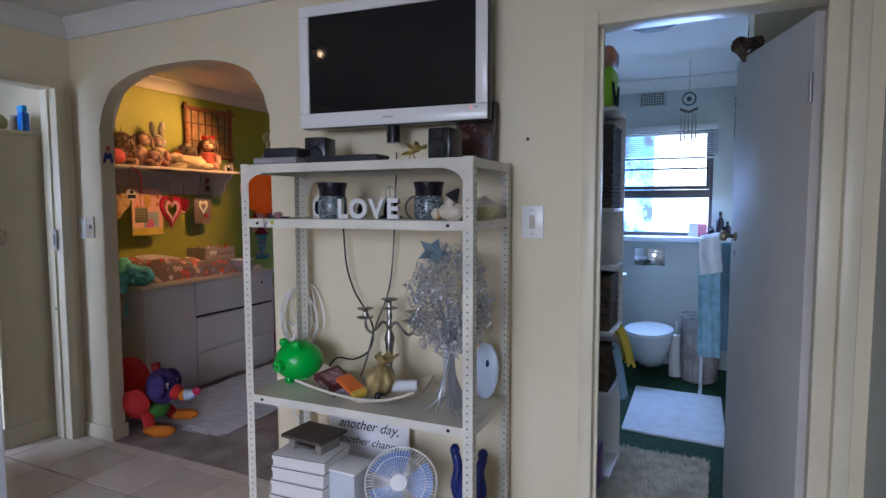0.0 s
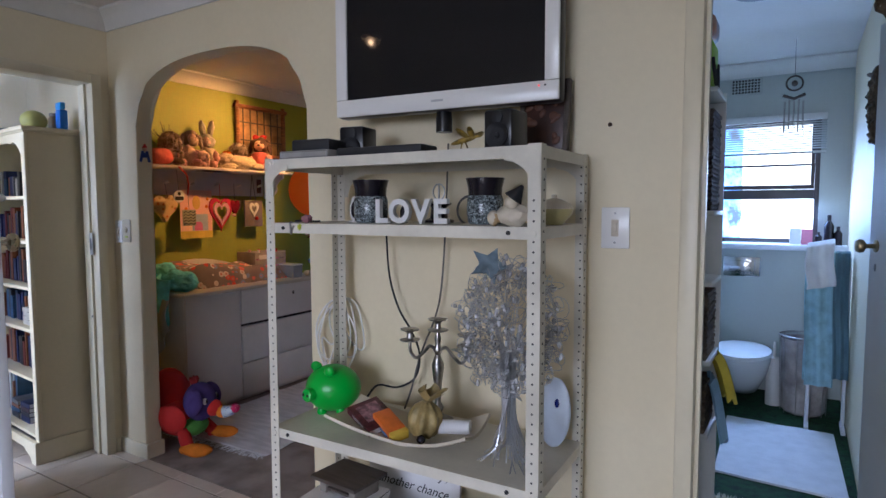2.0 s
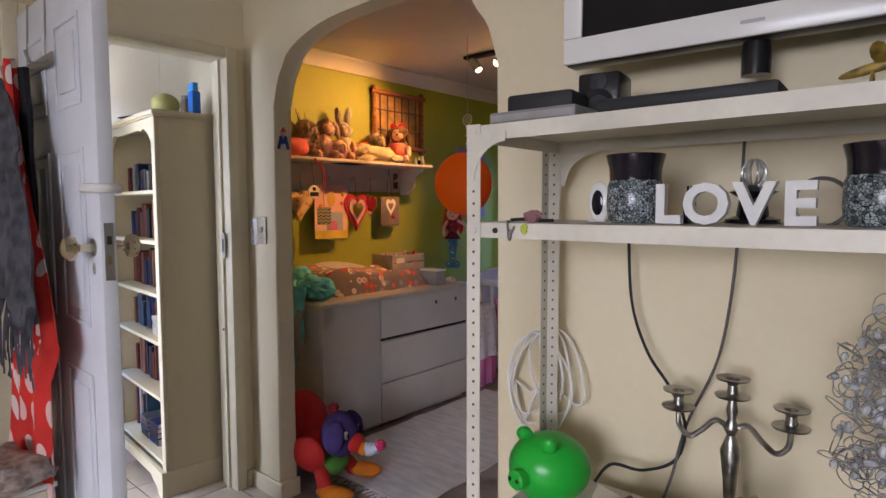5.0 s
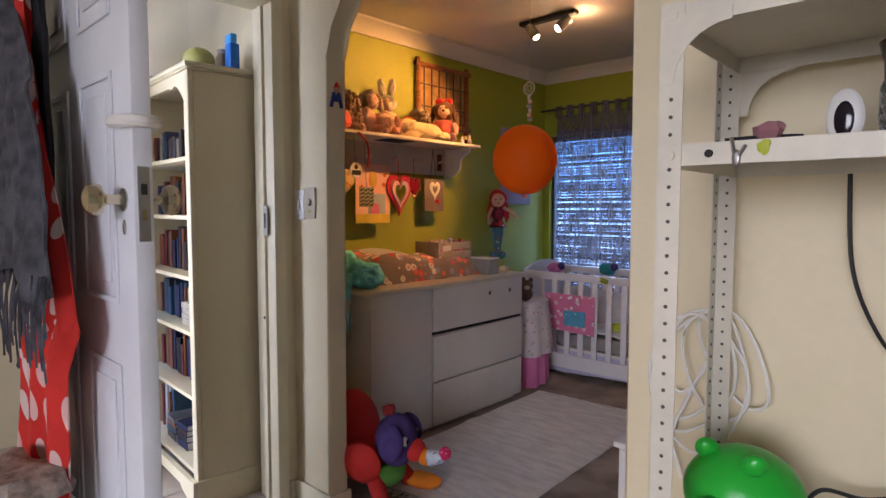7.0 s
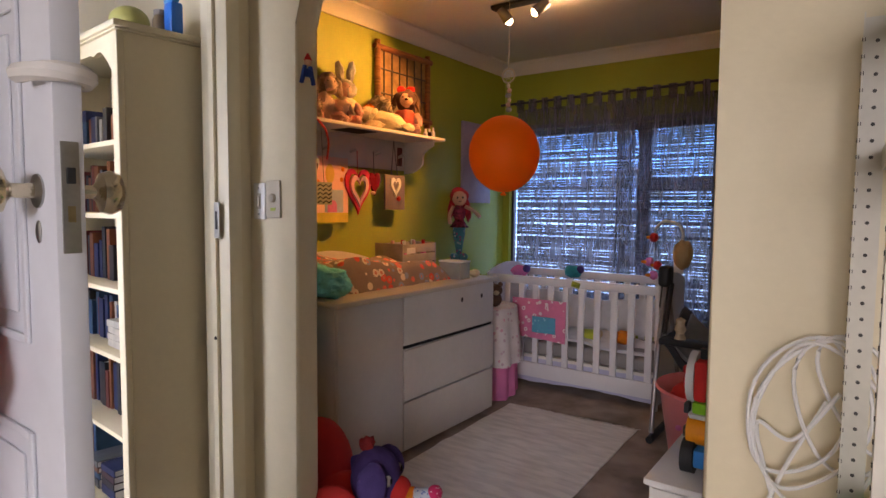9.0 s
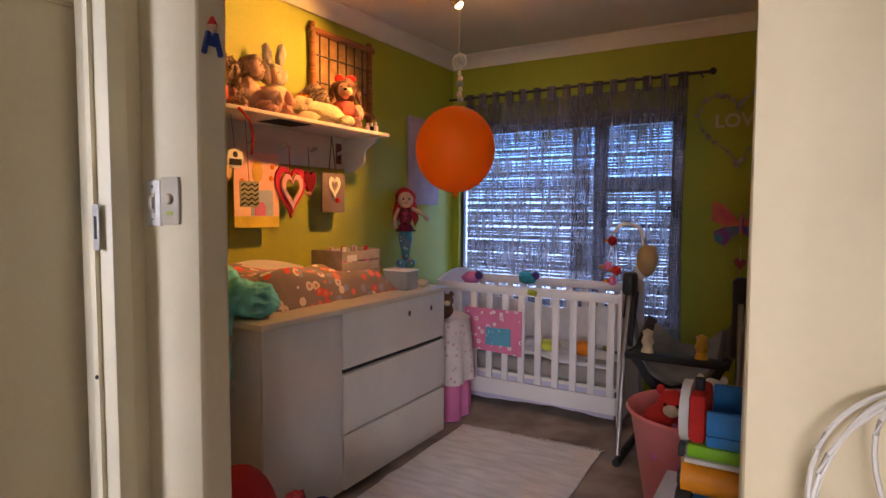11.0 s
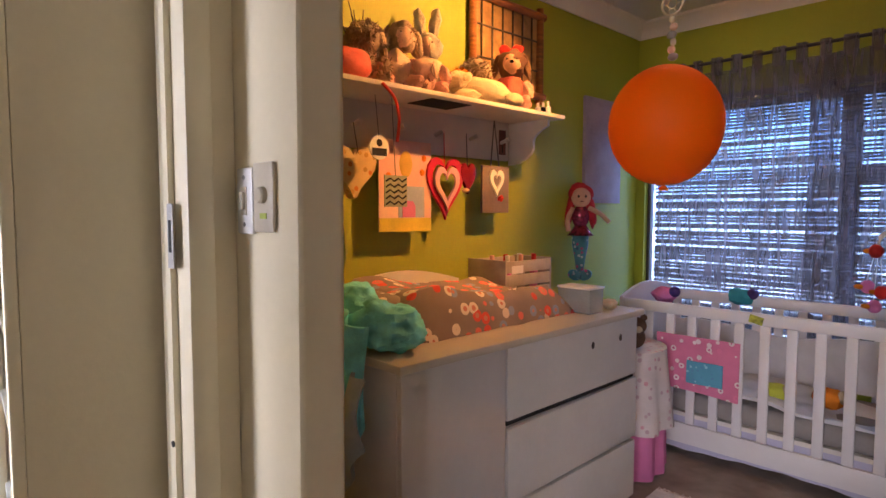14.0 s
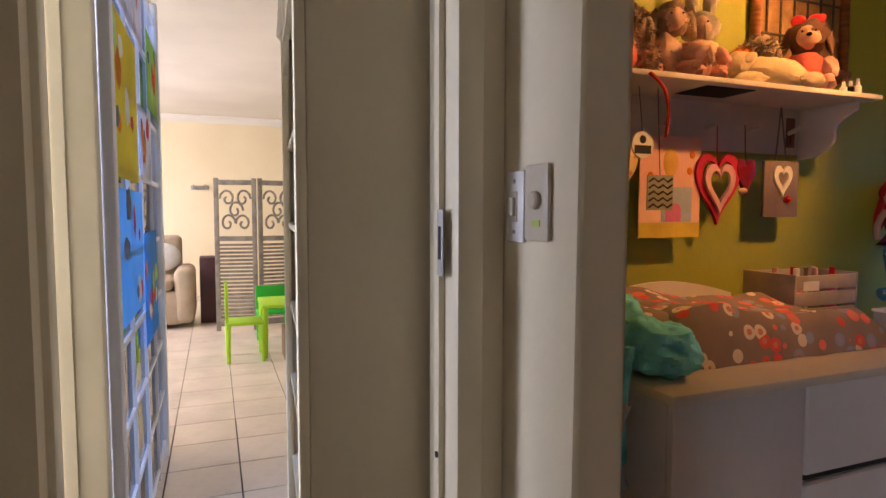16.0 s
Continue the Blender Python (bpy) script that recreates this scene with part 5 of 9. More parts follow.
base = [(-BWD - 0.008, 0.0), (-BWD - 0.008, 0.12), (0.008, 0.12), (0.008, 0.0), (-0.05, 0.0), (-0.07, 0.03), (-0.10, 0.045), (-0.13, 0.05), (-0.15, 0.07), (-BWD + 0.15, 0.07), (-BWD + 0.13, 0.05), (-BWD + 0.10, 0.045), (-BWD + 0.07, 0.03), (-BWD + 0.05, 0.0)]
part("bracket_plinth", prism(base, 0.02, Matrix.Translation((0, -0.022, 0))), CREAM, bc, smooth=False)
part("side_plinth", box(-0.012, 0.008, -0.001, BDP, 0, 0.12, 0.003), CREAM, bc)
part("side_plinth", box(-BWD - 0.008, -BWD + 0.012, -0.001, BDP, 0, 0.12, 0.003), CREAM, bc)
shelf_z = (0.14, 0.45, 0.72, 0.95, 1.20, 1.44)
for z in shelf_z:
    part("shelf", box(-BWD + 0.023, -0.023, 0.012, BDP - 0.013, z - 0.018, z, 0.002), CREAM, bc)
bc_m = bc.matrix_basis.copy()
BOOKC = [mat("book_cloth", c, 0.6, var=0.1, scale=20) for c in ((0.02, 0.03, 0.10), (0.025, 0.025, 0.03), (0.18, 0.03, 0.025), (0.24, 0.08, 0.03), (0.05, 0.045, 0.045), (0.45, 0.42, 0.36), (0.04, 0.09, 0.16), (0.07, 0.03, 0.035), (0.16, 0.16, 0.17))]
rng = random.Random(12)
for zi, z in enumerate(shelf_z):
    gap = (shelf_z + (1.64,))[zi + 1] - z - 0.03
    x = -0.03
    while x > -BWD + 0.08:
        if zi == 2 and x > -0.20 or (zi == 0 and -0.45 < x < -0.28):
            zz = z
            for q in range(rng.randint(4, 5)):
                h = rng.uniform(0.018, 0.035)
                if zz + h > z + gap - 0.02:
                    break
                book(0.12, 0.17, h, BOOKC[5] if zi == 2 else rng.choice(BOOKC), bc_m @ pose(x - 0.068, 0.14, zz + 0.0005, 0, 0, rng.uniform(-6, 6)), "plain book lying in a pile on the shelf")
                zz += h + 0.0008
            x -= 0.145
            continue
        w, h, d = rng.uniform(0.016, 0.042), gap * rng.uniform(0.58, 0.9), rng.uniform(0.12, 0.16)
        if rng.random() < 0.1:
            x -= 0.03
        b = thing("book", "book with a coloured spine on the bookcase shelf", "book", bc_m @ pose(x - w / 2, 0.165, z + 0.0005))
        cv = rng.choice(BOOKC[:5] if zi in (1, 3, 4) else BOOKC)
        bm = box(-w / 2, -w / 2 + 0.002, -d / 2, d / 2, 0, h)
        box(w / 2 - 0.002, w / 2, -d / 2, d / 2, 0, h, bm=bm)
        box(-w / 2 + 0.002, w / 2 - 0.002, -d / 2, -d / 2 + 0.003, 0, h, bm=bm)
        part("cover", bm, cv, b, smooth=False)
        part("pages", box(-w / 2 + 0.002, w / 2 - 0.002, -d / 2 + 0.003, d / 2 - 0.004, 0.003, h - 0.004), PAPER, b, smooth=False)
        x -= w + 0.0015
solid("yellow_ball", ball((0, 0, 0.055), (0.065, 0.065, 0.056), seg=22), mat("pale_yellow_green_rubber", (0.52, 0.50, 0.16), 0.5, var=0.06), "pale yellow-green ball on top of the bookcase", "ball", bc_m @ pose(-0.20, 0.12, BH))
bot = thing("spray_bottle", "blue trigger spray bottle on top of the bookcase", "bottle", bc_m @ pose(-0.045, 0.20, BH))
part("body", box(-0.03, 0.03, -0.022, 0.022, 0, 0.11, 0.01), mat("blue_plastic", (0.02, 0.17, 0.62), 0.3), bot)
part("trigger_head", box(-0.045, 0.02, -0.014, 0.014, 0.111, 0.15, 0.006), mat("light_blue_plastic", (0.05, 0.32, 0.7), 0.3), bot)
jar = thing("jar", "small brown jar on top of the bookcase", "jar", bc_m @ pose(-0.115, 0.19, BH))
part("body", lathe([(0.028, 0), (0.03, 0.06), (0.022, 0.078)], 18), mat("brown_glaze", (0.20, 0.14, 0.08), 0.4), jar)
part("lid", lathe([(0.024, 0.0785), (0.024, 0.095), (0, 0.096)], 18), GREYP, jar)
pp = thing("paper_pile", "untidy dark papers on top of the bookcase", "papers", bc_m @ pose(-0.45, 0.13, BH))
for k in range(4):
    part("sheet", box(-0.13, 0.13, -0.10, 0.10, k * 0.006, k * 0.006 + 0.005, m=pose(0, 0, 0, 0, 0, 9 * k - 12)), (DARKWOOD, PAPER, GREYP, DARKWOOD)[k], pp)

# ---- nursery ----
dr = thing("dresser", "white changing-table dresser with a door and three drawers", "dresser", pose(0, 0, 0))
DX, DY0, DY1 = -2.76, 2.595, 3.865
part("carcass", box(-3.46, DX - 0.02, DY0, DY1, 0.03, 0.797, 0.003), WHITE, dr)
part("plinth", box(-3.44, DX - 0.05, DY0 + 0.02, DY1 - 0.02, 0, 0.0295), WHITE, dr)
part("top", box(-3.48, DX + 0.022, DY0 - 0.02, DY1 + 0.015, 0.798, 0.824, 0.006), mat("cream_laminate_top", (0.66, 0.60, 0.48), 0.4, var=0.04), dr, "cream laminate top")
part("door", box(DX - 0.0195, DX, DY0 + 0.002, 3.026, 0.035, 0.795, 0.003), WHITE, dr)
for z0, z1, tilt, dx in ((0.556, 0.795, 0.0, 0.0), (0.287, 0.535, 0.7, 0.004), (0.035, 0.272, 0.3, 0.002)):
    m = Matrix.Translation((DX + dx, 3.447, (z0 + z1) / 2)) @ pose(0, 0, 0, tilt, 0, 0)
    d = part("drawer", box(-0.0195, 0, -0.412, 0.412, -(z1 - z0) / 2, (z1 - z0) / 2, 0.003, m=m), WHITE, dr)
    if z0 > 0.5:
        for y in (0.08, 0.28):
            part("handle_hole", ball((DX + 0.0005, 3.447 + y, 0.724), (0.002, 0.011, 0.014), seg=12), DARKWOOD, d, "dark handle hole")
# Near-black strip on the carcass stands in for the shade between the drawers.
part("gap_shade_strip", box(DX - 0.0198, DX - 0.010, 3.042, 3.852, 0.538, 0.553), HOLE, dr, "near-black strip painted as the shade between drawers")
part("rear_rim", prism([(-0.30, 0), (0.36, 0), (0.36, 0.10)] + [(0.36 - 0.66 * k / 12, 0.10 + 0.055 * math.sin(math.pi * k / 12)) for k in range(1, 12)] + [(-0.30, 0.10)], 0.016, Matrix.Translation((-3.42, 3.12, 0.8245)) @ pose(0, 0, 0, 0, 0, 90)), WHITE, dr, "curved white rim")

pad = thing("changing_pad", "changing pad in brown fleece with coloured spots", "changing pad")
part("pillow_roll", ball((-3.10, 2.79, 0.897), (0.21, 0.10, 0.065), lump=0.1), PADCLOTH, pad)
part("cover", sheet(lambda u, v: (-3.34 + 0.46 * u, 2.70 + 0.88 * v + 0.01 * math.sin(u * 7), 0.827 + (0.085 + 0.05 * abs(2 * u - 1) ** 2) * min(1, 9 * u, 9 * (1 - u)) ** 0.5 * min(1, 8 * v, 8 * (1 - v)) ** 0.5 + 0.055 * math.exp(-((v - 0.2) / 0.16) ** 2) * min(1, 8 * u, 8 * (1 - u)) + 0.008 * noise.noise(Vector((u * 6, v * 9, 0)))), 26, 40, 0.006), PADCLOTH, pad)


wbag = solid("hanging_bag", sheet(lambda u, v: (-3.00 + 0.20 * u, 2.520 - 0.02 * math.sin(u * 9) - 0.03 * math.sin(v * 3), 0.79 - (0.26 + 0.10 * math.sin(u * 3 + 1)) * v), 16, 16, 0.012), mat("pale_grey_blue_cloth", (0.40, 0.46, 0.50), 0.9, var=0.1, bump=0.2), "pale grey-blue cloth bag hung at the dresser end", "bag")

PALECRATE = mat("pale_grey_painted_slats", (0.42, 0.37, 0.31), 0.7, var=0.12, scale=10, bump=0.06, grain=60)
bask = thing("wooden_crate", "grey slatted wooden crate full of jars on the dresser", "crate", pose(-3.32, 3.80, 0.8245))
for x in (-0.11, 0.10):
    for z in (0.01, 0.07, 0.13):
        part("slat", box(x, x + 0.012, -0.24, 0.07, z, z + 0.05, 0.002), PALECRATE, bask)
for y in (-0.25, 0.07):
    part("end", box(-0.11, 0.112, y, y + 0.012, 0, 0.185, 0.003), PALECRATE, bask)
part("floor_board", box(-0.097, 0.099, -0.237, 0.069, 0, 0.0095), PALECRATE, bask)
part("label_card", box(0.1125, 0.114, -0.21, -0.13, 0.125, 0.16), PAPER, bask, "white label")
for k in range(6):
    j = thing("bottle", "small toiletry bottle standing in the wooden crate", "bottle", pose(-3.33 + 0.05 * (k % 2), 3.60 + 0.048 * k, 0.8345), "toiletry bottles")
    part("body", lathe([(0.018, 0), (0.019, 0.13), (0.010, 0.15)], 14), (PAPER, PINK, CLOUD, GREYP)[k % 4], j)
    part("cap", lathe([(0.011, 0.1505), (0.011, 0.19), (0, 0.191)], 12), (PINKP, TVWHITE, REDP)[k % 3], j)
cb = thing("clear_box", "clear plastic box standing at the dresser corner", "box", pose(-2.86, 3.63, 0.8245))
part("body", box(-0.10, 0.05, -0.05, 0.05, 0, 0.10, 0.006), mat("clear_cloudy_plastic", (0.50, 0.50, 0.52), 0.2, alpha=0.55, bump=0), cb)
part("rim", box(-0.103, 0.053, -0.053, 0.053, 0.095, 0.104, 0.003), TVWHITE, cb)
solid("soap_toy", ball((0, 0, 0.022), (0.035, 0.03, 0.022), lump=0.3), LIGHTP, "small cream sponge on the dresser corner", "sponge", pose(-2.83, 3.76, 0.8245))

# wall shelf
SHX, SHY0, SHY1, SHZ = -3.226, 2.55, 4.0, 1.677
ws = thing("wall_shelf", "white wall shelf with a peg rail below", "wall shelf")
WSH = mat("white_shelf_paint", (0.70, 0.66, 0.60), 0.45, var=0.05)
part("board", box(XG + 0.003, SHX, SHY0, SHY1, SHZ - 0.018, SHZ, 0.003), WSH, ws)
part("rear_panel", box(XG + 0.003, XG + 0.02, SHY0 + 0.04, SHY1 - 0.09, SHZ - 0.205, SHZ - 0.0185, 0.002), WSH, ws)
og = [(0, 0), (0.24, 0), (0.24, -0.03)] + [(0.24 - 0.17 * t - 0.03 * math.sin(t * math.tau), -0.03 - 0.17 * t) for t in [k / 10 for k in range(1, 11)]] + [(0, -0.205)]
for y in (SHY0 + 0.04, SHY1 - 0.07):
    part("bracket", prism(og, 0.016, Matrix.Translation((XG + 0.003, y, SHZ - 0.0185))), WSH, ws, smooth=False)
for k in range(6):
    part("peg", rod((XG + 0.021, 2.75 + 0.22 * k, SHZ - 0.12), (XG + 0.075, 2.75 + 0.22 * k, SHZ - 0.105), 0.009, 0.011, 10), WSH, ws)
part("sticker", box(-3.42, -3.27, 3.18, 3.40, SHZ - 0.0205, SHZ - 0.0183), DARKCLOTH, ws, "dark sticker under the board")

pf = thing("wall_picture", "orange wooden branch frame with a cane grid on the wall", "picture frame", pose(XG + 0.002, 3.90, 1.80, 0, 0, 90))
for x in (-0.255, 0.255):
    part("upright", rod((x, -0.02, -0.02), (x, -0.02, 0.47), 0.022, 0.019, 12), WOOD, pf)
for z in (0.02, 0.43):
    part("crossbar", rod((-0.285, -0.024, z), (0.285, -0.024, z), 0.018, 0.02, 12), WOOD, pf)
part("panel", box(-0.24, 0.24, -0.012, -0.002, 0.03, 0.42), mat("tan_cane_panel", (0.42, 0.25, 0.10), 0.7, var=0.25, scale=14), pf)
for k in range(6):
    part("lattice_bar", rod((-0.19 + 0.076 * k, -0.017, 0.03), (-0.19 + 0.076 * k, -0.017, 0.42), 0.005, seg=6), DARKWOOD, pf)
for z in (0.15, 0.30):
    part("lattice_bar", rod((-0.24, -0.019, z), (0.24, -0.019, z), 0.005, seg=6), DARKWOOD, pf)


def fuzz(c, r, n, length, seed, bm=None, rot=(0, 0, 0), lump=0.3, low=-1.0):
    """A lumpy ellipsoid of plush with short tufts standing from it."""
    r = Vector(r) if not isinstance(r, float) else Vector((r, r, r))
    bm = ball(c, tuple(r), bm=bm, rot=rot, lump=lump, seed=seed, seg=18 if n < 1000 else 48)
    rg = random.Random(seed)
    m = pose(0, 0, 0, *rot).to_3x3()
    for k in range(n):
        d = Vector((rg.gauss(0, 1), rg.gauss(0, 1), rg.gauss(0, 1))).normalized()
        if d.z < low:
            continue
        p = Vector(c) + m @ Vector((d.x * r.x, d.y * r.y, d.z * r.z)) * 0.94
        n_ = (m @ d + Vector((rg.uniform(-0.5, 0.5), rg.uniform(-0.5, 0.5), rg.uniform(-0.8, 0.2)))).normalized()
        a_ = n_.orthogonal().normalized()
        b_ = n_.cross(a_)
        w = length * 0.22
        q = [bm.verts.new(p + a_ * w * math.cos(t) + b_ * w * math.sin(t)) for t in (0, 2.1, 4.2)]
        tip = bm.verts.new(p + n_ * length * rg.uniform(0.6, 1.2))
        for i in range(3):
            bm.faces.new((q[i], q[(i + 1) % 3], tip))
    return bm


def soft_toy(name, label, x, y, body, head, s=1.0, rz=0.0, fur=0.008, face=None, ears="", ear_mat=None, head_at=(0.02, 0, 0.165), limbs=None, muzzle=None, eyes=True, size=(0.058, 0.06, 0.07), headsize=(0.052, 0.052, 0.05), n=220):
    """A plush animal or rag doll: body, head and limbs each a mesh."""
    t = thing(name, label, "soft toy", pose(x, y, SHZ + 0.0005, 0, 0, rz))
    sd = int(y * 531)
    limbs = limbs or body
    part("body", fuzz((0, 0, size[2] * s), tuple(v * s for v in size), n, fur, sd), body, t)
    hc = Vector(head_at) * s
    part("head", fuzz(hc, tuple(v * s for v in headsize), n, fur, sd + 1, rot=(8, 6, 0)), head, t)
    if face:
        part("face", ball(hc + Vector((0.018, 0, -0.004)) * s, (0.04 * s, 0.036 * s, 0.038 * s), lump=0.15, seed=sd), face, t)
    if muzzle:
        part("muzzle", ball(hc + Vector((0.043, 0, -0.014)) * s, (0.026 * s, 0.03 * s, 0.022 * s), lump=0.2, seg=14), muzzle, t)
        part("nose", ball(hc + Vector((0.067, 0, -0.006)) * s, (0.005 * s, 0.008 * s, 0.006 * s), seg=8), BLACKP, t)
    fx = 0.055 if face else 0.049
    for q in (-1, 1):
        if eyes:
            part("eye", ball(hc + Vector((fx, 0.017 * q, 0.006)) * s, 0.003 * s, seg=8), BLACKP, t)
        if ears == "long":
            part("ear", fuzz(hc + Vector((-0.005, 0.026 * q, 0.083)) * s, (0.014 * s, 0.021 * s, 0.05 * s), 60, fur, sd + 3, rot=(-8 * q, -6, 0)), ear_mat or head, t)
        elif ears == "flop":
            part("ear", fuzz(hc + Vector((0.0, 0.055 * q, -0.01)) * s, (0.02 * s, 0.014 * s, 0.045 * s), 60, fur, sd + 3, rot=(14 * q, 0, 0)), ear_mat or head, t)
        elif ears == "disc":
            part("ear", ball(hc + Vector((-0.012, 0.055 * q, 0.045)) * s, (0.01 * s, 0.036 * s, 0.036 * s), seg=16), ear_mat or head, t)
        part("arm", fuzz(Vector((0.04, 0.06 * q, 0.078)) * s, (0.045 * s, 0.02 * s, 0.02 * s), 50, fur, sd + 5 + q, rot=(0, 34 + 12 * q, 16 * q)), limbs, t)
        part("leg", fuzz(Vector((0.066, 0.042 * q, 0.026)) * s, (0.058 * s, 0.024 * s, 0.025 * s), 50, fur, sd + 8 + q, rot=(0, 5, 18 * q)), limbs, t)
    return t


def lying_toy(name, label, x, y, body, s, rz, fur=0.007):
    """A plush animal stretched out on its belly."""
    t = thing(name, label, "soft toy", pose(x, y, SHZ + 0.0005, 0, 0, rz))
    sd = int(y * 331)
    part("body", fuzz(Vector((0, 0, 0.048)) * s, (0.105 * s, 0.05 * s, 0.046 * s), 260, fur, sd, rot=(0, -6, 0)), body, t)
    part("head", fuzz(Vector((0.125, 0, 0.072)) * s, (0.048 * s, 0.038 * s, 0.036 * s), 160, fur, sd + 1, rot=(0, 20, 0)), body, t)
    part("nose", ball(Vector((0.168, 0, 0.06)) * s, (0.008 * s, 0.011 * s, 0.008 * s), seg=8), BLACKP, t)
    for q in (-1, 1):
        part("ear", ball(Vector((0.105, 0.036 * q, 0.085)) * s, (0.022 * s, 0.008 * s, 0.015 * s), seg=10, rot=(20 * q, 30, 0)), body, t)
        part("front_leg", fuzz(Vector((0.11, 0.042 * q, 0.02)) * s, (0.05 * s, 0.018 * s, 0.02 * s), 40, fur, sd + 2, rot=(0, 4, -8 * q)), body, t)
        part("rear_leg", fuzz(Vector((-0.085, 0.05 * q, 0.024)) * s, (0.05 * s, 0.02 * s, 0.022 * s), 40, fur, sd + 4, rot=(0, 0, 18 * q)), body, t)
    return t


tw = thing("teal_towel", "fluffy teal terry towel bunched over the dresser corner", "towel")


def rumpled(c, r, seed, tufts):
    """A heap of thick terry cloth with soft folds and short loops."""
    bm = fuzz(c, r, tufts, 0.0055, seed, lump=0.0)
    for v in bm.verts:
        d = v.co - Vector(c)
        q = Vector((d.x / r[0], d.y / r[1], d.z / r[2]))
        k = 1 + 0.30 * noise.noise(q * 1.3 + Vector((seed, 0, 0))) - 0.22 * abs(noise.noise(q * 2.4 + Vector((0, seed, 0)))) + 0.07 * noise.noise(q * 5.5)
        v.co = Vector(c) + d * k
    bmesh.ops.remove_doubles(bm, verts=bm.verts[:], dist=1e-6)
    return bm


part("bunched_cloth", rumpled((-2.905, 2.665, 0.895), (0.125, 0.105, 0.080), 41, 1600), TEAL, tw)
part("folded_cloth", rumpled((-3.05, 2.64, 0.920), (0.13, 0.095, 0.090), 43, 1600), TEAL, tw)
part("hanging_end", sheet(lambda u, v: (-3.03 + 0.17 * u + 0.06 * v * (1 - u), 2.545 - 0.022 * math.sin(u * 11 + 2 * v) - 0.012 * math.sin(v * 3), 0.93 - (0.17 + 0.13 * u) * v + 0.02 * math.sin(u * 5)), 40, 30, 0.018), TEAL, tw)

xs = -3.40
CORALP = plush("coral_plush", (0.74, 0.17, 0.14))
PEACHP = plush("peach_plush", (0.84, 0.58, 0.46))
SHAGGYP = plush("shaggy_grey_brown_plush", (0.50, 0.38, 0.28), 0.3)
BONNETP = plush("pale_grey_plush", (0.62, 0.58, 0.50), 0.2)
solid("pink_toy", fuzz((0, 0, 0.062), (0.075, 0.085, 0.064), 120, 0.004, 12, lump=0.2), CORALP, "round coral plush pig lying on the wall shelf", "soft toy", pose(xs + 0.05, 2.84, SHZ + 0.001))
soft_toy("plush_sheep", "shaggy grey-brown plush dog slumped on the wall shelf", xs - 0.02, 2.97, SHAGGYP, SHAGGYP, s=1.15, rz=-30, fur=0.022, ears="flop", eyes=False, n=420)
soft_toy("rag_doll", "peach rag doll with shaggy grey-brown hair on the wall shelf", xs + 0.02, 3.09, PEACHP, SHAGGYP, s=1.15, rz=-25, fur=0.013, face=PEACHP, ears="flop", limbs=PINKP, n=300, head_at=(0.0, 0.02, 0.185))
soft_toy("plush_elephant", "pale pink plush toy flopped against the rag doll", xs + 0.09, 3.17, PINKP, PEACHP, s=0.78, rz=-65, fur=0.005, ears="flop", eyes=False, head_at=(0.05, 0.02, 0.11))
soft_toy("plush_bunny", "cream-faced doll in a pale grey bunny bonnet", xs, 3.27, LIGHTP, BONNETP, s=1.2, rz=-42, fur=0.009, face=PEACHP, ears="long", head_at=(0.0, 0, 0.175), limbs=PINKP)
soft_toy("plush_lion", "small orange plush lion with a shaggy mane", xs + 0.02, 3.44, LIGHTP, ORANGEP, s=0.74, rz=-45, fur=0.014, face=LIGHTP, head_at=(0.03, 0, 0.15), muzzle=LIGHTP)
soft_toy("plush_dog", "shaggy dark grey plush dog at the back of the shelf", xs - 0.04, 3.60, SHAGGYP, SHAGGYP, s=1.05, rz=-40, fur=0.020, ears="flop", eyes=False, n=380)
lying_toy("plush_lamb", "long cream plush lamb lying along the wall shelf", xs + 0.085, 3.54, LIGHTP, 1.2, -104)
mouse = soft_toy("bow_toy", "dark brown and peach plush animal with a red bow", xs + 0.02, 3.78, mat("coral_dress_cloth", (0.62, 0.14, 0.10), 0.9, bump=0.2), BROWNP, s=1.28, rz=-48, fur=0.006, face=SKINP, ears="flop", ear_mat=BROWNP, muzzle=SKINP, limbs=PINKP, head_at=(0.015, 0, 0.175))
for q in (-1, 1):
    part("bow_loop", ball((0.02, 0.028 * q, 0.288), (0.014, 0.03, 0.022), lump=0.3, seg=12, rot=(18 * q, 0, 0)), REDP, mouse, "red felt bow")
twigs = thing("dried_branches", "dried twigs with seed heads behind the soft toys", "dried plant", pose(xs - 0.06, 2.98, SHZ))
rng = random.Random(3)
for k in range(16):
    e = (rng.uniform(-0.03, 0.05), rng.uniform(-0.22, 0.10), rng.uniform(0.18, 0.33))
    part("twig", tube(spline([(0, 0, 0), (e[0] * 0.4, e[1] * 0.3, e[2] * 0.6), e]), 0.002, 4), DARKWOOD, twigs)
for k, (c, h) in enumerate(((PAPER, 0.045), (DARKGLASS, 0.05), (PAPER, 0.06))):
    v = thing("vial", "small dropper bottle at the shelf end", "bottle", pose(-3.30, 3.885 + 0.04 * k, SHZ), "dropper bottles")
    part("body", lathe([(0.013, 0), (0.013, h * 0.7), (0.006, h * 0.8)], 12), c, v)
    part("cap", lathe([(0.007, h * 0.81), (0.006, h * 1.2), (0, h * 1.22)], 10), TVWHITE, v)

# things hung below the shelf


def hung(name, label, cat, y, z, x=XG + 0.075):
    t = thing(name, label, cat, pose(x, y, z, 0, 0, 90))
    return t


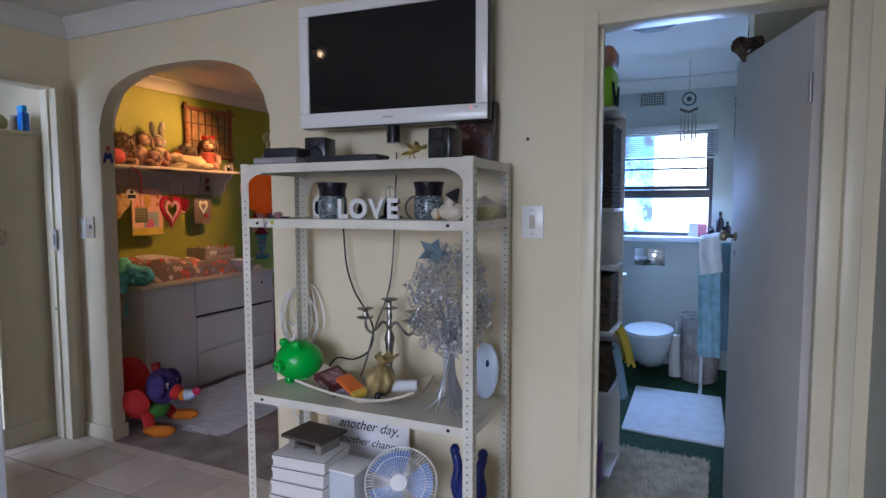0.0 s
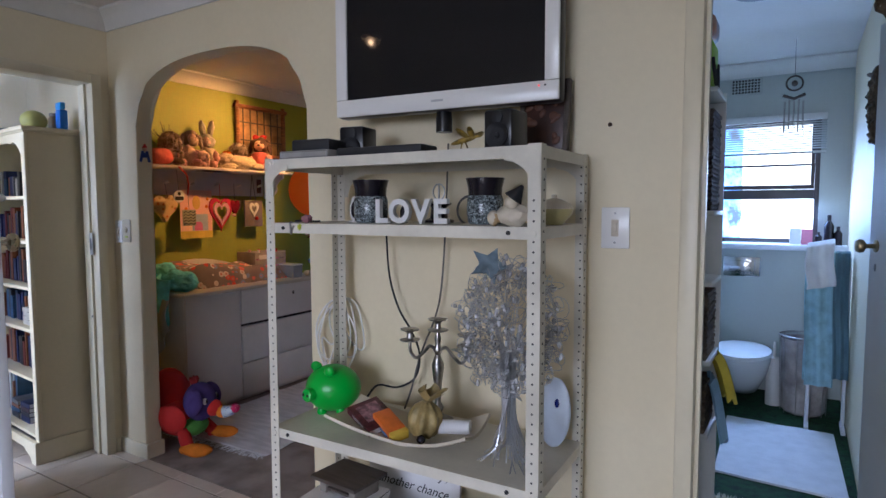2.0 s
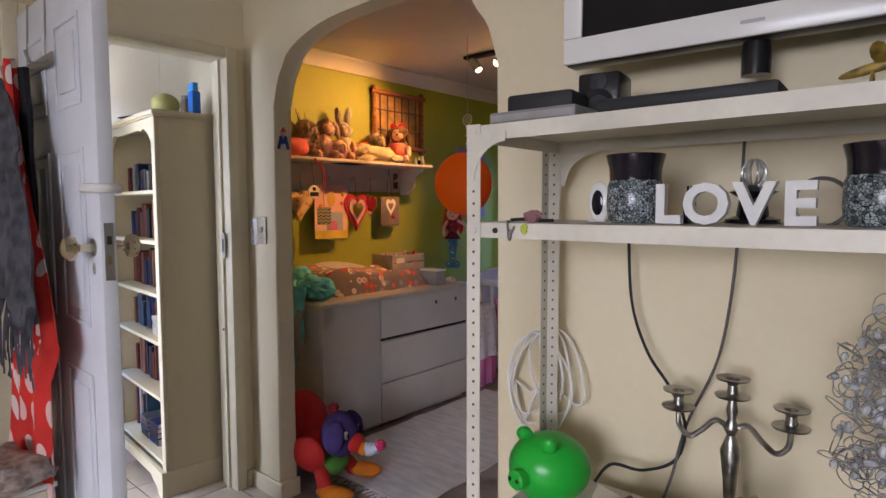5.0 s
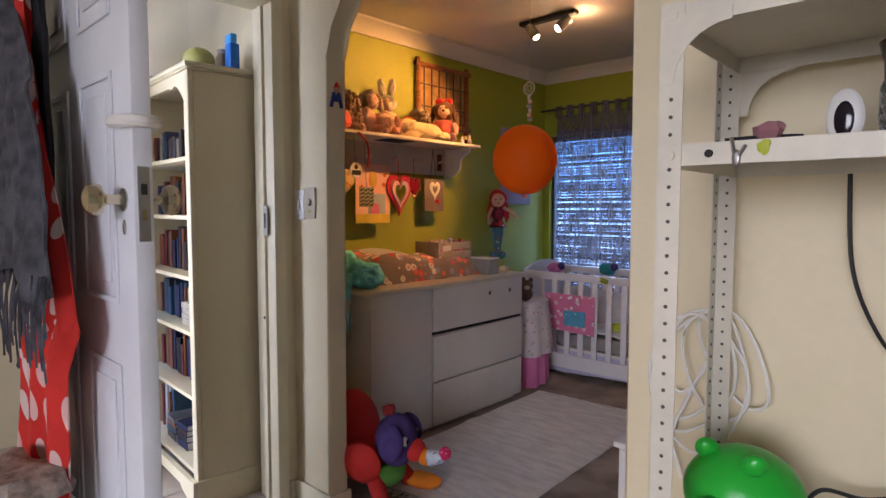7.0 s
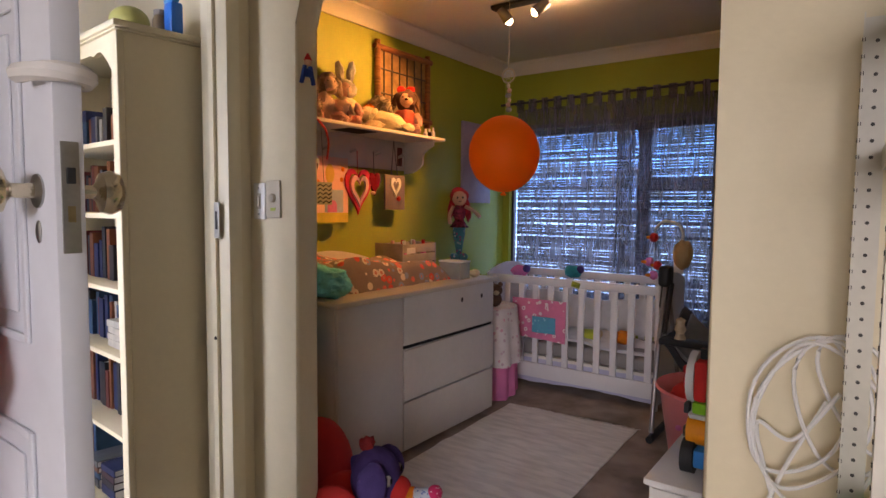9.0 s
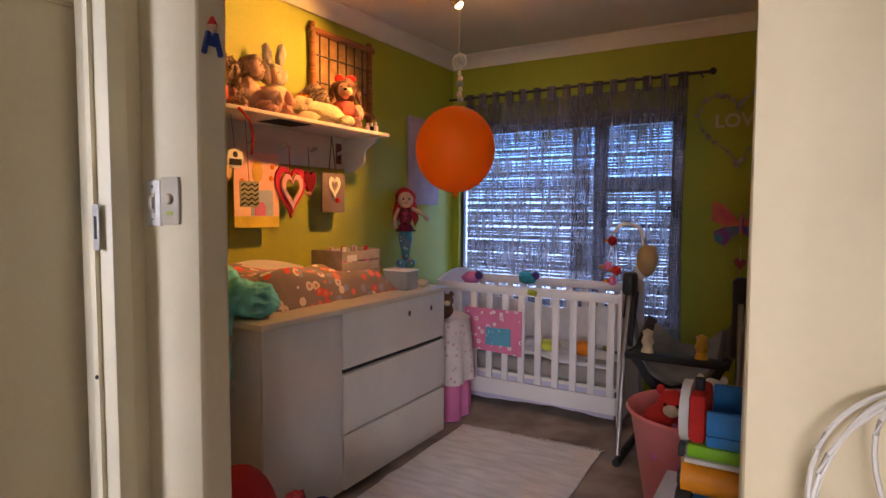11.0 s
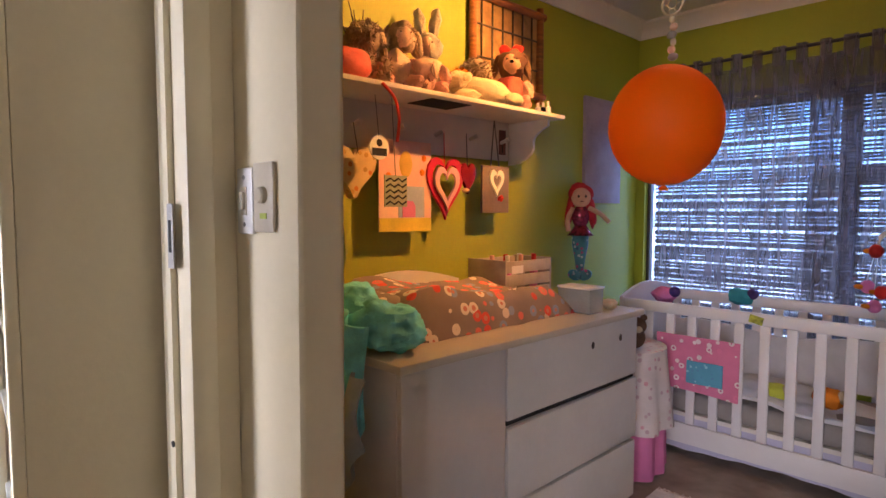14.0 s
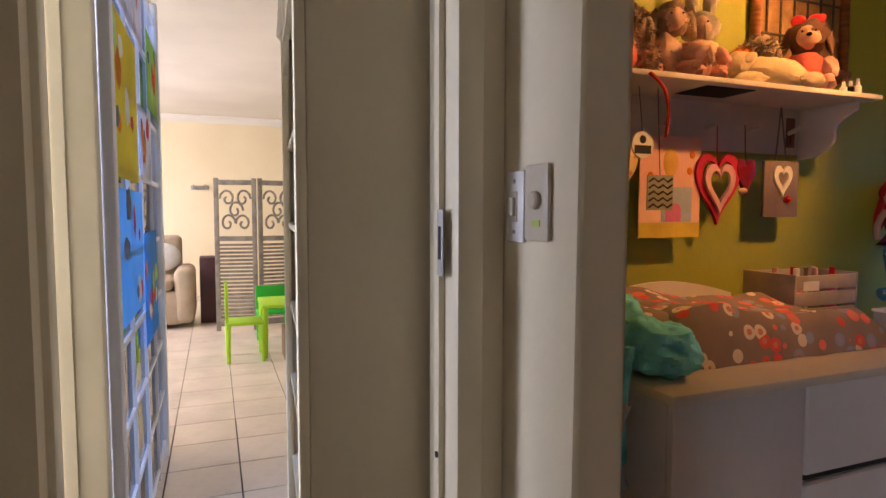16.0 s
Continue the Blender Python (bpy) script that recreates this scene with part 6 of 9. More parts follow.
card = hung("picture_card", "pink and yellow picture card hung below the shelf", "card", 3.19, 1.325)
part("sheet", box(-0.14, 0.14, -0.004, 0, -0.185, 0.185), mat("pink_and_yellow_print", (0.80, 0.42, 0.36), 0.7, var=0.1, scale=4, color2=(0.80, 0.55, 0.40), bump=0.02), card)
part("ground_strip", box(-0.14, 0.14, -0.0055, -0.0042, -0.185, -0.13), mat("yellow_print", (0.75, 0.60, 0.06), 0.7), card)
part("tower", box(-0.04, 0.10, -0.0055, -0.0042, -0.128, 0.0), mat("pale_blue_print", (0.42, 0.50, 0.66), 0.7), card)
part("arched_door", prism([(-0.02, -0.127), (0.05, -0.127), (0.05, -0.08), (0.035, -0.06), (-0.005, -0.06), (-0.02, -0.08)], 0.001, Matrix.Translation((0, -0.0066, 0))), PINK, card)
part("blonde_shape", ball((0.0, -0.004, 0.09), (0.035, 0.003, 0.055), seg=12), mat("gold_print", (0.72, 0.45, 0.08), 0.7), card)
for x, z in ((0.09, 0.06), (-0.09, 0.04), (0.10, 0.12)):
    part("flower", ball((x, -0.004, z), (0.014, 0.003, 0.014), seg=8), ORANGEP, card)


def heart_ring(w, h, k, depth, m=None):
    """A heart-shaped ring."""
    a, b = heart(w, h), [(x * k, z * k + h * 0.03) for x, z in heart(w, h)]
    bm = bmesh.new()
    m = m if m is not None else Matrix()
    V = [[bm.verts.new(m @ Vector((x, y, z))) for x, z in o] for o in (a, b) for y in (0, -depth)]
    n = len(a)
    for i in range(n):
        j = (i + 1) % n
        bm.faces.new((V[0][i], V[0][j], V[1][j], V[1][i]))
        bm.faces.new((V[2][i], V[3][i], V[3][j], V[2][j]))
        bm.faces.new((V[1][i], V[1][j], V[3][j], V[3][i]))
        bm.faces.new((V[0][i], V[2][i], V[2][j], V[0][j]))
    return bm


rh = hung("heart_decoration", "red and pink wooden heart hung below the shelf", "heart decoration", 3.41, 1.32)
part("outer_heart", heart_ring(0.22, 0.27, 0.72, 0.014), mat("red_painted_wood", (0.55, 0.02, 0.05), 0.45), rh)
part("inner_heart", heart_ring(0.15, 0.19, 0.66, 0.010, Matrix.Translation((0, -0.016, 0.0))), mat("pale_pink_wood", (0.75, 0.42, 0.45), 0.5), rh)
part("cord", tube([(0, -0.004, 0.06), (0.0, 0.0, 0.25)], 0.002, 4), REDP, rh)
rh2 = hung("wooden_heart", "dark red wooden heart ornament on a cord", "heart decoration", 3.55, 1.37)
part("heart", prism(heart(0.10, 0.14), 0.016, Matrix.Translation((0, -0.016, 0)), bevel=0.003), mat("dark_red_lacquer", (0.20, 0.012, 0.02), 0.25), rh2)
part("cord", tube([(0, -0.008, 0.04), (0.0, 0.0, 0.2)], 0.002, 4), DARKWOOD, rh2)
part("bead", ball((-0.02, -0.018, -0.055), (0.022, 0.012, 0.012), seg=10), SKINP, rh2)
ht = hung("hanging_plaque", "grey wooden plaque with a white heart, hung by cord", "plaque", 3.74, 1.335)
part("board", box(-0.095, 0.095, -0.014, 0, -0.12, 0.10, 0.003), mat("grey_mauve_board", (0.22, 0.17, 0.17), 0.7, var=0.15), ht)
part("heart", heart_ring(0.10, 0.125, 0.55, 0.008, Matrix.Translation((0, -0.0145, 0.02))), LETW, ht, "white heart")
for s in (-1, 1):
    part("cord", tube([(0.03 * s, -0.006, 0.10), (0.0, 0.0, 0.3135)], 0.003, 4), GREYWASH, ht)
part("rose", ball((0.03, -0.018, -0.05), (0.016, 0.01, 0.014), seg=10, lump=0.6), REDP, ht)
tg = hung("paper_tag", "brown printed tag stuck on the shelf back", "tag", 3.86, 1.56, XG + 0.022)
part("tag", box(-0.025, 0.025, -0.002, 0, -0.06, 0.06), mat("brown_card", (0.22, 0.09, 0.08), 0.7), tg)
part("mark", box(-0.004, 0.004, -0.0035, -0.0022, -0.05, 0.0), INK, tg)
fh = hung("fabric_heart", "flowered stuffed fabric heart hung from a peg", "heart decoration", 2.93, 1.36, XG + 0.11)
part("heart", prism(heart(0.21, 0.20), 0.05, Matrix.Translation((0, 0.02, 0.01)), bevel=0.006), dots("cream_cloth_with_flowers", (0.70, 0.50, 0.22), [(0.6, 0.2, 0.04), (0.5, 0.3, 0.08)], 30, 0.3), fh)
part("cord", tube([(0, 0, 0.08), (0.0, 0.03, 0.2)], 0.002, 4), DARKWOOD, fh)
for y, z, nm in ((2.98, 1.46, "round_tag"), (3.06, 1.30, "zigzag_tag")):
    tt = hung(nm, "small black and white wooden tag hung on string", "tag", y, z, XG + 0.17)
    if nm == "round_tag":
        part("disc", rod((0, 0, 0), (0, -0.006, 0), 0.045, seg=22), PAPER, tt)
        part("lower_half", box(-0.034, 0.034, -0.0075, -0.0062, -0.030, -0.002), INK, tt)
        part("motif", ball((0, -0.006, 0.018), (0.014, 0.002, 0.014), seg=8), INK, tt)
    else:
        part("card", box(-0.055, 0.055, -0.005, 0, -0.06, 0.06), mat("grey_green_card", (0.34, 0.36, 0.26), 0.7), tt)
        for k in range(5):
            part("zigzag", tube([(-0.05 + 0.02 * q, -0.0062, -0.045 + 0.022 * k + (0.006 if q % 2 else -0.006)) for q in range(6)], 0.0032, 4), INK, tt)
    part("string", tube([(0, -0.002, 0.045), (0.0, 0.02, 0.2 if nm == "round_tag" else 0.36)], 0.0015, 4), DARKWOOD, tt)
ribbon = solid("red_ribbon", tube(spline([(0, 0, 0), (0.02, 0.02, -0.03), (0.015, 0.05, -0.06), (0.02, 0.06, -0.12), (0.02, 0.05, -0.2)]), 0.006, 5), REDP, "red ribbon hanging from the shelf edge", "ribbon", pose(SHX + 0.002, 2.90, SHZ - 0.01))
canvas = thing("canvas_picture", "pale mauve canvas picture on the green wall", "picture", pose(XG + 0.002, 4.80, 1.27, 0, 0, 90))
part("canvas", box(-0.20, 0.20, -0.022, 0, 0, 0.62, 0.003), mat("pale_mauve_print", (0.36, 0.30, 0.36), 0.8, var=0.15, scale=5), canvas)

# doll on the dresser end
doll = solid("mermaid_doll", ball((0, 0, 0.47), (0.05, 0.055, 0.058)), SKINP, "cloth mermaid doll with red hair and sequined tail", "doll", pose(-3.45, 4.49, 0.83, 0, 0, -48))
bm = bmesh.new()
bm.from_mesh(doll.data)
n0 = len(bm.faces)
mats = [SKINP, HAIRRED, mat("pink_sequins", (0.45, 0.05, 0.10), 0.25, 0.5, var=0.4, scale=60), dots("blue_scales", (0.08, 0.26, 0.30), [(0.5, 0.55, 0.55), (0.05, 0.12, 0.2), (0.5, 0.08, 0.2)], 40, 0.34)]
mats.append(BLACKP)
for mm in mats[1:]:
    doll.data.materials.append(mm)


def lay(fn, idx):
    before = set(bm.faces)
    fn()
    for f in bm.faces:
        if f not in before:
            f.material_index = idx
            f.smooth = True


for f in bm.faces:
    f.smooth = True
lay(lambda: ball((-0.022, 0, 0.492), (0.052, 0.068, 0.062), bm=bm, lump=0.2), 1)
lay(lambda: [ball((-0.02, 0.06 * s, 0.40), (0.03, 0.024, 0.10), bm=bm, lump=0.3, rot=(10 * s, 0, 0)) for s in (-1, 1)], 1)
lay(lambda: ball((0, 0, 0.36), (0.034, 0.048, 0.07), bm=bm), 2)
lay(lambda: lathe([(0.045, 0.285), (0.075, 0.255), (0.06, 0.27), (0.035, 0.31)], 18, bm=bm), 2)
lay(lambda: lathe([(0.02, 0.05), (0.03, 0.12), (0.045, 0.20), (0.048, 0.28)], 16, bm=bm), 3)
lay(lambda: [ball((0.01, 0.03 * s, 0.03), (0.012, 0.04, 0.03), bm=bm, rot=(25 * s, 0, 0), seg=12) for s in (-1, 1)], 3)
lay(lambda: tube(spline([(0, 0.045, 0.41), (0.03, 0.10, 0.38), (0.05, 0.15, 0.33)]), 0.014, 8, bm=bm), 0)
lay(lambda: tube(spline([(0, -0.045, 0.41), (0.02, -0.075, 0.34), (0.03, -0.07, 0.28)]), 0.014, 8, bm=bm), 0)
lay(lambda: [ball((0.047, 0.02 * s, 0.475), (0.004, 0.006, 0.008), bm=bm, seg=8) for s in (-1, 1)], 4)
lay(lambda: ball((0.048, 0, 0.447), (0.004, 0.011, 0.003), bm=bm, seg=8), 2)
bm.to_mesh(doll.data)
bm.free()

# side table with cloths
st_ = thing("side_table", "small round table dressed with a cloth", "table", pose(-3.00, 4.15, 0))
part("top", lathe([(0.0, 0.565), (0.20, 0.565), (0.20, 0.585), (0.0, 0.585)], 28), WHITE, st_)
part("leg", lathe([(0.10, 0), (0.10, 0.02), (0.03, 0.04), (0.03, 0.564)], 18), WHITE, st_)


def drape(z0, z1, r0, r1, folds, amp, name, mt, label):
    bm = bmesh.new()
    rows = []
    for j in range(13):
        v = j / 12
        rows.append([bm.verts.new(((r0 + (r1 - r0) * v + amp * v * math.sin(folds * a + 1.5 * math.sin(a * 2))) * math.cos(a), (r0 + (r1 - r0) * v + amp * v * math.sin(folds * a)) * math.sin(a), z1 + (z0 - z1) * v + 0.012 * v * math.sin(3 * a))) for a in [k * math.tau / 72 for k in range(72)]])
    for a, b in zip(rows, rows[1:]):
        for k in range(72):
            bm.faces.new((a[k], a[(k + 1) % 72], b[(k + 1) % 72], b[k]))
    bm.faces.new(rows[0])
    return solid(name, bm, mt, label, "tablecloth", pose(-3.00, 4.15, 0))


drape(0.02, 0.588, 0.205, 0.215, 11, 0.014, "pink_tablecloth", PINK, "long pink tablecloth on the side table")
drape(0.24, 0.594, 0.212, 0.245, 9, 0.018, "spotted_tablecloth", POLKA, "white tablecloth with small pink spots over the pink one")
bear = thing("teddy", "small brown teddy bear on the side table", "soft toy", pose(-2.90, 4.10, 0.596))
part("body", ball((0, 0, 0.05), (0.05, 0.05, 0.05)), BROWNP, bear)
part("head", ball((0.02, -0.02, 0.11), (0.045, 0.045, 0.04)), BROWNP, bear)
part("muzzle", ball((0.045, -0.05, 0.10), (0.02, 0.02, 0.016), seg=10), LIGHTP, bear)
for s in (-1, 1):
    part("ear", ball((0.02 + 0.03 * s, -0.01, 0.15), (0.016, 0.01, 0.016), seg=10), BROWNP, bear)

# crib
crib = thing("crib", "white wooden baby crib with slatted sides", "crib")
CX0, CX1, CY0, CY1 = -3.18, -1.965, 4.46, 5.04
CRW = mat("white_crib_paint", (0.74, 0.73, 0.75), 0.4, var=0.03)


def crib_side(y, top):
    part("top_rail", box(CX0 + 0.02, CX1 - 0.02, y, y + 0.022, top - 0.055, top, 0.004), CRW, crib)
    part("bottom_rail", box(CX0 + 0.02, CX1 - 0.02, y, y + 0.022, 0.07, 0.17, 0.004), CRW, crib)
    n = 11
    for k in range(n):
        x = CX0 + 0.06 + (CX1 - CX0 - 0.12) * k / (n - 1)
        part("slat", box(x - 0.021, x + 0.021, y + 0.003, y + 0.019, 0.171, top - 0.0555, 0.003), CRW, crib)


crib_side(CY0, 0.765)
crib_side(CY1 - 0.022, 0.765)
for x in (CX0, CX1 - 0.02):
    hd = [(0, 0.03), (CY1 - CY0, 0.03), (CY1 - CY0, 0.77)] + [((CY1 - CY0) * (1 - k / 10), 0.77 + 0.06 * math.sin(math.pi * k / 10)) for k in range(1, 10)] + [(0, 0.77)]
    part("end_panel", prism(hd, 0.02, Matrix.Translation((x + 0.02, CY0, 0)) @ pose(0, 0, 0, 0, 0, 90), bevel=0.003), CRW, crib, smooth=False)
for x in (CX0 + 0.01, CX1 - 0.012):
    for y in (CY0 + 0.03, CY1 - 0.03):
        part("foot", rod((x, y, 0), (x, y, 0.0295), 0.015), CRW, crib)
part("base_board", box(CX0 + 0.02, CX1 - 0.022, CY0 + 0.023, CY1 - 0.023, 0.20, 0.22), WHITE, crib)
solid("mattress", box(CX0 + 0.03, CX1 - 0.03, CY0 + 0.03, CY1 - 0.03, 0.221, 0.32, 0.03, seg=3), mat("grey_sheet", (0.30, 0.28, 0.27), 0.9, var=0.1), "crib mattress in a grey and white sheet", "mattress")
solid("crib_blanket", sheet(lambda u, v: (CX0 + 0.35 + 0.78 * u, CY0 + 0.05 + 0.42 * v, 0.325 + 0.02 + 0.03 * noise.noise(Vector((u * 4, v * 4, 2))) + 0.02 * math.sin(u * 5)), 24, 16, 0.02), CLOUD, "white blanket crumpled on the crib mattress", "blanket")
solid("crib_bumper", sheet(lambda u, v: (CX0 + 0.04 + (CX1 - CX0 - 0.08) * u, CY1 - 0.06 + 0.01 * math.sin(u * 20), 0.33 + 0.26 * v + 0.02 * math.sin(u * 9)), 30, 8, 0.02), CLOUD, "padded white bumper along the crib side", "crib bumper")
solid("crib_valance", sheet(lambda u, v: (CX0 + 0.06 + (CX1 - CX0 - 0.1) * u, CY0 + 0.035 + 0.006 * math.sin(u * 40), 0.20 - (0.16 + 0.01 * math.sin(u * 7)) * v), 60, 6, 0.004), mat("pale_lilac_cotton", (0.52, 0.52, 0.68), 0.9, var=0.05), "pale lilac valance hanging below the crib", "valance")
bl = thing("pocket_blanket", "pink spotted blanket with a blue pocket hung on the crib", "blanket", pose(0, 0, 0))
part("cloth", sheet(lambda u, v: (-2.96 + 0.40 * u, CY0 - 0.008 - 0.006 * math.sin(u * 8) * v, 0.615 - (0.26 + 0.02 * u) * v), 14, 10, 0.006), PINKDOT, bl)
part("pocket", sheet(lambda u, v: (-2.80 + 0.17 * u, CY0 - 0.020 - 0.004 * math.sin(u * 6), 0.50 - 0.11 * v), 8, 6, 0.004), BLUEPATCH, bl, "blue spotted pocket")
for c, y, z, mt in ((-2.25, CY0 + 0.20, 0.36, ORANGEP), (-2.45, CY0 + 0.14, 0.36, mat("lime_yellow_plush", (0.55, 0.60, 0.06), 0.9, bump=0.2)), (-3.05, CY0 + 0.25, 0.78 - 0.05, PINK), (-2.75, CY0 + 0.53, 0.72, mat("blue_green_plush", (0.03, 0.30, 0.36), 0.9, bump=0.2))):
    t = thing("crib_toy", "small bright plush toy in the crib", "soft toy", pose(c, y, 0.345 if z < 0.5 else z))
    part("body", ball((0, 0, 0.04), (0.07, 0.045, 0.045), lump=0.3, seed=int(-c * 10)), mt, t)
    part("head", ball((0.06, -0.01, 0.06), (0.03, 0.03, 0.03), seg=12), LIGHTP if z < 0.5 else PURPLE, t)
tag2 = solid("crib_sticker", box(-0.03, 0.03, -0.002, 0, -0.018, 0.018), mat("yellow_green_print", (0.45, 0.50, 0.06), 0.6, var=0.4, scale=60), "small yellow-green label on the crib rail", "label", pose(-2.50, CY0 - 0.0005, 0.735, 0, 12, 0))

# mobile on the crib end
mob = thing("crib_mobile", "crib mobile arm with red and pink plush birds", "mobile", pose(CX1 - 0.02, 4.95, 0.80))
part("clamp", box(-0.03, 0.03, -0.03, 0.03, 0, 0.09, 0.01), TVWHITE, mob)
part("arm", tube(spline([(0, 0, 0.08), (0.02, 0, 0.22), (0.0, 0, 0.32), (-0.10, 0, 0.35), (-0.16, 0, 0.30)]), 0.011, 8), TVWHITE, mob)
for k, (x, z, mt) in enumerate(((-0.17, 0.24, REDP), (-0.20, 0.07, PINK), (-0.14, 0.05, REDP), (-0.17, -0.02, PINK))):
    b = part("hanging_bird", ball((x, 0.02 * (k % 2), z), (0.03, 0.028, 0.032)), mt, mob)
    part("wing", ball((x - 0.03, 0.0, z), (0.022, 0.012, 0.012), seg=10), ORANGEP, b)
    part("string", tube([(x, 0, z + 0.03), (-0.16, 0, 0.30)], 0.002, 4), PAPER, b)
solid("plush_monkey", ball((0, 0, 0.08), (0.055, 0.05, 0.08), lump=0.2), mat("tan_plush", (0.42, 0.28, 0.13), 0.95, bump=0.3), "tan plush monkey perched on the swing hub", "soft toy", pose(-1.80, 4.30, 0.90))

# window with blind and curtain
win = tagged(new("window_1"), "wide brown-framed nursery window behind a slatted blind", "window", kind="structure")
MX0, MX1, TZ0, TZ1 = -2.39, -2.30, 1.37, 1.46
for nm, b_ in (("frame", (WX0, WX0 + 0.022, WZ0, WZ1)), ("frame", (WX1 - 0.05, WX1, WZ0, WZ1)), ("frame", (WX0 + 0.022, WX1 - 0.05, WZ0, WZ0 + 0.05)), ("frame", (WX0 + 0.022, WX1 - 0.05, WZ1 - 0.05, WZ1)), ("mullion", (MX0, MX1, WZ0 + 0.05, WZ1 - 0.05)), ("transom", (MX1, WX1 - 0.05, TZ0, TZ1))):
    part(nm, box(b_[0], b_[1], YF + 0.04, YF + 0.09, b_[2], b_[3], 0.004), ALU, win)
for b_ in ((WX0 + 0.022, MX0, WZ0 + 0.05, WZ1 - 0.05), (MX1, WX1 - 0.05, WZ0 + 0.05, TZ0), (MX1, WX1 - 0.05, TZ1, WZ1 - 0.05)):
    p_ = part("pane", box(b_[0], b_[1], YF + 0.06, YF + 0.066, b_[2], b_[3]), CLEAR, win)
    p_.visible_shadow = False
blind = thing("window_blind", "grey slatted blind lowered behind the sheer curtain", "blind", pose(0, YF - 0.02, 0))
part("head_rail", box(WX0 + 0.082, WX1 + 0.03, -0.02, 0.015, 1.87, 1.905, 0.004), REED, blind)
z = 0.50
rng = random.Random(21)
while z < 1.86:
    j = rng.uniform(-3.5, 3.5)
    part("slat", box(WX0 + 0.085, WX1 + 0.03, -0.0105, 0.0105, -0.0008, 0.0008, m=Matrix.Translation((0, 0, z)) @ pose(0, 0, 0, 42 + j, rng.uniform(-0.12, 0.12), 0)), REED, blind, smooth=False)
    z += 0.0200
for x in (-3.15, -2.75, -2.35, -1.95):
    part("ladder_cord", tube([(x, 0, 0.5), (x, 0, 1.87)], 0.004, 4), REED, blind)
rodc = thing("curtain_rod", "thin black curtain rod with a round end", "curtain rod")
part("rod", rod((-3.48, 5.13, 2.075), (-1.63, 5.13, 2.085), 0.010), MATTBLACK, rodc)
part("finial", ball((-1.62, 5.13, 2.085), 0.022, seg=12), MATTBLACK, rodc)
for x in (-3.38, -1.69):
    part("bracket", rod((x, 5.13, 2.08), (x, YF - 0.001, 2.08), 0.006), MATTBLACK, rodc)
cur = thing("curtain", "grey sheer tab-top curtain drawn across the window", "curtain")


def cloth_fold(u):
    return 0.020 * math.sin(u * 75) + 0.014 * math.sin(u * 31 + 1) + 0.008 * math.sin(u * 143)


for u0, u1, ph in ((-3.325, -2.36, 0.0), (-2.50, -1.755, 0.4)):
    part("panel", sheet(lambda u, v: (u0 + (u1 - u0) * u + 0.01 * math.sin(v * 4 + u * 9), 5.13 + cloth_fold(u + ph) * (0.5 + 0.6 * v) - (0.012 if ph else 0), 2.02 - 1.62 * v), 110, 10, 0.0015), SHEER, cur)
for k in range(15):
    x = -3.30 + 0.108 * k
    w = 0.026 + 0.004 * math.sin(k * 2.3)
    tb_ = box(x - w, x + w, 5.114, 5.116, 2.0, 2.096)
    box(x - w, x + w, 5.144, 5.146, 2.0, 2.096, bm=tb_)
    box(x - w, x + w, 5.114, 5.146, 2.0965, 2.0985, bm=tb_)
    part("tab", tb_, SHEER, cur, smooth=False)
backdrop_m = glow("outdoor_brightness", (0.55, 0.72, 1.0), 1.0)
nt = backdrop_m.node_tree
em = nt.nodes["Emission"]
tc = nt.nodes.new("ShaderNodeTexCoord")
nz = nt.nodes.new("ShaderNodeTexNoise")
nz.inputs["Scale"].default_value, nz.inputs["Detail"].default_value, nz.inputs["Roughness"].default_value = 5.0, 10, 0.72
nt.links.new(tc.outputs["Object"], nz.inputs["Vector"])
rp = nt.nodes.new("ShaderNodeValToRGB")
rp.color_ramp.elements[0].position, rp.color_ramp.elements[0].color = 0.42, (0, 0, 0, 1)
rp.color_ramp.elements[1].position, rp.color_ramp.elements[1].color = 0.54, (1, 1, 1, 1)
nt.links.new(nz.outputs[0], rp.inputs[0])
sx = nt.nodes.new("ShaderNodeSeparateXYZ")
nt.links.new(tc.outputs["Object"], sx.inputs[0])
hr = nt.nodes.new("ShaderNodeValToRGB")
mrz = nt.nodes.new("ShaderNodeMapRange")
mrz.inputs[1].default_value, mrz.inputs[2].default_value = -0.4, 4.5
nt.links.new(sx.outputs[2], mrz.inputs[0])
nt.links.new(mrz.outputs[0], hr.inputs[0])
hr.color_ramp.elements[0].position, hr.color_ramp.elements[0].color = 0.20, (0.40, 0.60, 0.98, 1)
hr.color_ramp.elements[1].position, hr.color_ramp.elements[1].color = 0.45, (0.16, 0.42, 1.0, 1)
leafmix = nt.nodes.new("ShaderNodeMix")
leafmix.data_type = "RGBA"
leafmix.inputs[6].default_value = (0.07, 0.10, 0.13, 1)
nt.links.new(rp.outputs[0], leafmix.inputs[0])
nt.links.new(hr.outputs[0], leafmix.inputs[7])
nt.links.new(leafmix.outputs[2], em.inputs[0])
em.inputs[1].default_value = 7.6
tagged(link_part("backdrop_garden", box(-7, 0, YF + 2.4, YF + 2.42, -0.4, 4.5), backdrop_m), "bright garden foliage and sky outside", kind="structure")
tagged(link_part("backdrop_sky", box(0.05, 2.5, YF + 1.6, YF + 1.62, -0.4, 4.0), glow("white_sky", (0.86, 0.94, 1.0), 5.0)), "white overcast sky outside", kind="structure")

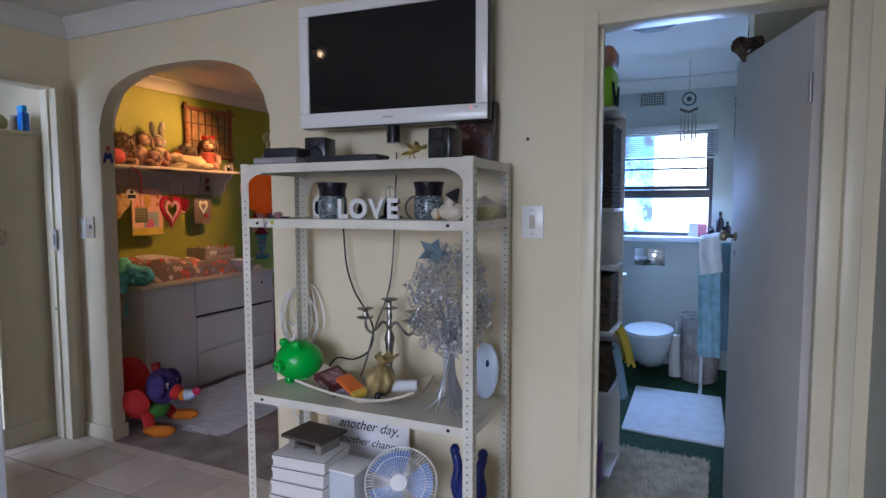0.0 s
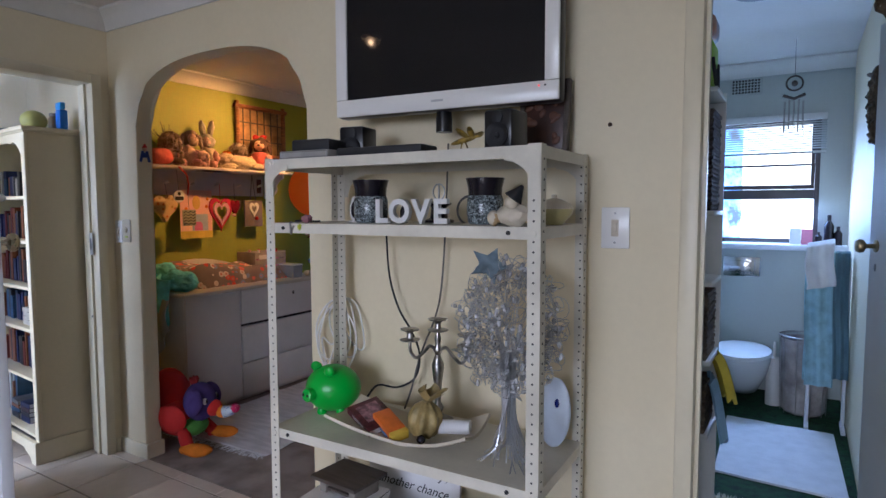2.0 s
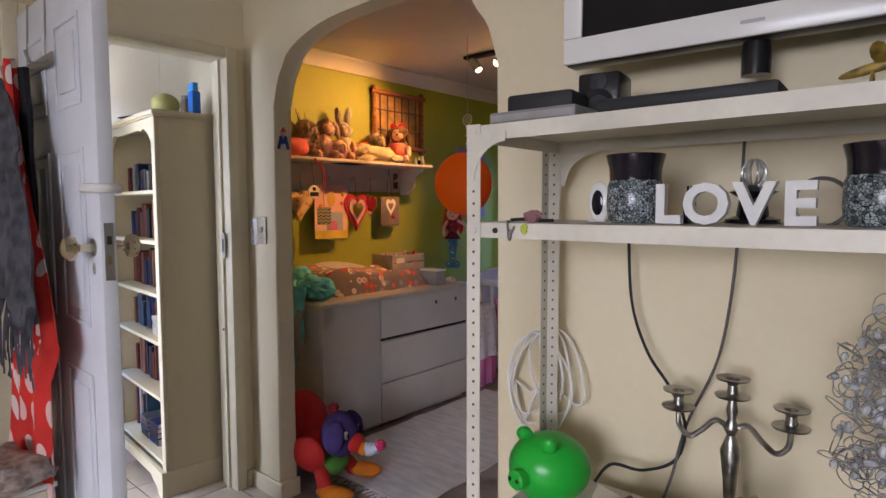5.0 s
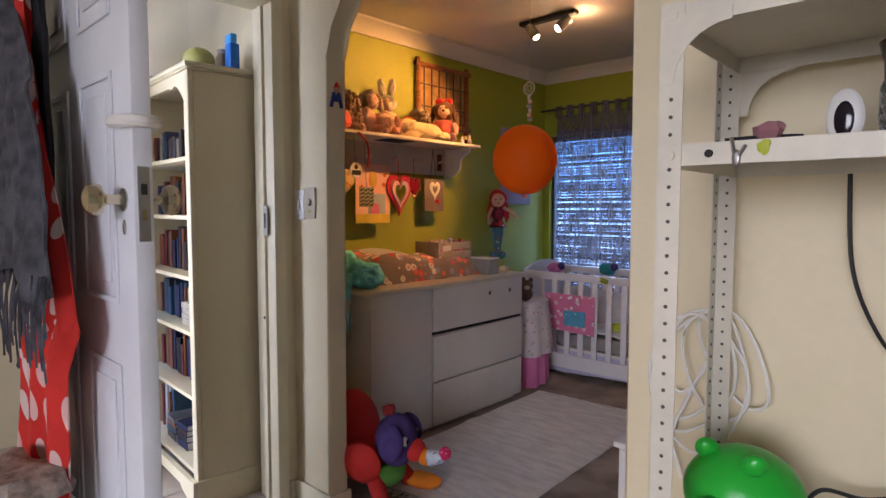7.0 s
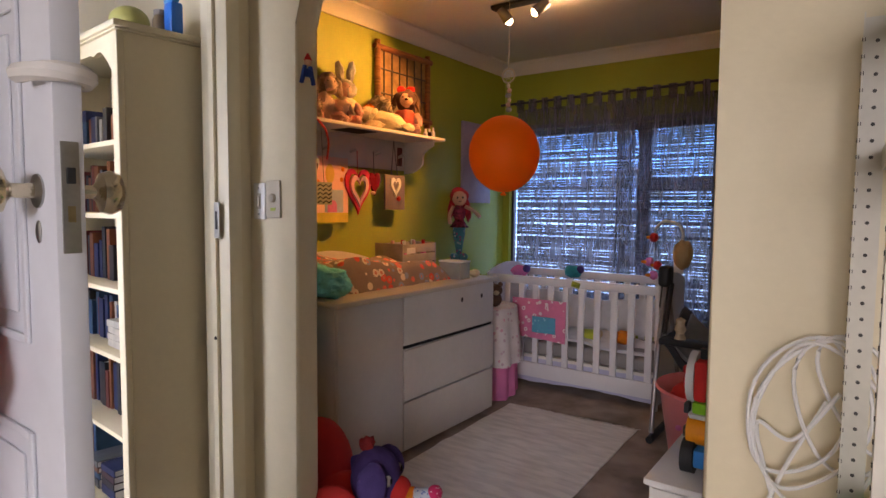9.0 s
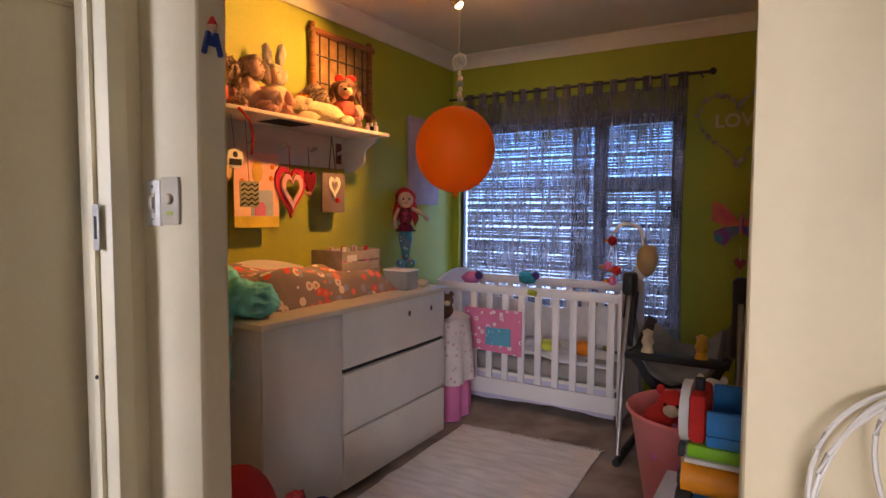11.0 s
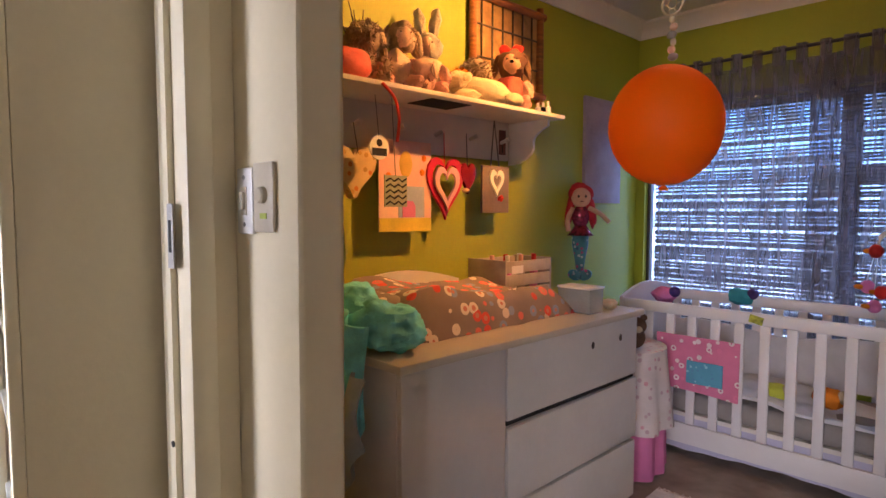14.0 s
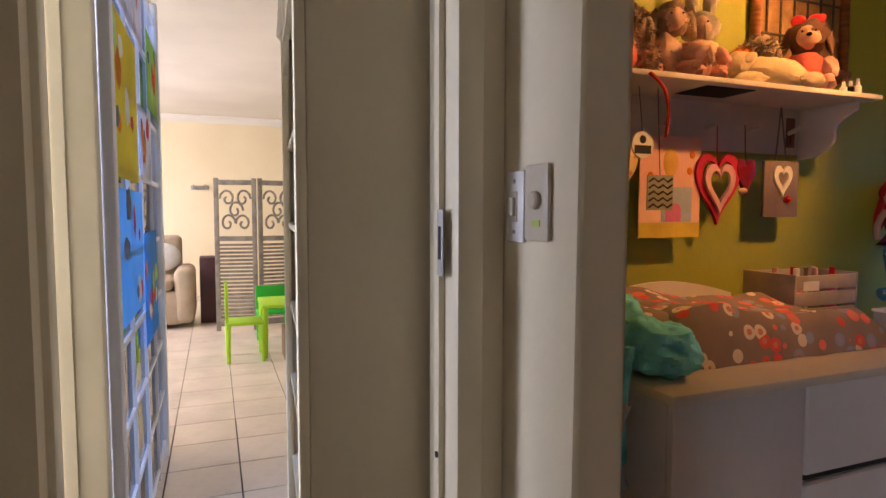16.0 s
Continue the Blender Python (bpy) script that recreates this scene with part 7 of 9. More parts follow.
# paper lantern and its hanger
lan = thing("balloon", "round orange balloon hung on a beaded string", "balloon", pose(-2.475, 3.47, 1.502))
bm = ball((0, 0, 0), (0.178, 0.178, 0.192), seg=40)
part("skin", bm, ORANGE, lan)
part("knot", lathe([(0.012, -0.209), (0.016, -0.203), (0.006, -0.193), (0.012, -0.185)], 12), ORANGE, lan)
dc = thing("dream_catcher", "small beaded dream catcher hanging from the ceiling", "ornament", pose(-2.485, 3.52, 1.90))
part("ring", tube([(0.035 * math.cos(q), 0, 0.035 * math.sin(q)) for q in [i * math.tau / 24 for i in range(24)]], 0.004, 6, closed=True), LIGHTP, dc)
part("inner_ring", tube([(0.015 * math.cos(q), 0, 0.015 * math.sin(q)) for q in [i * math.tau / 16 for i in range(16)]], 0.002, 5, closed=True), LIGHTP, dc)
for k in range(6):
    part("spoke", tube([(0.015 * math.cos(k * 1.047), 0, 0.015 * math.sin(k * 1.047)), (0.034 * math.cos(k * 1.047), 0, 0.034 * math.sin(k * 1.047))], 0.0014, 4), LIGHTP, dc)
part("string", tube([(0, 0, 0.038), (0, 0, 0.515)], 0.0014, 4), LIGHTP, dc)
for k in range(6):
    part("bead", ball((0.006 * (k % 2), 0.0, -0.05 - 0.024 * k), (0.010 + 0.004 * (k % 3), 0.010, 0.013), seg=8), (LIGHTP, SKINP, GREYWASH)[k % 3], dc)

# ceiling spots
sp = thing("ceiling_spotlight", "black ceiling bar with two adjustable spotlights", "spotlight", pose(-2.63, 3.92, H - 0.004))
part("mounting_bar", box(-0.20, 0.20, -0.03, 0.03, -0.025, 0, 0.006), MATTBLACK, sp)
for s, aim in ((-1, (0.5, 0.25, -0.8)), (1, (-0.62, -0.42, -0.60))):
    a = Vector(aim).normalized()
    p0 = Vector((0.12 * s, 0, -0.06))
    hd_ = part("lamp_head", rod(p0 - a * 0.04, p0 + a * 0.05, 0.026, 0.034, 18), STEEL, sp)
    part("stem", rod((0.12 * s, 0, -0.02), p0, 0.006), MATTBLACK, hd_)
    part("bulb", ball(p0 + a * 0.045, 0.024, seg=14), glow("warm_bulb", (1.0, 0.62, 0.28), 60.0 if s > 0 else 20.0), hd_)
spot_aim = (-3.48, 3.25, 1.62)
lamp = new("warm_spot", bpy.data.lights.new("warm_spot", "SPOT"))
lamp.data.energy, lamp.data.color, lamp.data.spot_size, lamp.data.spot_blend, lamp.data.shadow_soft_size = 95, (1.0, 0.44, 0.10), radians(92), 0.7, 0.03
lamp.matrix_world = look((-2.58, 3.875, 2.285), spot_aim)
lamp2 = new("warm_spot_second", bpy.data.lights.new("warm_spot_second", "SPOT"))
lamp2.data.energy, lamp2.data.color, lamp2.data.spot_size, lamp2.data.spot_blend, lamp2.data.shadow_soft_size = 4, (1.0, 0.72, 0.48), radians(100), 0.9, 0.03
lamp2.matrix_world = look((-2.69, 3.94, 2.27), (-2.3, 4.0, 0.2))

# added point lamp beside the closed spotlight head, to warm the ceiling round it
lamp3 = new("ceiling_warm_fill", bpy.data.lights.new("ceiling_warm_fill", "POINT"))
lamp3.data.energy, lamp3.data.color, lamp3.data.shadow_soft_size = 2.4, (1.0, 0.55, 0.22), 0.02
lamp3.location = (-2.44, 3.99, 2.33)

# rug
rug = thing("cotton_rug", "crumpled white woven cotton rug with fringed ends", "rug", pose(0, 0, 0))


def rug_z(u, v):
    return 0.012 + 0.007 * max(0, noise.noise(Vector((u * 5, v * 12, 1)))) + 0.004 * max(0, math.sin(v * 26 + 4 * u))


part("weave", sheet(lambda u, v: (-2.735 + 0.78 * u + 0.05 * (1 - v), 2.42 + 1.60 * v + 0.05 * u, rug_z(u, v)), 40, 90, 0.008), RUGWHITE, rug)
bm = bmesh.new()
rng = random.Random(9)
for k in range(110):
    u = k / 109
    for v, s in ((1.0, 1), (0.0, -1)):
        x, y = -2.735 + 0.78 * u + 0.05 * (1 - v), 2.42 + 1.60 * v + 0.05 * u
        tube([(x, y - 0.003 * s, 0.012), (x + rng.uniform(-0.01, 0.01), y + s * 0.02, 0.010), (x + rng.uniform(-0.02, 0.02), y + s * rng.uniform(0.03, 0.055), 0.003)], 0.0022, 3, bm=bm)
tagged(part("fringe", bm, RUGWHITE, rug), kind="stuff")

# parrot ride-on toy
par = thing("plush_parrot", "dark blue and red plush parrot on the floor", "soft toy", pose(-2.42, 2.36, 0, 0, 0, 22))
part("back_cushion", ball((-0.17, 0.10, 0.25), (0.10, 0.13, 0.17), rot=(0, -14, 0)), REDP, par)
part("body", ball((-0.06, 0.02, 0.15), (0.14, 0.12, 0.10)), REDP, par)
part("head", ball((0.08, -0.01, 0.265), (0.092, 0.088, 0.112)), PURPLE, par)
part("belly", ball((0.03, -0.01, 0.125), (0.085, 0.095, 0.06)), mat("green_plush", (0.10, 0.30, 0.05), 0.95, bump=0.3), par)
for s in (-1, 1):
    part("wing", ball((-0.02, 0.13 * s, 0.20), (0.09, 0.03, 0.08), rot=(0, 15, 0)), PURPLE if s > 0 else REDP, par)
    e = part("eye", ball((0.145, -0.01 + 0.055 * s, 0.285), (0.012, 0.016, 0.02), seg=12), PAPER, par, "white felt eye")
    part("pupil", ball((0.157, -0.01 + 0.056 * s, 0.285), (0.004, 0.008, 0.012), seg=10), BLACKP, e)
    lg = part("leg", tube(spline([(0.02, 0.09 * s, 0.12), (0.06, 0.12 * s, 0.06), (0.08, 0.13 * s, 0.03)]), 0.035, 10), REDP, par)
    part("foot", ball((0.13, 0.14 * s, 0.035), (0.10, 0.05, 0.034), lump=0.15), ORANGEP, lg, "orange foot")
part("cere", ball((0.168, -0.01, 0.232), (0.042, 0.052, 0.047)), REDP, par)
part("beak", ball((0.215, -0.01, 0.212), (0.038, 0.035, 0.035)), ORANGEP, par, "orange beak")
part("cone", rod((0.232, -0.01, 0.212), (0.290, -0.01, 0.226), 0.036, 0.025, 16), dots("blue_checked_cloth", (0.55, 0.6, 0.68), [(0.1, 0.15, 0.4), (0.15, 0.2, 0.45)], 80, 0.33), par)
part("berry", ball((0.298, -0.01, 0.238), (0.027, 0.027, 0.027), seg=14), dots("raspberry_cloth", (0.55, 0.02, 0.10), [(0.8, 0.7, 0.7), (0.8, 0.6, 0.65)], 90, 0.22), par)
part("crest", ball((0.05, -0.01, 0.385), (0.03, 0.018, 0.028), lump=0.6), mat("dark_red_felt", (0.28, 0.02, 0.02), 0.9), par)
for s in (-1, 1):
    part("ear_flap", ball((0.10, -0.01 + 0.095 * s, 0.285), (0.055, 0.03, 0.075), rot=(14 * s, 0, 0)), PURPLE, par)

# baby swing
sw = thing("baby_swing", "grey and black folding baby swing with a padded seat", "baby swing")
TUBE = mat("grey_metal_tube", (0.35, 0.35, 0.36), 0.35, 0.8, var=0.1)
GREYF = mat("dark_grey_padding", (0.05, 0.05, 0.055), 0.9, var=0.2, bump=0.2, grain=200)
LGREYF = mat("pale_grey_padding", (0.26, 0.26, 0.25), 0.9, var=0.2, bump=0.2, grain=200)
for x in (-1.87, -1.36):
    h_ = part("hub", box(x - 0.035, x + 0.03, 4.19, 4.29, 0.80, 0.92, 0.022, seg=3), MATTBLACK, sw)
    part("hub_arm", tube([(x, 4.24, 0.82), (x - 0.01, 4.24, 0.68)], 0.024, 10), MATTBLACK, h_)
    for dy in (-0.26, 0.30):
        part("leg", tube(spline([(x, 4.24, 0.84), (x + 0.01, 4.24 + dy * 0.6, 0.45), (x + 0.02, 4.24 + dy, 0.05)]), 0.013, 10), TUBE, sw)
    part("floor_rail", tube([(x + 0.02, 3.95, 0.02), (x + 0.02, 4.58, 0.02)], 0.02, 10), MATTBLACK, sw)
part("seat", sheet(lambda u, v: (-1.82 + 0.42 * u, 4.05 + 0.42 * v, 0.40 + 0.16 * (2 * abs(u - 0.5)) ** 2 + 0.22 * max(0, v - 0.5) + 0.02 * math.sin(u * 14)), 18, 18, 0.035), GREYF, sw, "dark padded seat")
part("seat_liner", sheet(lambda u, v: (-1.77 + 0.32 * u, 4.06 + 0.38 * v, 0.425 + 0.10 * (2 * abs(u - 0.5)) ** 2 + 0.22 * max(0, v - 0.5)), 14, 14, 0.02), LGREYF, sw, "pale grey padded liner")
part("tray", box(-1.84, -1.38, 4.01, 4.10, 0.52, 0.555, 0.012), MATTBLACK, sw)
for x in (-1.74, -1.50):
    t = part("tray_toy", lathe([(0.03, 0), (0.02, 0.03), (0.03, 0.05), (0.02, 0.08), (0.026, 0.10), (0, 0.115)], 14, m=Matrix.Translation((x, 4.055, 0.5555))), LIGHTP if x < -1.6 else mat("yellow_plastic", (0.72, 0.42, 0.03), 0.4), sw)
for x in (-1.84, -1.38):
    part("hanger_arm", tube([(x, 4.24, 0.82), (x, 4.12, 0.56)], 0.014, 8), MATTBLACK, sw)

# tub of toys
tb = thing("toy_tub", "pink plastic tub heaped with soft toys", "tub", pose(-1.45, 3.62, 0))
PINKPL = mat("pink_plastic", (0.72, 0.20, 0.20), 0.35, var=0.04)
part("tub", lathe([(0.0, 0.0), (0.17, 0.0), (0.19, 0.03), (0.255, 0.42), (0.275, 0.445), (0.268, 0.455), (0.245, 0.43), (0.18, 0.035), (0.0, 0.02)], 34), PINKPL, tb)
toys = [("red plush bear", -0.10, -0.06, 0.44, REDP, 0.10), ("white plush unicorn", 0.02, 0.06, 0.50, CLOUD, 0.085), ("brown plush dog", 0.11, -0.02, 0.43, ORANGEP, 0.09), ("pink plush doll", -0.04, -0.15, 0.36, PINK, 0.08), ("blue plush fish", 0.05, -0.12, 0.36, PURPLE, 0.08), ("red plush ball", 0.14, -0.10, 0.38, REDP, 0.07)]
for nm, x, y, z, mt, r in toys:
    t = thing("tub_toy", nm + " heaped in the pink tub", "soft toy", pose(-1.45 + x, 3.62 + y, z - 0.06))
    part("body", ball((0, 0, 0), (r, r * 0.9, r), lump=0.25, seed=int(z * 99)), mt, t)
    part("head", ball((0.02, -0.03, r * 1.05), (r * 0.6, r * 0.6, r * 0.55)), mt, t)
    for s in (-1, 1):
        part("eye", ball((0.02 + s * r * 0.22, -0.03 - r * 0.52, r * 1.16), r * 0.07, seg=8), BLACKP, t)
    part("muzzle", ball((0.02, -0.03 - r * 0.5, r * 0.95), (r * 0.3, r * 0.25, r * 0.25), seg=10), LIGHTP, t)
    for s in (-1, 1):
        part("ear", ball((0.02 + s * r * 0.5, -0.02, r * 1.55), (r * 0.16, r * 0.1, r * 0.2), seg=8), mt, t)
        part("arm", ball((s * r * 0.9, -0.04, r * 0.2), (r * 0.4, r * 0.25, r * 0.22), seg=10, rot=(0, 30 * s, 0)), mt, t)
    part("filler", ball((0, 0, -r * 0.9), (r * 0.9, r * 0.9, r * 0.5), seg=12), mt, t)

# toy rack with coloured bins
rk = thing("toy_rack", "white toy rack with sloping coloured plastic bins", "toy rack", pose(0, 0, 0))
RX0, RX1, RY0, RY1 = -1.23, -0.80, 3.02, 3.36
for x in (RX0, RX1 - 0.018):
    part("side", box(x, x + 0.018, RY0, RY1, 0, 0.56, 0.004), WHITE, rk)
BINS = [mat("green_bin_plastic", (0.22, 0.55, 0.02), 0.35), mat("blue_bin_plastic", (0.02, 0.22, 0.62), 0.35), mat("red_bin_plastic", (0.6, 0.02, 0.02), 0.35), mat("orange_bin_plastic", (0.8, 0.28, 0.01), 0.35)]


def bin_(x0, x1, y0, y1, z0, h, mt, label):
    b = thing("toy_bin", label, "bin")
    t = 0.004
    bm = box(x0, x1, y0, y1, z0, z0 + t, 0.001)
    for a in ((x0, x0 + t, y0, y1), (x1 - t, x1, y0, y1), (x0 + t, x1 - t, y0, y0 + t), (x0 + t, x1 - t, y1 - t, y1)):
        box(*a, z0 + t, z0 + h, bm=bm)
    part("shell", bm, mt, b, smooth=False)
    bm = bmesh.new()
    tube([(x0, y0, z0 + h), (x1, y0, z0 + h), (x1, y1, z0 + h), (x0, y1, z0 + h)], 0.009, 6, bm=bm, closed=True)
    part("rim", bm, mt, b)


for z in (0.10, 0.36):
    for y in (RY0 + 0.03, RY1 - 0.04):
        part("rail", rod((RX0 + 0.018, y, z), (RX1 - 0.018, y, z), 0.008), WHITE, rk)
bin_(RX0 + 0.022, RX0 + 0.28, RY0 + 0.02, RY1 - 0.02, 0.37, 0.17, BINS[1], "blue plastic toy bin in the rack")
bin_(RX0 + 0.30, RX1 - 0.03, RY0 + 0.02, RY1 - 0.02, 0.37, 0.17, BINS[0], "green plastic toy bin in the rack")
bin_(RX0 + 0.022, RX0 + 0.28, RY0 + 0.02, RY1 - 0.02, 0.11, 0.17, BINS[2], "red plastic toy bin in the rack")
bin_(RX0 - 0.012, RX1 - 0.02, RY1 + 0.02, RY1 + 0.24, 0.42, 0.16, BINS[0], "large lime green plastic bin behind the rack")
solid("bin_stand", box(RX0, RX1 - 0.03, RY1 + 0.03, RY1 + 0.23, 0, 0.419, 0.004), WHITE, "white box below the green bin", "box")
for k, (x, y, c) in enumerate(((0.09, 0.10, REDP), (0.17, 0.16, PAPER), (0.12, 0.22, BINS[1]), (0.2, 0.1, BINS[3]))):
    t = thing("toy_block", "bright plastic toy lying in a bin", "toy", pose(RX0 + x, RY0 + y, 0.375, 20 * k, 30, 25 * k))
    part("block", box(-0.05, 0.05, -0.035, 0.035, 0, 0.15, 0.01), c, t)
    part("knob", ball((0, 0, 0.16), 0.02, seg=10), BINS[3], t)
lowbox = thing("toy_cabinet", "low white cabinet with toys on top", "cabinet", pose(0, 0, 0))
part("body", box(-1.445, -1.13, 2.575, 2.99, 0, 0.430, 0.004), WHITE, lowbox)
part("top", box(-1.458, -1.12, 2.56, 3.00, 0.4305, 0.450, 0.004), WHITE, lowbox)
part("door", box(-1.435, -1.14, 2.566, 2.5745, 0.02, 0.424, 0.003), WHITE, lowbox)
truck = thing("toy_truck", "bright plastic toy truck with black wheels and a blue seat", "toy", pose(-1.29, 2.74, 0.4505))
PALEPL = mat("pale_grey_plastic", (0.62, 0.62, 0.60), 0.4, var=0.05)
for x in (-0.09, 0.055):
    for y in (-0.055, 0.075):
        w = part("wheel", rod((x, y, 0.05), (x + 0.035, y, 0.05), 0.05, seg=22), MATTBLACK, truck, "black plastic wheel")
        part("hub_cap", rod((x - 0.002 if x < 0 else x + 0.033, y, 0.05), (x + 0.002 if x < 0 else x + 0.037, y, 0.05), 0.02, seg=14), PALEPL, w)
part("chassis", box(-0.054, 0.054, -0.10, 0.12, 0.03, 0.085, 0.008), BINS[1], truck)
part("engine", rod((-0.08, -0.04, 0.125), (0.06, -0.04, 0.125), 0.042, seg=18), BINS[3], truck, "orange round engine block")
part("deck", box(-0.075, 0.08, -0.07, 0.11, 0.165, 0.178, 0.004), PALEPL, truck)
part("tray", box(-0.07, 0.075, -0.065, 0.10, 0.178, 0.212, 0.008), BINS[0], truck, "green tray")
for z in (0.11, 0.18):
    part("bracket", box(-0.089, -0.075, -0.075, -0.04, z, z + 0.03, 0.003), MATTBLACK, truck)
part("side_plate", box(-0.0895, -0.076, -0.02, 0.10, 0.09, 0.22, 0.004), PALEPL, truck)
part("cheek", rod((-0.092, 0.02, 0.27), (-0.070, 0.02, 0.27), 0.078, seg=28), PALEPL, truck, "pale grey round cheek")
part("cab", box(-0.0695, -0.03, -0.06, 0.09, 0.212, 0.335, 0.012), REDP, truck, "red cab")
for q in ((-0.028, 0.09, -0.065, 0.095, 0.212, 0.24), (-0.028, 0.09, 0.075, 0.095, 0.24, 0.33), (0.072, 0.09, -0.065, 0.075, 0.24, 0.32), (-0.028, 0.072, -0.065, -0.047, 0.24, 0.30)):
    part("seat_wall", box(*q, 0.005), BINS[1], truck)
part("lever", rod((-0.05, -0.01, 0.335), (-0.05, -0.01, 0.365), 0.012, seg=12), MATTBLACK, truck)

# wardrobe and far wall decorations
wd = thing("wardrobe", "tall cream built-in wardrobe with curved handles", "wardrobe")
part("carcass", box(-1.13, -0.502, 3.75, YF - 0.003, 0, H - 0.004), CREAM, wd)
for y0, y1 in ((3.76, 4.24), (4.25, 4.73), (4.74, YF - 0.008)):
    for z0, z1 in ((0.06, 1.87), (1.88, H - 0.03)):
        d = part("door", box(-1.15, -1.1305, y0, y1 - 0.006, z0, z1, 0.003), FRAME, wd)
        zc = 1.05 if z1 < 2 else 1.97
        part("handle", tube(spline([(-1.151, y1 - 0.05, zc), (-1.172, y1 - 0.05, zc + 0.02), (-1.172, y1 - 0.05, zc + 0.06), (-1.151, y1 - 0.05, zc + 0.08)]), 0.004, 6), BRASS, d, "dark curved handle")
lh = thing("heart_wreath", "dull wire heart wreath of small roses with the word LOVE", "wreath", pose(-1.475, YF - 0.004, 1.735))
ROSE = mat("dull_white_rose", (0.36, 0.34, 0.27), 0.7, var=0.2, scale=40)
pts = heart(0.47, 0.44, 44)
part("wire_heart", tube([(x, -0.012, z) for x, z in pts], 0.004, 5, closed=True), ROSE, lh)
rng = random.Random(2)
for k in range(0, 44):
    x, z = pts[k]
    if rng.random() < 0.8:
        part("rose", ball((x + rng.uniform(-0.012, 0.012), -0.018, z + rng.uniform(-0.012, 0.012)), rng.uniform(0.009, 0.018), seg=8, lump=0.5, seed=k), ROSE, lh)
letters("lettering", "LOVE", 0.115, 0.008, mat("dull_gold_letters", (0.52, 0.48, 0.32), 0.5), lh, Matrix.Translation((0.0, -0.012, 0.055)), "dull gold letters LOVE", bold=0.002)
bf = thing("butterfly_kite", "pink, orange and blue gauze butterfly on the wall", "butterfly decoration", pose(-1.44, YF - 0.004, 1.165))
bcol = [mat("pink_orange_gauze", (0.62, 0.10, 0.14), 0.7, var=0.3, scale=10, color2=(0.70, 0.26, 0.04)), mat("violet_teal_gauze", (0.25, 0.06, 0.30), 0.7, var=0.3, scale=14, color2=(0.03, 0.25, 0.35))]
for s in (-1, 1):
    part("upper_wing", prism([(0.01 * s, 0), (0.10 * s, 0.11), (0.20 * s, 0.14), (0.215 * s, 0.10), (0.19 * s, 0.02), (0.10 * s, -0.03), (0.01 * s, -0.02)], 0.006, Matrix.Translation((0, -0.02, 0)) @ pose(0, 0, 0, 0, 0, 8 * s)), bcol[0], bf)
    part("lower_wing", prism([(0.01 * s, -0.02), (0.10 * s, -0.032), (0.16 * s, -0.06), (0.15 * s, -0.12), (0.10 * s, -0.15), (0.05 * s, -0.10), (0.012 * s, -0.06)], 0.006, Matrix.Translation((0, -0.018, 0)) @ pose(0, 0, 0, 0, 0, 6 * s)), bcol[1], bf)
part("body", ball((0, -0.02, -0.01), (0.012, 0.01, 0.07), seg=12), PINK, bf)
for z in (0.90, 0.62):
    solid("paper_heart", prism(heart(0.07, 0.08), 0.006, Matrix.Translation((0, -0.008, 0))), mat("dull_pink_felt", (0.45, 0.12, 0.10), 0.8), "small pink felt heart on a string", "heart decoration", pose(-1.44, YF - 0.003, z))
solid("heart_string", tube([(-1.44, YF - 0.008, 0.58), (-1.44, YF - 0.008, 1.02)], 0.0015, 4), PAPER, "thin white string of felt hearts", "string")

# ---- bathroom ----
bw = tagged(new("window_2"), "brown metal bathroom window with an open top light", "window", kind="structure")
for nm, b_ in (("frame", (BWX0, BWX0 + 0.03, BWZ0, BWZ1)), ("frame", (BWX1 - 0.03, BWX1, BWZ0, BWZ1)), ("frame", (BWX0 + 0.03, BWX1 - 0.03, BWZ0, BWZ0 + 0.03)), ("frame", (BWX0 + 0.03, BWX1 - 0.03, BWZ1 - 0.03, BWZ1)), ("transom", (BWX0 + 0.03, BWX1 - 0.03, 1.43, 1.50))):
    part(nm, box(b_[0], b_[1], YF + 0.04, YF + 0.08, b_[2], b_[3], 0.003), ALU, bw)
part("pane", box(BWX0 + 0.03, BWX1 - 0.03, YF + 0.055, YF + 0.06, BWZ0 + 0.03, 1.43), CLEAR, bw).visible_shadow = False
TM = Matrix.Translation((0, YF + 0.07, 1.97)) @ pose(0, 0, 0, 9)
sash = part("top_light", box(BWX0 + 0.03, BWX1 - 0.03, -0.01, 0.012, -0.47, -0.44, m=TM), ALU, bw)
for x0, x1 in ((BWX0 + 0.03, BWX0 + 0.055), (BWX1 - 0.055, BWX1 - 0.03)):
    part("sash_stile", box(x0, x1, -0.01, 0.012, -0.44, 0, m=TM), ALU, sash)
part("sash_bar", box(BWX0 + 0.055, BWX1 - 0.055, -0.008, 0.01, -0.30, -0.285, m=TM), ALU, sash)
part("window_sill", box(BX0 + 0.012, BX1 - 0.002, YF - 0.14, YF - 0.003, BWZ0 - 0.045, BWZ0 - 0.003, 0.005), WHITEP, bw, "white painted sill")
vb = thing("venetian_blind", "white venetian blind raised halfway over the bathroom window", "blind", pose(0, YF - 0.035, 0))
part("head_rail", box(BWX0 - 0.02, BWX1 + 0.03, -0.02, 0.02, 1.985, 2.03, 0.004), BLIND, vb)
for k in range(12):
    part("slat", box(BWX0 - 0.02, BWX1 + 0.03, -0.0125, 0.0125, -0.0006, 0.0006, m=Matrix.Translation((0, 0, 1.97 - 0.0165 * k)) @ pose(0, 0, 0, 28)), BLIND, vb, smooth=False)
part("bottom_rail", box(BWX0 - 0.02, BWX1 + 0.03, -0.014, 0.014, 1.752, 1.768, 0.003), BLIND, vb)
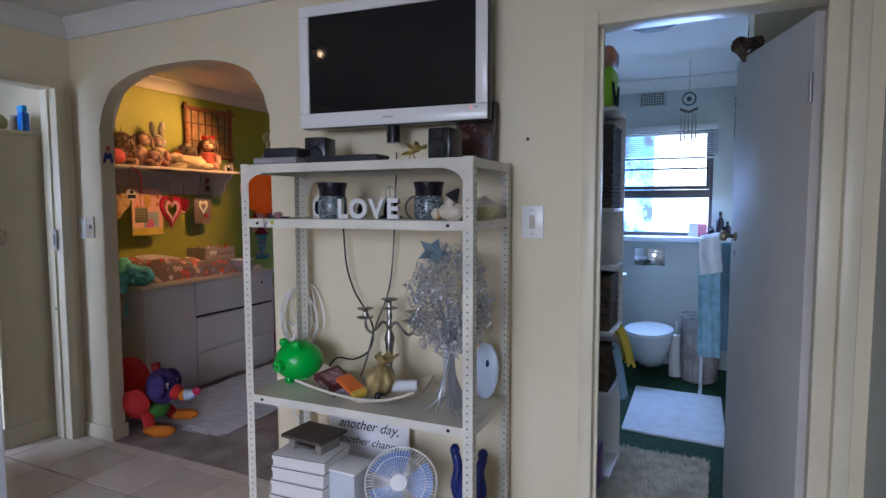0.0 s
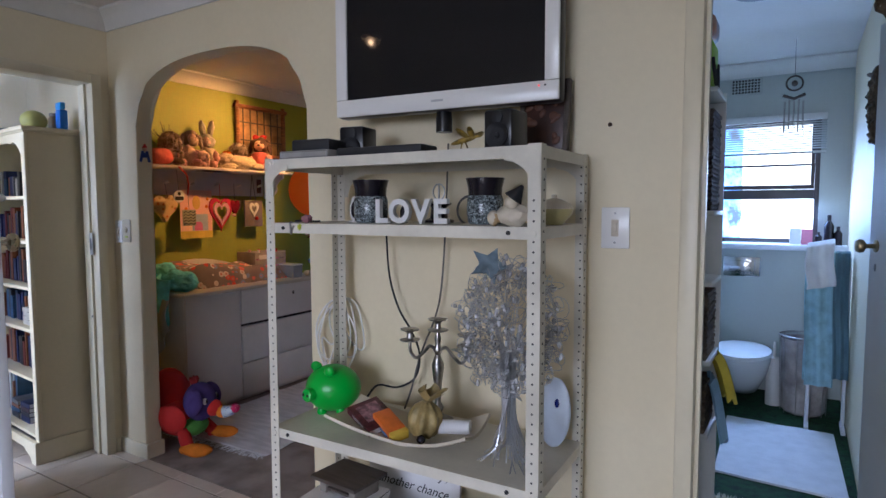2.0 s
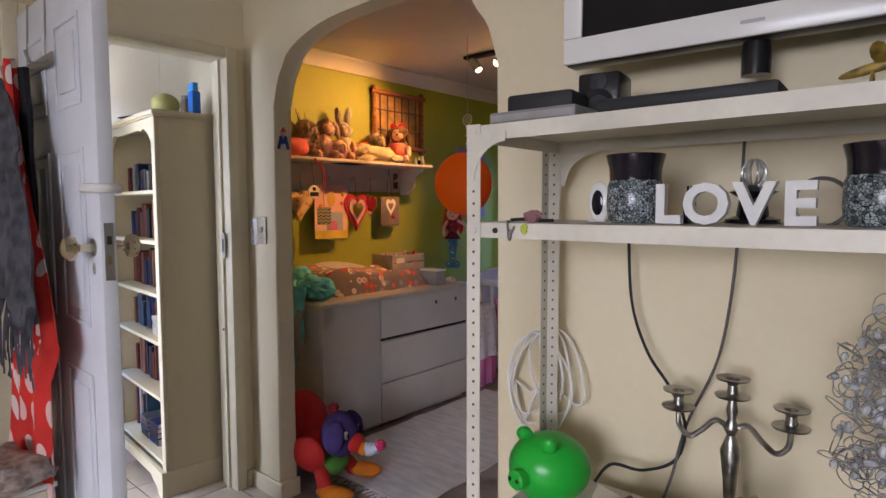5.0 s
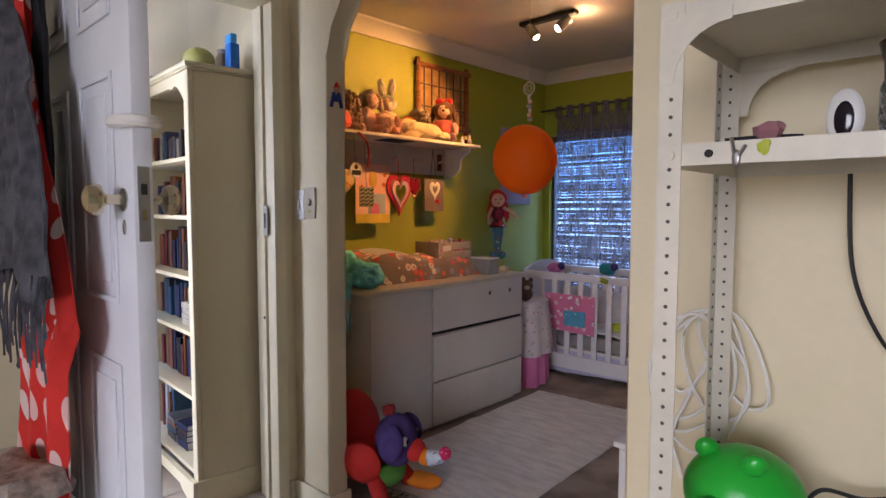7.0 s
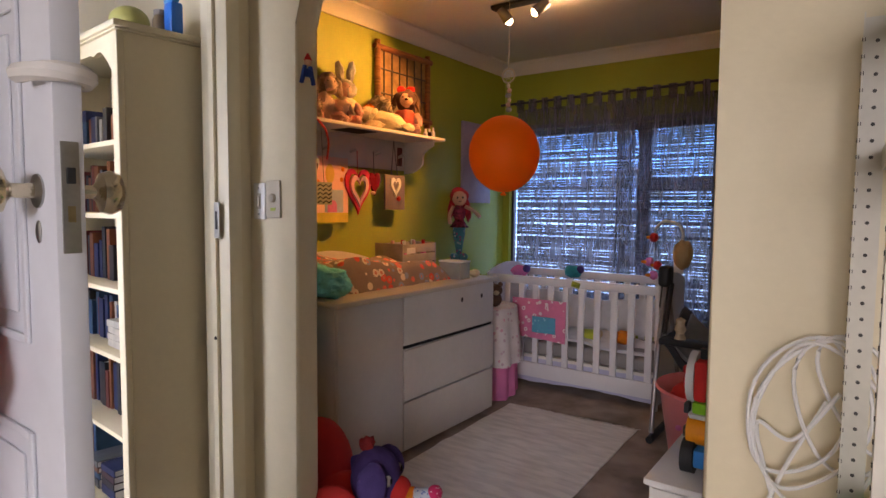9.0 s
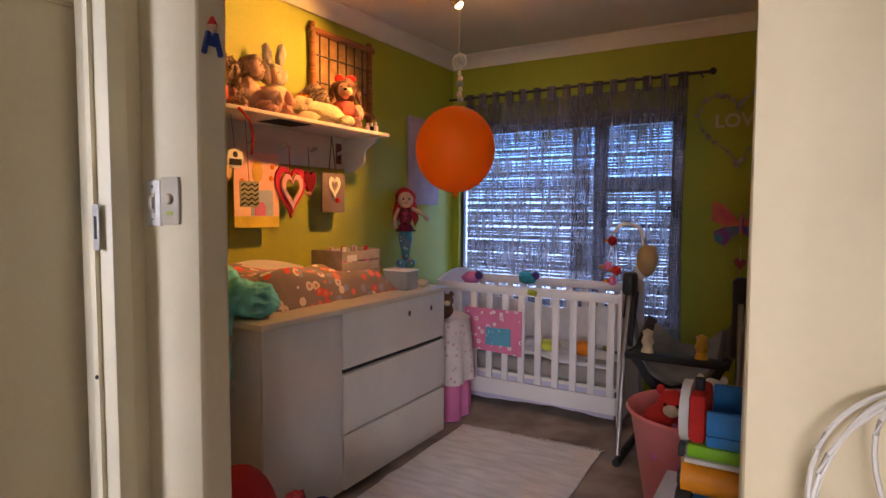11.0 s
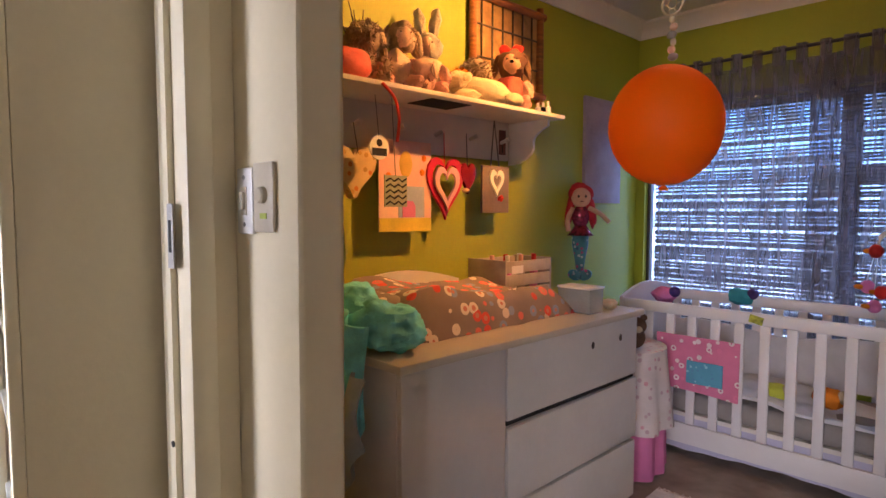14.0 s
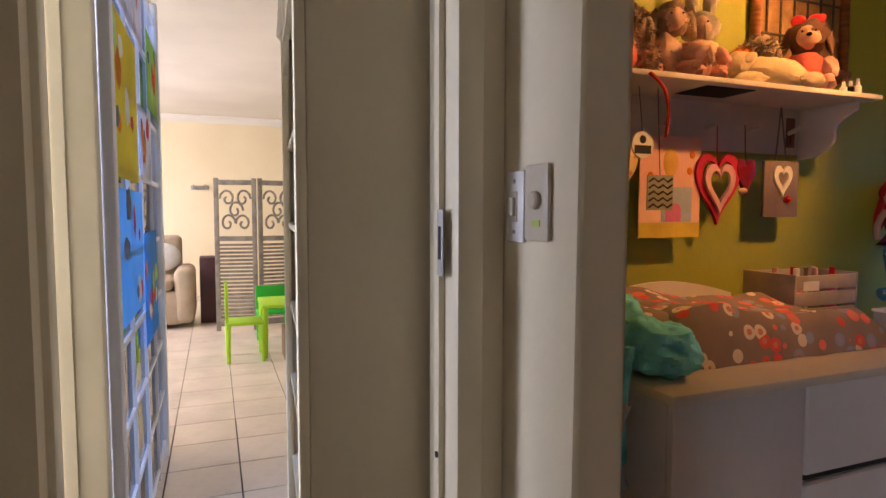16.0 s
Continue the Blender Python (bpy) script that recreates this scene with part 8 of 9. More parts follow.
for x in (0.0, 0.28, 0.56):
    part("ladder_cord", tube([(x, 0, 1.76), (x, 0, 1.99)], 0.002, 4), BLIND, vb)
vt = thing("air_vent", "white perforated air brick high on the bathroom wall", "air vent", pose(0.185, YF - 0.001, 2.262))
part("plate", box(-0.105, 0.105, -0.012, 0, -0.06, 0.06, 0.003), BATHWALL, vt)
hb = bmesh.new()
for i in range(9):
    for j in range(5):
        box(-0.092 + 0.021 * i, -0.078 + 0.021 * i, -0.0135, -0.011, -0.05 + 0.021 * j, -0.036 + 0.021 * j, bm=hb)
tagged(part("slots", hb, HOLE, vt), kind="stuff")
fp = thing("flush_plate", "chrome flush plate on the bathroom wall", "flush plate", pose(0.195, YF - 0.001, 0.925))
part("plate", box(-0.125, 0.125, -0.014, 0, -0.075, 0.075, 0.005), CHROME, fp)
part("button", box(-0.085, 0.085, -0.020, -0.0145, -0.045, 0.045, 0.004), CHROME, fp)
to = thing("toilet", "white wall-hung toilet with a closed seat", "toilet", pose(0.248, 4.80, -0.02))


def oval(z, rx, ry, cy=0.0, n=30):
    return [Vector((rx * math.cos(a), cy + ry * math.sin(a), z)) for a in [k * math.tau / n for k in range(n)]]


def loft(rings):
    bm = bmesh.new()
    vs = [[bm.verts.new(p) for p in r] for r in rings]
    for a, b in zip(vs, vs[1:]):
        for k in range(len(a)):
            bm.faces.new((a[k], a[(k + 1) % len(a)], b[(k + 1) % len(a)], b[k]))
    bm.faces.new(vs[0][::-1])
    bm.faces.new(vs[-1])
    return bm


part("bowl", loft([oval(0.10, 0.09, 0.13, 0.12), oval(0.16, 0.12, 0.19, 0.07), oval(0.26, 0.16, 0.25, 0.03), oval(0.35, 0.178, 0.28), oval(0.375, 0.18, 0.285)]), CERAMIC, to)
part("seat", loft([oval(0.376, 0.182, 0.287), oval(0.39, 0.186, 0.29), oval(0.396, 0.182, 0.286)]), CERAMIC, to)
part("lid", loft([oval(0.397, 0.184, 0.288), oval(0.412, 0.182, 0.286), oval(0.42, 0.15, 0.25)]), CERAMIC, to)
part("wall_mount", box(-0.12, 0.12, 0.22, 0.447, 0.10, 0.37, 0.02), CERAMIC, to)
bn = thing("waste_basket", "tall white fabric laundry basket with a wire frame", "laundry basket", pose(0.62, 4.84, 0) @ Matrix.Diagonal((1.06, 1.0, 1.0, 1)))
part("liner", lathe([(0.10, 0.0), (0.12, 0.02), (0.135, 0.50), (0.13, 0.50), (0.11, 0.03)], 28), mat("beige_printed_canvas", (0.46, 0.42, 0.40), 0.9, var=0.25, scale=9, bump=0.2), bn)
for k in range(10):
    a = k * math.tau / 10
    part("wire", tube([(0.123 * math.cos(a), 0.123 * math.sin(a), 0.0), (0.14 * math.cos(a), 0.14 * math.sin(a), 0.52)], 0.0025, 5), STEEL, bn)
part("rim", tube([(0.14 * math.cos(q), 0.14 * math.sin(q), 0.52) for q in [i * math.tau / 30 for i in range(30)]], 0.005, 6, closed=True), STEEL, bn)
br = thing("toilet_brush", "white toilet brush in its round holder", "toilet brush", pose(0.443, 4.92, 0))
part("holder", lathe([(0.05, 0), (0.05, 0.30), (0.045, 0.33), (0.012, 0.335)], 22), TVWHITE, br)
part("handle", rod((0, 0, 0.336), (0, 0, 0.44), 0.009), TVWHITE, br)
tr_ = thing("towel_stand", "white towel stand draped with pale blue towels", "towel stand", pose(0.74, 4.60, 0))
for x in (-0.10, 0.09):
    part("leg", rod((x, 0.0, 0.02), (x, 0.0, 1.07), 0.011), WHITEP, tr_)
    part("foot", box(x - 0.012, x + 0.012, -0.12, 0.10, 0, 0.0195, 0.003), WHITEP, tr_)
for z in (1.06, 0.80):
    part("rail", rod((-0.10, 0.0, z), (0.09, 0.0, z), 0.009), WHITEP, tr_)


def hang_towel(x0, x1, z, low, mt, label, y=4.60, off=0.018, slope=0.0):
    def f(u, v):
        a = (v - 0.5) * 2
        side = -1 if a < 0 else 1
        d = abs(a)
        zz = z + off * math.cos(min(d / 0.08, 1) * math.pi / 2) - max(0, d - 0.06) * low + slope * u
        yy = y + side * off * math.sin(min(d / 0.08, 1) * math.pi / 2) * (1 + 0.9 * d) + 0.012 * math.sin(u * 11 + a)
        return (x0 + (x1 - x0) * u + 0.008 * math.sin(a * 5), yy, zz)
    return solid("bath_towel", sheet(f, 16, 40, 0.008), mt, label, "towel")


hang_towel(0.615, 0.755, 1.075, 0.86, TOWELBLUE, "pale blue bath towel hung over the stand", off=0.03)
hang_towel(0.61, 0.75, 1.095, 0.24, CLOUD, "white hand towel folded over the blue towel", off=0.055, slope=0.03)
hang_towel(0.76, 0.832, 1.075, 0.80, mat("grey_blue_towel", (0.16, 0.27, 0.33), 0.95, bump=0.3), "grey-blue towel hung over the stand", off=0.03)
solid("bath_mat", sheet(lambda u, v: (0.20 + 0.58 * u + 0.03 * (1 - v), 3.55 + 0.92 * v - 0.03 * u, 0.014 + 0.004 * noise.noise(Vector((u * 5, v * 6, 3)))), 20, 24, 0.012), CLOUD, "white bath mat on the green floor", "bath mat")
shag = thing("shaggy_mat", "cream shaggy bath mat just inside the doorway", "bath mat", pose(0, 0, 0))
part("backing", box(0.22, 0.72, 2.50, 3.24, 0.002, 0.014, 0.004), SHAG, shag)
verts, faces = [], []
rng = random.Random(17)
for k in range(5200):
    x, y = rng.uniform(0.215, 0.725), rng.uniform(2.49, 3.25)
    h, w, a = rng.uniform(0.018, 0.034), 0.0045, rng.uniform(0, math.tau)
    dx, dy = rng.uniform(-0.014, 0.014), rng.uniform(-0.014, 0.014)
    i = len(verts)
    verts += [(x - w * math.cos(a), y - w * math.sin(a), 0.012), (x + w * math.cos(a), y + w * math.sin(a), 0.012), (x + w * 0.6 * math.sin(a), y - w * math.cos(a), 0.012), (x + dx, y + dy, 0.012 + h)]
    faces += [(i, i + 1, i + 3), (i + 1, i + 2, i + 3), (i + 2, i, i + 3)]
me = bpy.data.meshes.new("pile")
me.from_pydata(verts, [], faces)
me.materials.append(SHAG)
pl = new("pile", me)
pl.parent = shag
tagged(pl, kind="stuff")

# shelves of baskets just inside the bathroom door
bs = thing("basket_shelf", "white wooden shelf stack holding woven baskets", "shelf unit", pose(-0.055, 0, 0))
part("side", box(0.023, 0.035, 2.80, 3.10, 0, 1.86, 0.003), WHITE, bs)
part("rear_panel", box(0.035, 0.338, 3.10, 3.108, 0, 1.86, 0.002), WHITE, bs)
for z in (0.04, 0.46, 0.76, 1.08, 1.36, 1.84):
    part("shelf", box(0.035, 0.338, 2.80, 3.10, z - 0.02, z, 0.003), WHITE, bs)


def basket(z, h, label, mt=SEAGRASS):
    b = thing("woven_basket", label, "basket", pose(0.137, 2.95, z + 0.0005), "woven baskets")
    n = max(4, int(h / 0.018))
    bm = bmesh.new()
    for k in range(n):
        w = 0.128 + 0.003 * (k % 2)
        tube([(-w, -0.14, 0.009 + 0.018 * k), (w, -0.14, 0.009 + 0.018 * k), (w, 0.09, 0.009 + 0.018 * k), (-w, 0.09, 0.009 + 0.018 * k)], 0.0095, 5, bm=bm, closed=True)
    box(-0.12, 0.12, -0.13, 0.085, 0.002, 0.018 * n - 0.01, bm=bm)
    part("weave", bm, mt, b)
    return b


basket(0.46, 0.20, "brown woven basket on the bathroom shelf")
basket(0.76, 0.27, "brown woven basket with a dark rim on the bathroom shelf")
basket(1.36, 0.40, "tall dark woven basket on the bathroom shelf", mat("dark_woven_cane", (0.09, 0.065, 0.05), 0.8, var=0.3, scale=30, bump=0.4, grain=110))
gc = thing("storage_caddy", "lime green plastic caddy on top of the bathroom shelf", "caddy", pose(0.125, 2.93, 1.8405))
part("tub", box(-0.10, 0.13, -0.10, 0.10, 0, 0.20, 0.02), LIMEPLASTIC, gc)
part("handle", tube(spline([(0.13, -0.08, 0.12), (0.15, -0.08, 0.0), (0.13, 0.08, 0.12)]), 0.008), MATTBLACK, gc)
pk = solid("nappy_pack", box(-0.10, 0.12, -0.09, 0.09, 0, 0.10, 0.03, seg=3), mat("blue_and_orange_pack", (0.12, 0.32, 0.55), 0.4, var=0.3, scale=8, color2=(0.75, 0.25, 0.05)), "blue and orange plastic pack on the caddy", "pack", pose(0.14, 2.93, 2.041))
solid("yellow_cloth", sheet(lambda u, v: (0.283 + 0.06 * u + 0.03 * math.sin(v * 5), 2.95 + 0.16 * v, 0.74 - 0.18 * u ** 1.5 + 0.02 * math.sin(v * 12)), 12, 12, 0.012), mat("yellow_cloth", (0.70, 0.55, 0.06), 0.9, bump=0.2), "yellow cloth hanging from the basket", "cloth")
solid("blue_cloth", sheet(lambda u, v: (0.283 + 0.05 * u + 0.02 * math.sin(v * 6), 2.84 + 0.18 * v, 0.66 - 0.24 * u ** 1.3 + 0.02 * math.sin(v * 10)), 12, 12, 0.012), mat("pale_blue_cloth", (0.32, 0.50, 0.66), 0.9, bump=0.2), "pale blue cloth hanging from the shelf", "cloth")
solid("purple_pack", box(-0.03, 0.03, -0.07, 0.07, 0, 0.22, 0.012), mat("purple_plastic", (0.18, 0.03, 0.22), 0.35), "purple plastic pack standing by the shelf", "pack", pose(0.22, 2.745, 0.001))
solid("white_box", box(-0.10, 0.07, -0.09, 0.09, 0, 0.13, 0.01), WHITE, "white box standing on the bathroom floor", "box", pose(0.17, 2.62, 0.001))
ba = thing("wash_basin", "white wall-hung corner wash basin", "basin", pose(-0.15, 4.42, 0))
part("bowl", loft([oval(0.66, 0.10, 0.09), oval(0.72, 0.20, 0.17), oval(0.84, 0.265, 0.22), oval(0.86, 0.27, 0.225), oval(0.845, 0.24, 0.19)]), CERAMIC, ba)
part("wall_block", box(-0.258, -0.10, -0.18, 0.18, 0.68, 0.86, 0.02), CERAMIC, ba)
part("tap", tube(spline([(-0.16, 0, 0.86), (-0.16, 0, 0.95), (-0.08, 0, 0.97), (-0.04, 0, 0.93)]), 0.011, 8), CHROME, ba)
cl = thing("ceiling_lamp", "grey glass dome ceiling lamp in the bathroom", "ceiling lamp", pose(0.37, 3.42, H))
part("dome", lathe([(0.0, -0.085), (0.10, -0.07), (0.16, -0.035), (0.175, 0.0)], 30), mat("grey_frosted_glass", (0.18, 0.20, 0.20), 0.6), cl)
part("collar", lathe([(0.18, -0.012), (0.185, 0.0), (0.17, 0.0)], 30), CHROME, cl)
ch = thing("wind_chime", "small metal wind chime hanging by the window", "wind chime", pose(0.505, 4.60, 1.98))
part("ring", tube([(0.045 * math.cos(q), 0, 0.16 + 0.045 * math.sin(q)) for q in [i * math.tau / 20 for i in range(20)]], 0.006, 5, closed=True), DARKWOOD, ch)
part("eye", ball((0, 0, 0.16), 0.018, seg=10), DARKWOOD, ch)
part("bar", tube([(-0.06, 0, 0.09), (0, 0, 0.065), (0.06, 0, 0.09)], 0.009, 6), DARKWOOD, ch)
part("string", tube([(0, 0, 0.205), (0, 0, 0.437)], 0.0015, 4), DARKWOOD, ch)
for k in range(5):
    x = -0.05 + 0.025 * k
    part("chime_tube", rod((x, 0, -0.14 + 0.02 * (k % 3)), (x, 0, 0.05 + 0.01 * (k % 2)), 0.005, seg=8), STEEL, ch)
so = thing("soap_box", "pink and white box on the bathroom sill", "box", pose(0.57, YF - 0.07, BWZ0 - 0.003))
part("carton", box(-0.07, 0.0, -0.03, 0.03, 0, 0.115, 0.003), PAPER, so)
part("pink_end", box(0.001, 0.07, -0.03, 0.03, 0, 0.11, 0.003), mat("pink_card", (0.70, 0.25, 0.35), 0.6), so)
for x, h, r in ((0.675, 0.09, 0.022), (0.735, 0.21, 0.03), (0.79, 0.13, 0.025)):
    b = thing("toiletry_bottle", "dark bottle standing on the bathroom sill", "bottle", pose(x, YF - 0.07, BWZ0 - 0.003), "sill bottles")
    part("body", lathe([(r, 0), (r, h * 0.65), (r * 0.4, h * 0.8)], 18), DARKGLASS, b)
    part("cap", lathe([(r * 0.42, h * 0.805), (r * 0.42, h), (0, h * 1.01)], 14), MATTBLACK if h > 0.1 else DARKWOOD, b)


def wicker_heart(name, m, w, label):
    bm = bmesh.new()
    rng = random.Random(5)
    for k in range(7):
        s = 0.4 + 0.1 * k
        tube([(x * s + rng.uniform(-0.004, 0.004), rng.uniform(-0.02, 0.02), z * s) for x, z in heart(w, w)], 0.009, 5, bm=bm, closed=True)
    return solid(name, bm, SEAGRASS, label, "heart decoration", m)


wh = wicker_heart("wicker_heart", pose(0.825, 2.80, 2.03, 0, 0, 20), 0.115, "brown wicker heart hanging above the bathroom door")
part("cord", tube([(0, 0, 0.04), (0, 0, H - 2.03)], 0.0018, 4), DARKWOOD, wh)
wicker_heart("wicker_heart", pose(0.815, 3.30, 1.78, 0, 0, 90), 0.30, "large brown wicker heart on the bathroom wall")

# ---- passage and playroom ----
gp = thing("wire_grid", "white framed glazed grid door covered with pictures", "glazed door", pose(0, 0, 0))
GX0, GX1, GY = -4.93, -3.47, 1.364
BLUEG = glass("pale_blue_glass", (0.75, 0.85, 1.0))
part("glass", box(GX0, GX1, GY, GY + 0.006, 0.04, 2.18), BLUEG, gp)
for x in (GX0, GX1):
    part("frame", box(x - 0.03, x + 0.03, GY, GY + 0.03, 0.0, 2.22, 0.004), WHITEP, gp)
for k in range(1, 4):
    x = GX0 + (GX1 - GX0) * k / 4
    part("glazing_bar", box(x - 0.009, x + 0.009, GY + 0.0065, GY + 0.018, 0.03, 2.19), WHITEP, gp)
for k in range(9):
    z = 0.08 + 0.255 * k
    part("glazing_bar", box(GX0 + 0.03, GX1 - 0.03, GY + 0.0065, GY + 0.016, z - 0.009, z + 0.009), WHITEP, gp)


def backlit(m, c):
    """Thin paper that lets light through from behind."""
    nt = m.node_tree
    tl, mx = nt.nodes.new("ShaderNodeBsdfTranslucent"), nt.nodes.new("ShaderNodeMixShader")
    tl.inputs[0].default_value, mx.inputs[0].default_value = (*c, 1), 0.5
    nt.links.new(nt.nodes["Principled BSDF"].outputs[0], mx.inputs[1])
    nt.links.new(tl.outputs[0], mx.inputs[2])
    nt.links.new(mx.outputs[0], nt.nodes["Material Output"].inputs[0])
    return m


for nm, x0, x1, z0, z1, c in (("yellow printed poster", -4.05, -3.53, 1.33, 1.80, (0.72, 0.55, 0.02)), ("white drawing with red strokes", -4.30, -3.55, 1.84, 2.10, (0.75, 0.68, 0.68)), ("light blue poster", -4.12, -3.55, 0.90, 1.30, (0.18, 0.55, 0.80)), ("bright blue poster", -4.65, -4.16, 0.72, 1.15, (0.04, 0.40, 0.80)), ("white note sheet", -4.50, -4.10, 1.36, 1.62, (0.72, 0.72, 0.76)), ("green drawing", -4.90, -4.45, 1.66, 1.98, (0.38, 0.60, 0.14))):
    ps = thing("poster", nm + " taped to the glazed grid", "poster", pose(0, 0, 0), "taped pictures")
    part("sheet", box(x0, x1, GY + 0.019, GY + 0.021, z0, z1), backlit(mat("poster_paper", c, 0.6, var=0.15, scale=5), c), ps)
    rng = random.Random(int(z0 * 100))
    for k in range(7):
        part("motif", ball((rng.uniform(x0 + 0.05, x1 - 0.05), GY + 0.0215, rng.uniform(z0 + 0.04, z1 - 0.04)), (rng.uniform(0.02, 0.06), 0.0015, rng.uniform(0.02, 0.06)), seg=10, lump=0.5, seed=k), rng.choice((ORANGEP, REDP, PAPER, BOOKC[6], LIMEPLASTIC)), ps)
frame_set("door_frame_3", "x", -3.36, -2.86, 1.24, 1.36, 2.03, label="cream enamelled frame of the side room doorway")
ts = thing("toy_shelf", "white toy shelf packed with bright boxes in the side room", "shelf unit", pose(-4.55, 0.85, 0))
for z in (0.02, 0.50, 0.86, 1.20, 1.55):
    part("shelf", box(-0.28, 0.28, -0.25, 0.18, z - 0.018, z, 0.003), WHITEP, ts)
for x in (-0.298, 0.28):
    part("side", box(x, x + 0.018, -0.25, 0.18, 0, 1.90, 0.003), WHITEP, ts)
for k, (z, h, c) in enumerate(((0.0205, 0.4, (0.62, 0.66, 0.72)), (0.5005, 0.2, (0.45, 0.65, 0.03)), (0.5005, 0.28, (0.02, 0.03, 0.12)), (0.8605, 0.22, (0.04, 0.45, 0.60)), (0.8605, 0.28, (0.75, 0.75, 0.7)), (1.2005, 0.2, (0.04, 0.10, 0.35)), (1.2005, 0.26, (0.65, 0.03, 0.03)), (1.5505, 0.2, (0.10, 0.06, 0.08)))):
    x = -0.14 if k % 2 else 0.14
    t = thing("toy_box", "bright plastic toy box in the side room", "toy box", pose(-4.55 + x, 0.85, z))
    part("body", box(-0.125, 0.125, -0.2, 0.16, 0, h, 0.012), mat("toy_box_plastic", c, 0.4, var=0.1), t)
    part("lid", box(-0.128, 0.128, -0.205, 0.165, h + 0.0005, h + 0.02, 0.006), mat("toy_box_lid", tuple(min(1, v * 1.2 + 0.02) for v in c), 0.4), t)

sc = thing("folding_screen", "grey-washed carved wooden folding screen with louvred panels", "folding screen", pose(-8.10, 1.63, 0))
for k in range(4):
    y0 = 0.42 * k
    dx = 0.06 * (k % 2)
    dx2 = 0.06 * ((k + 1) % 2)
    ang = math.degrees(math.atan2(dx2 - dx, 0.42))
    PM = Matrix.Translation((dx, y0, 0)) @ pose(0, 0, 0, 0, 0, 90 - ang)
    for x0, x1, z0, z1 in ((0, 0.045, 0, 1.56), (0.365, 0.41, 0, 1.56), (0.045, 0.365, 1.49, 1.54), (0.045, 0.365, 0.92, 0.97), (0.045, 0.365, 0.05, 0.11)):
        part("stile" if z1 - z0 > 1 else "rail", box(x0, x1, -0.012, 0.012, z0, z1, 0.003, m=PM), GREYWASH, sc)
    for q in range(20):
        part("louvre", box(0.046, 0.364, -0.014, 0.014, -0.003, 0.003, m=PM @ Matrix.Translation((0, 0, 0.14 + 0.039 * q)) @ pose(0, 0, 0, 40)), GREYWASH, sc, smooth=False)
    bm = bmesh.new()
    for cx, cz, s in ((0.13, 1.10, 1), (0.28, 1.10, -1), (0.13, 1.35, -1), (0.28, 1.35, 1), (0.205, 1.23, 1)):
        tube([PM @ Vector((cx + s * (0.075 - 0.0085 * a) * math.cos(a * 1.1), 0, cz + (0.10 - 0.012 * a) * math.sin(a * 1.1))) for a in [i * 0.45 for i in range(16)]], 0.012, 5, bm=bm)
    part("scroll_carving", bm, GREYWASH, sc)

chair = thing("plastic_chair", "lime green plastic child's chair on the tiles", "chair", pose(-7.0, 1.70, 0, 0, 0, 0))
part("seat", box(0.0, 0.30, 0.0, 0.30, 0.30, 0.325, 0.008), LIMEPLASTIC, chair)
for x in (0.0, 0.27):
    for y in (0.0, 0.27):
        part("leg", rod((x + 0.015 + (0.02 if x else -0.02), y + 0.015, 0), (x + 0.015, y + 0.015, 0.30), 0.016, 0.024, 10), LIMEPLASTIC, chair)
bm = bmesh.new()
for x in (0.0, 0.27):
    box(x, x + 0.03, -0.005, 0.02, 0.325, 0.64, 0.004, bm=bm)
for z in (0.42, 0.56):
    box(0.03, 0.27, -0.004, 0.016, z, z + 0.06, 0.004, bm=bm)
part("backrest", bm, LIMEPLASTIC, chair)
tbl = thing("plastic_table", "lime green plastic child's table on the tiles", "table", pose(-7.05, 2.10, 0))
part("tabletop", box(-0.22, 0.30, -0.12, 0.45, 0.42, 0.45, 0.008), LIMEPLASTIC, tbl)
for x in (-0.19, 0.27):
    for y in (-0.09, 0.42):
        part("leg", rod((x, y, 0), (x, y, 0.42), 0.016, 0.024, 10), LIMEPLASTIC, tbl)
gch = thing("green_chair", "dark green plastic child's chair behind the table", "chair", pose(-7.55, 1.98, 0))
part("seat", box(0.0, 0.30, 0.0, 0.30, 0.28, 0.30, 0.008), PIGGREEN, gch)
part("backrest", box(0.0, 0.03, 0.0, 0.30, 0.301, 0.52, 0.008), PIGGREEN, gch)
for x in (0.02, 0.28):
    for y in (0.02, 0.28):
        part("leg", rod((x, y, 0), (x, y, 0.28), 0.016, 0.02, 10), PIGGREEN, gch)
crate = solid("cardboard_box", box(-0.15, 0.15, -0.15, 0.15, 0, 0.26, 0.004), mat("brown_cardboard", (0.30, 0.20, 0.11), 0.8), "small brown cardboard box on the tiles", "box", pose(-6.75, 2.30, 0))
sofa = thing("sofa", "beige upholstered armchair with a pale throw", "armchair", pose(-8.75, 1.02, 0))
SOFA = mat("beige_upholstery", (0.45, 0.36, 0.26), 0.9, var=0.12, scale=5, bump=0.2)
part("base", box(-0.42, 0.40, -0.45, 0.28, 0.04, 0.40, 0.05, seg=3), SOFA, sofa)
part("seat_cushion", box(-0.38, 0.42, -0.36, 0.20, 0.401, 0.52, 0.05, seg=3), SOFA, sofa)
part("backrest", box(-0.42, -0.20, -0.42, 0.26, 0.41, 0.95, 0.06, seg=3), SOFA, sofa)
part("arm", box(-0.40, 0.42, 0.205, 0.40, 0.05, 0.62, 0.07, seg=3), SOFA, sofa)
part("arm", box(-0.40, 0.42, -0.60, -0.455, 0.05, 0.62, 0.07, seg=3), SOFA, sofa)
solid("throw_cushion", ball((0, 0, 0.12), (0.09, 0.18, 0.16), rot=(0, 15, 0)), CLOUD, "pale cushion on the armchair", "cushion", pose(-8.84, 1.10, 0.60))
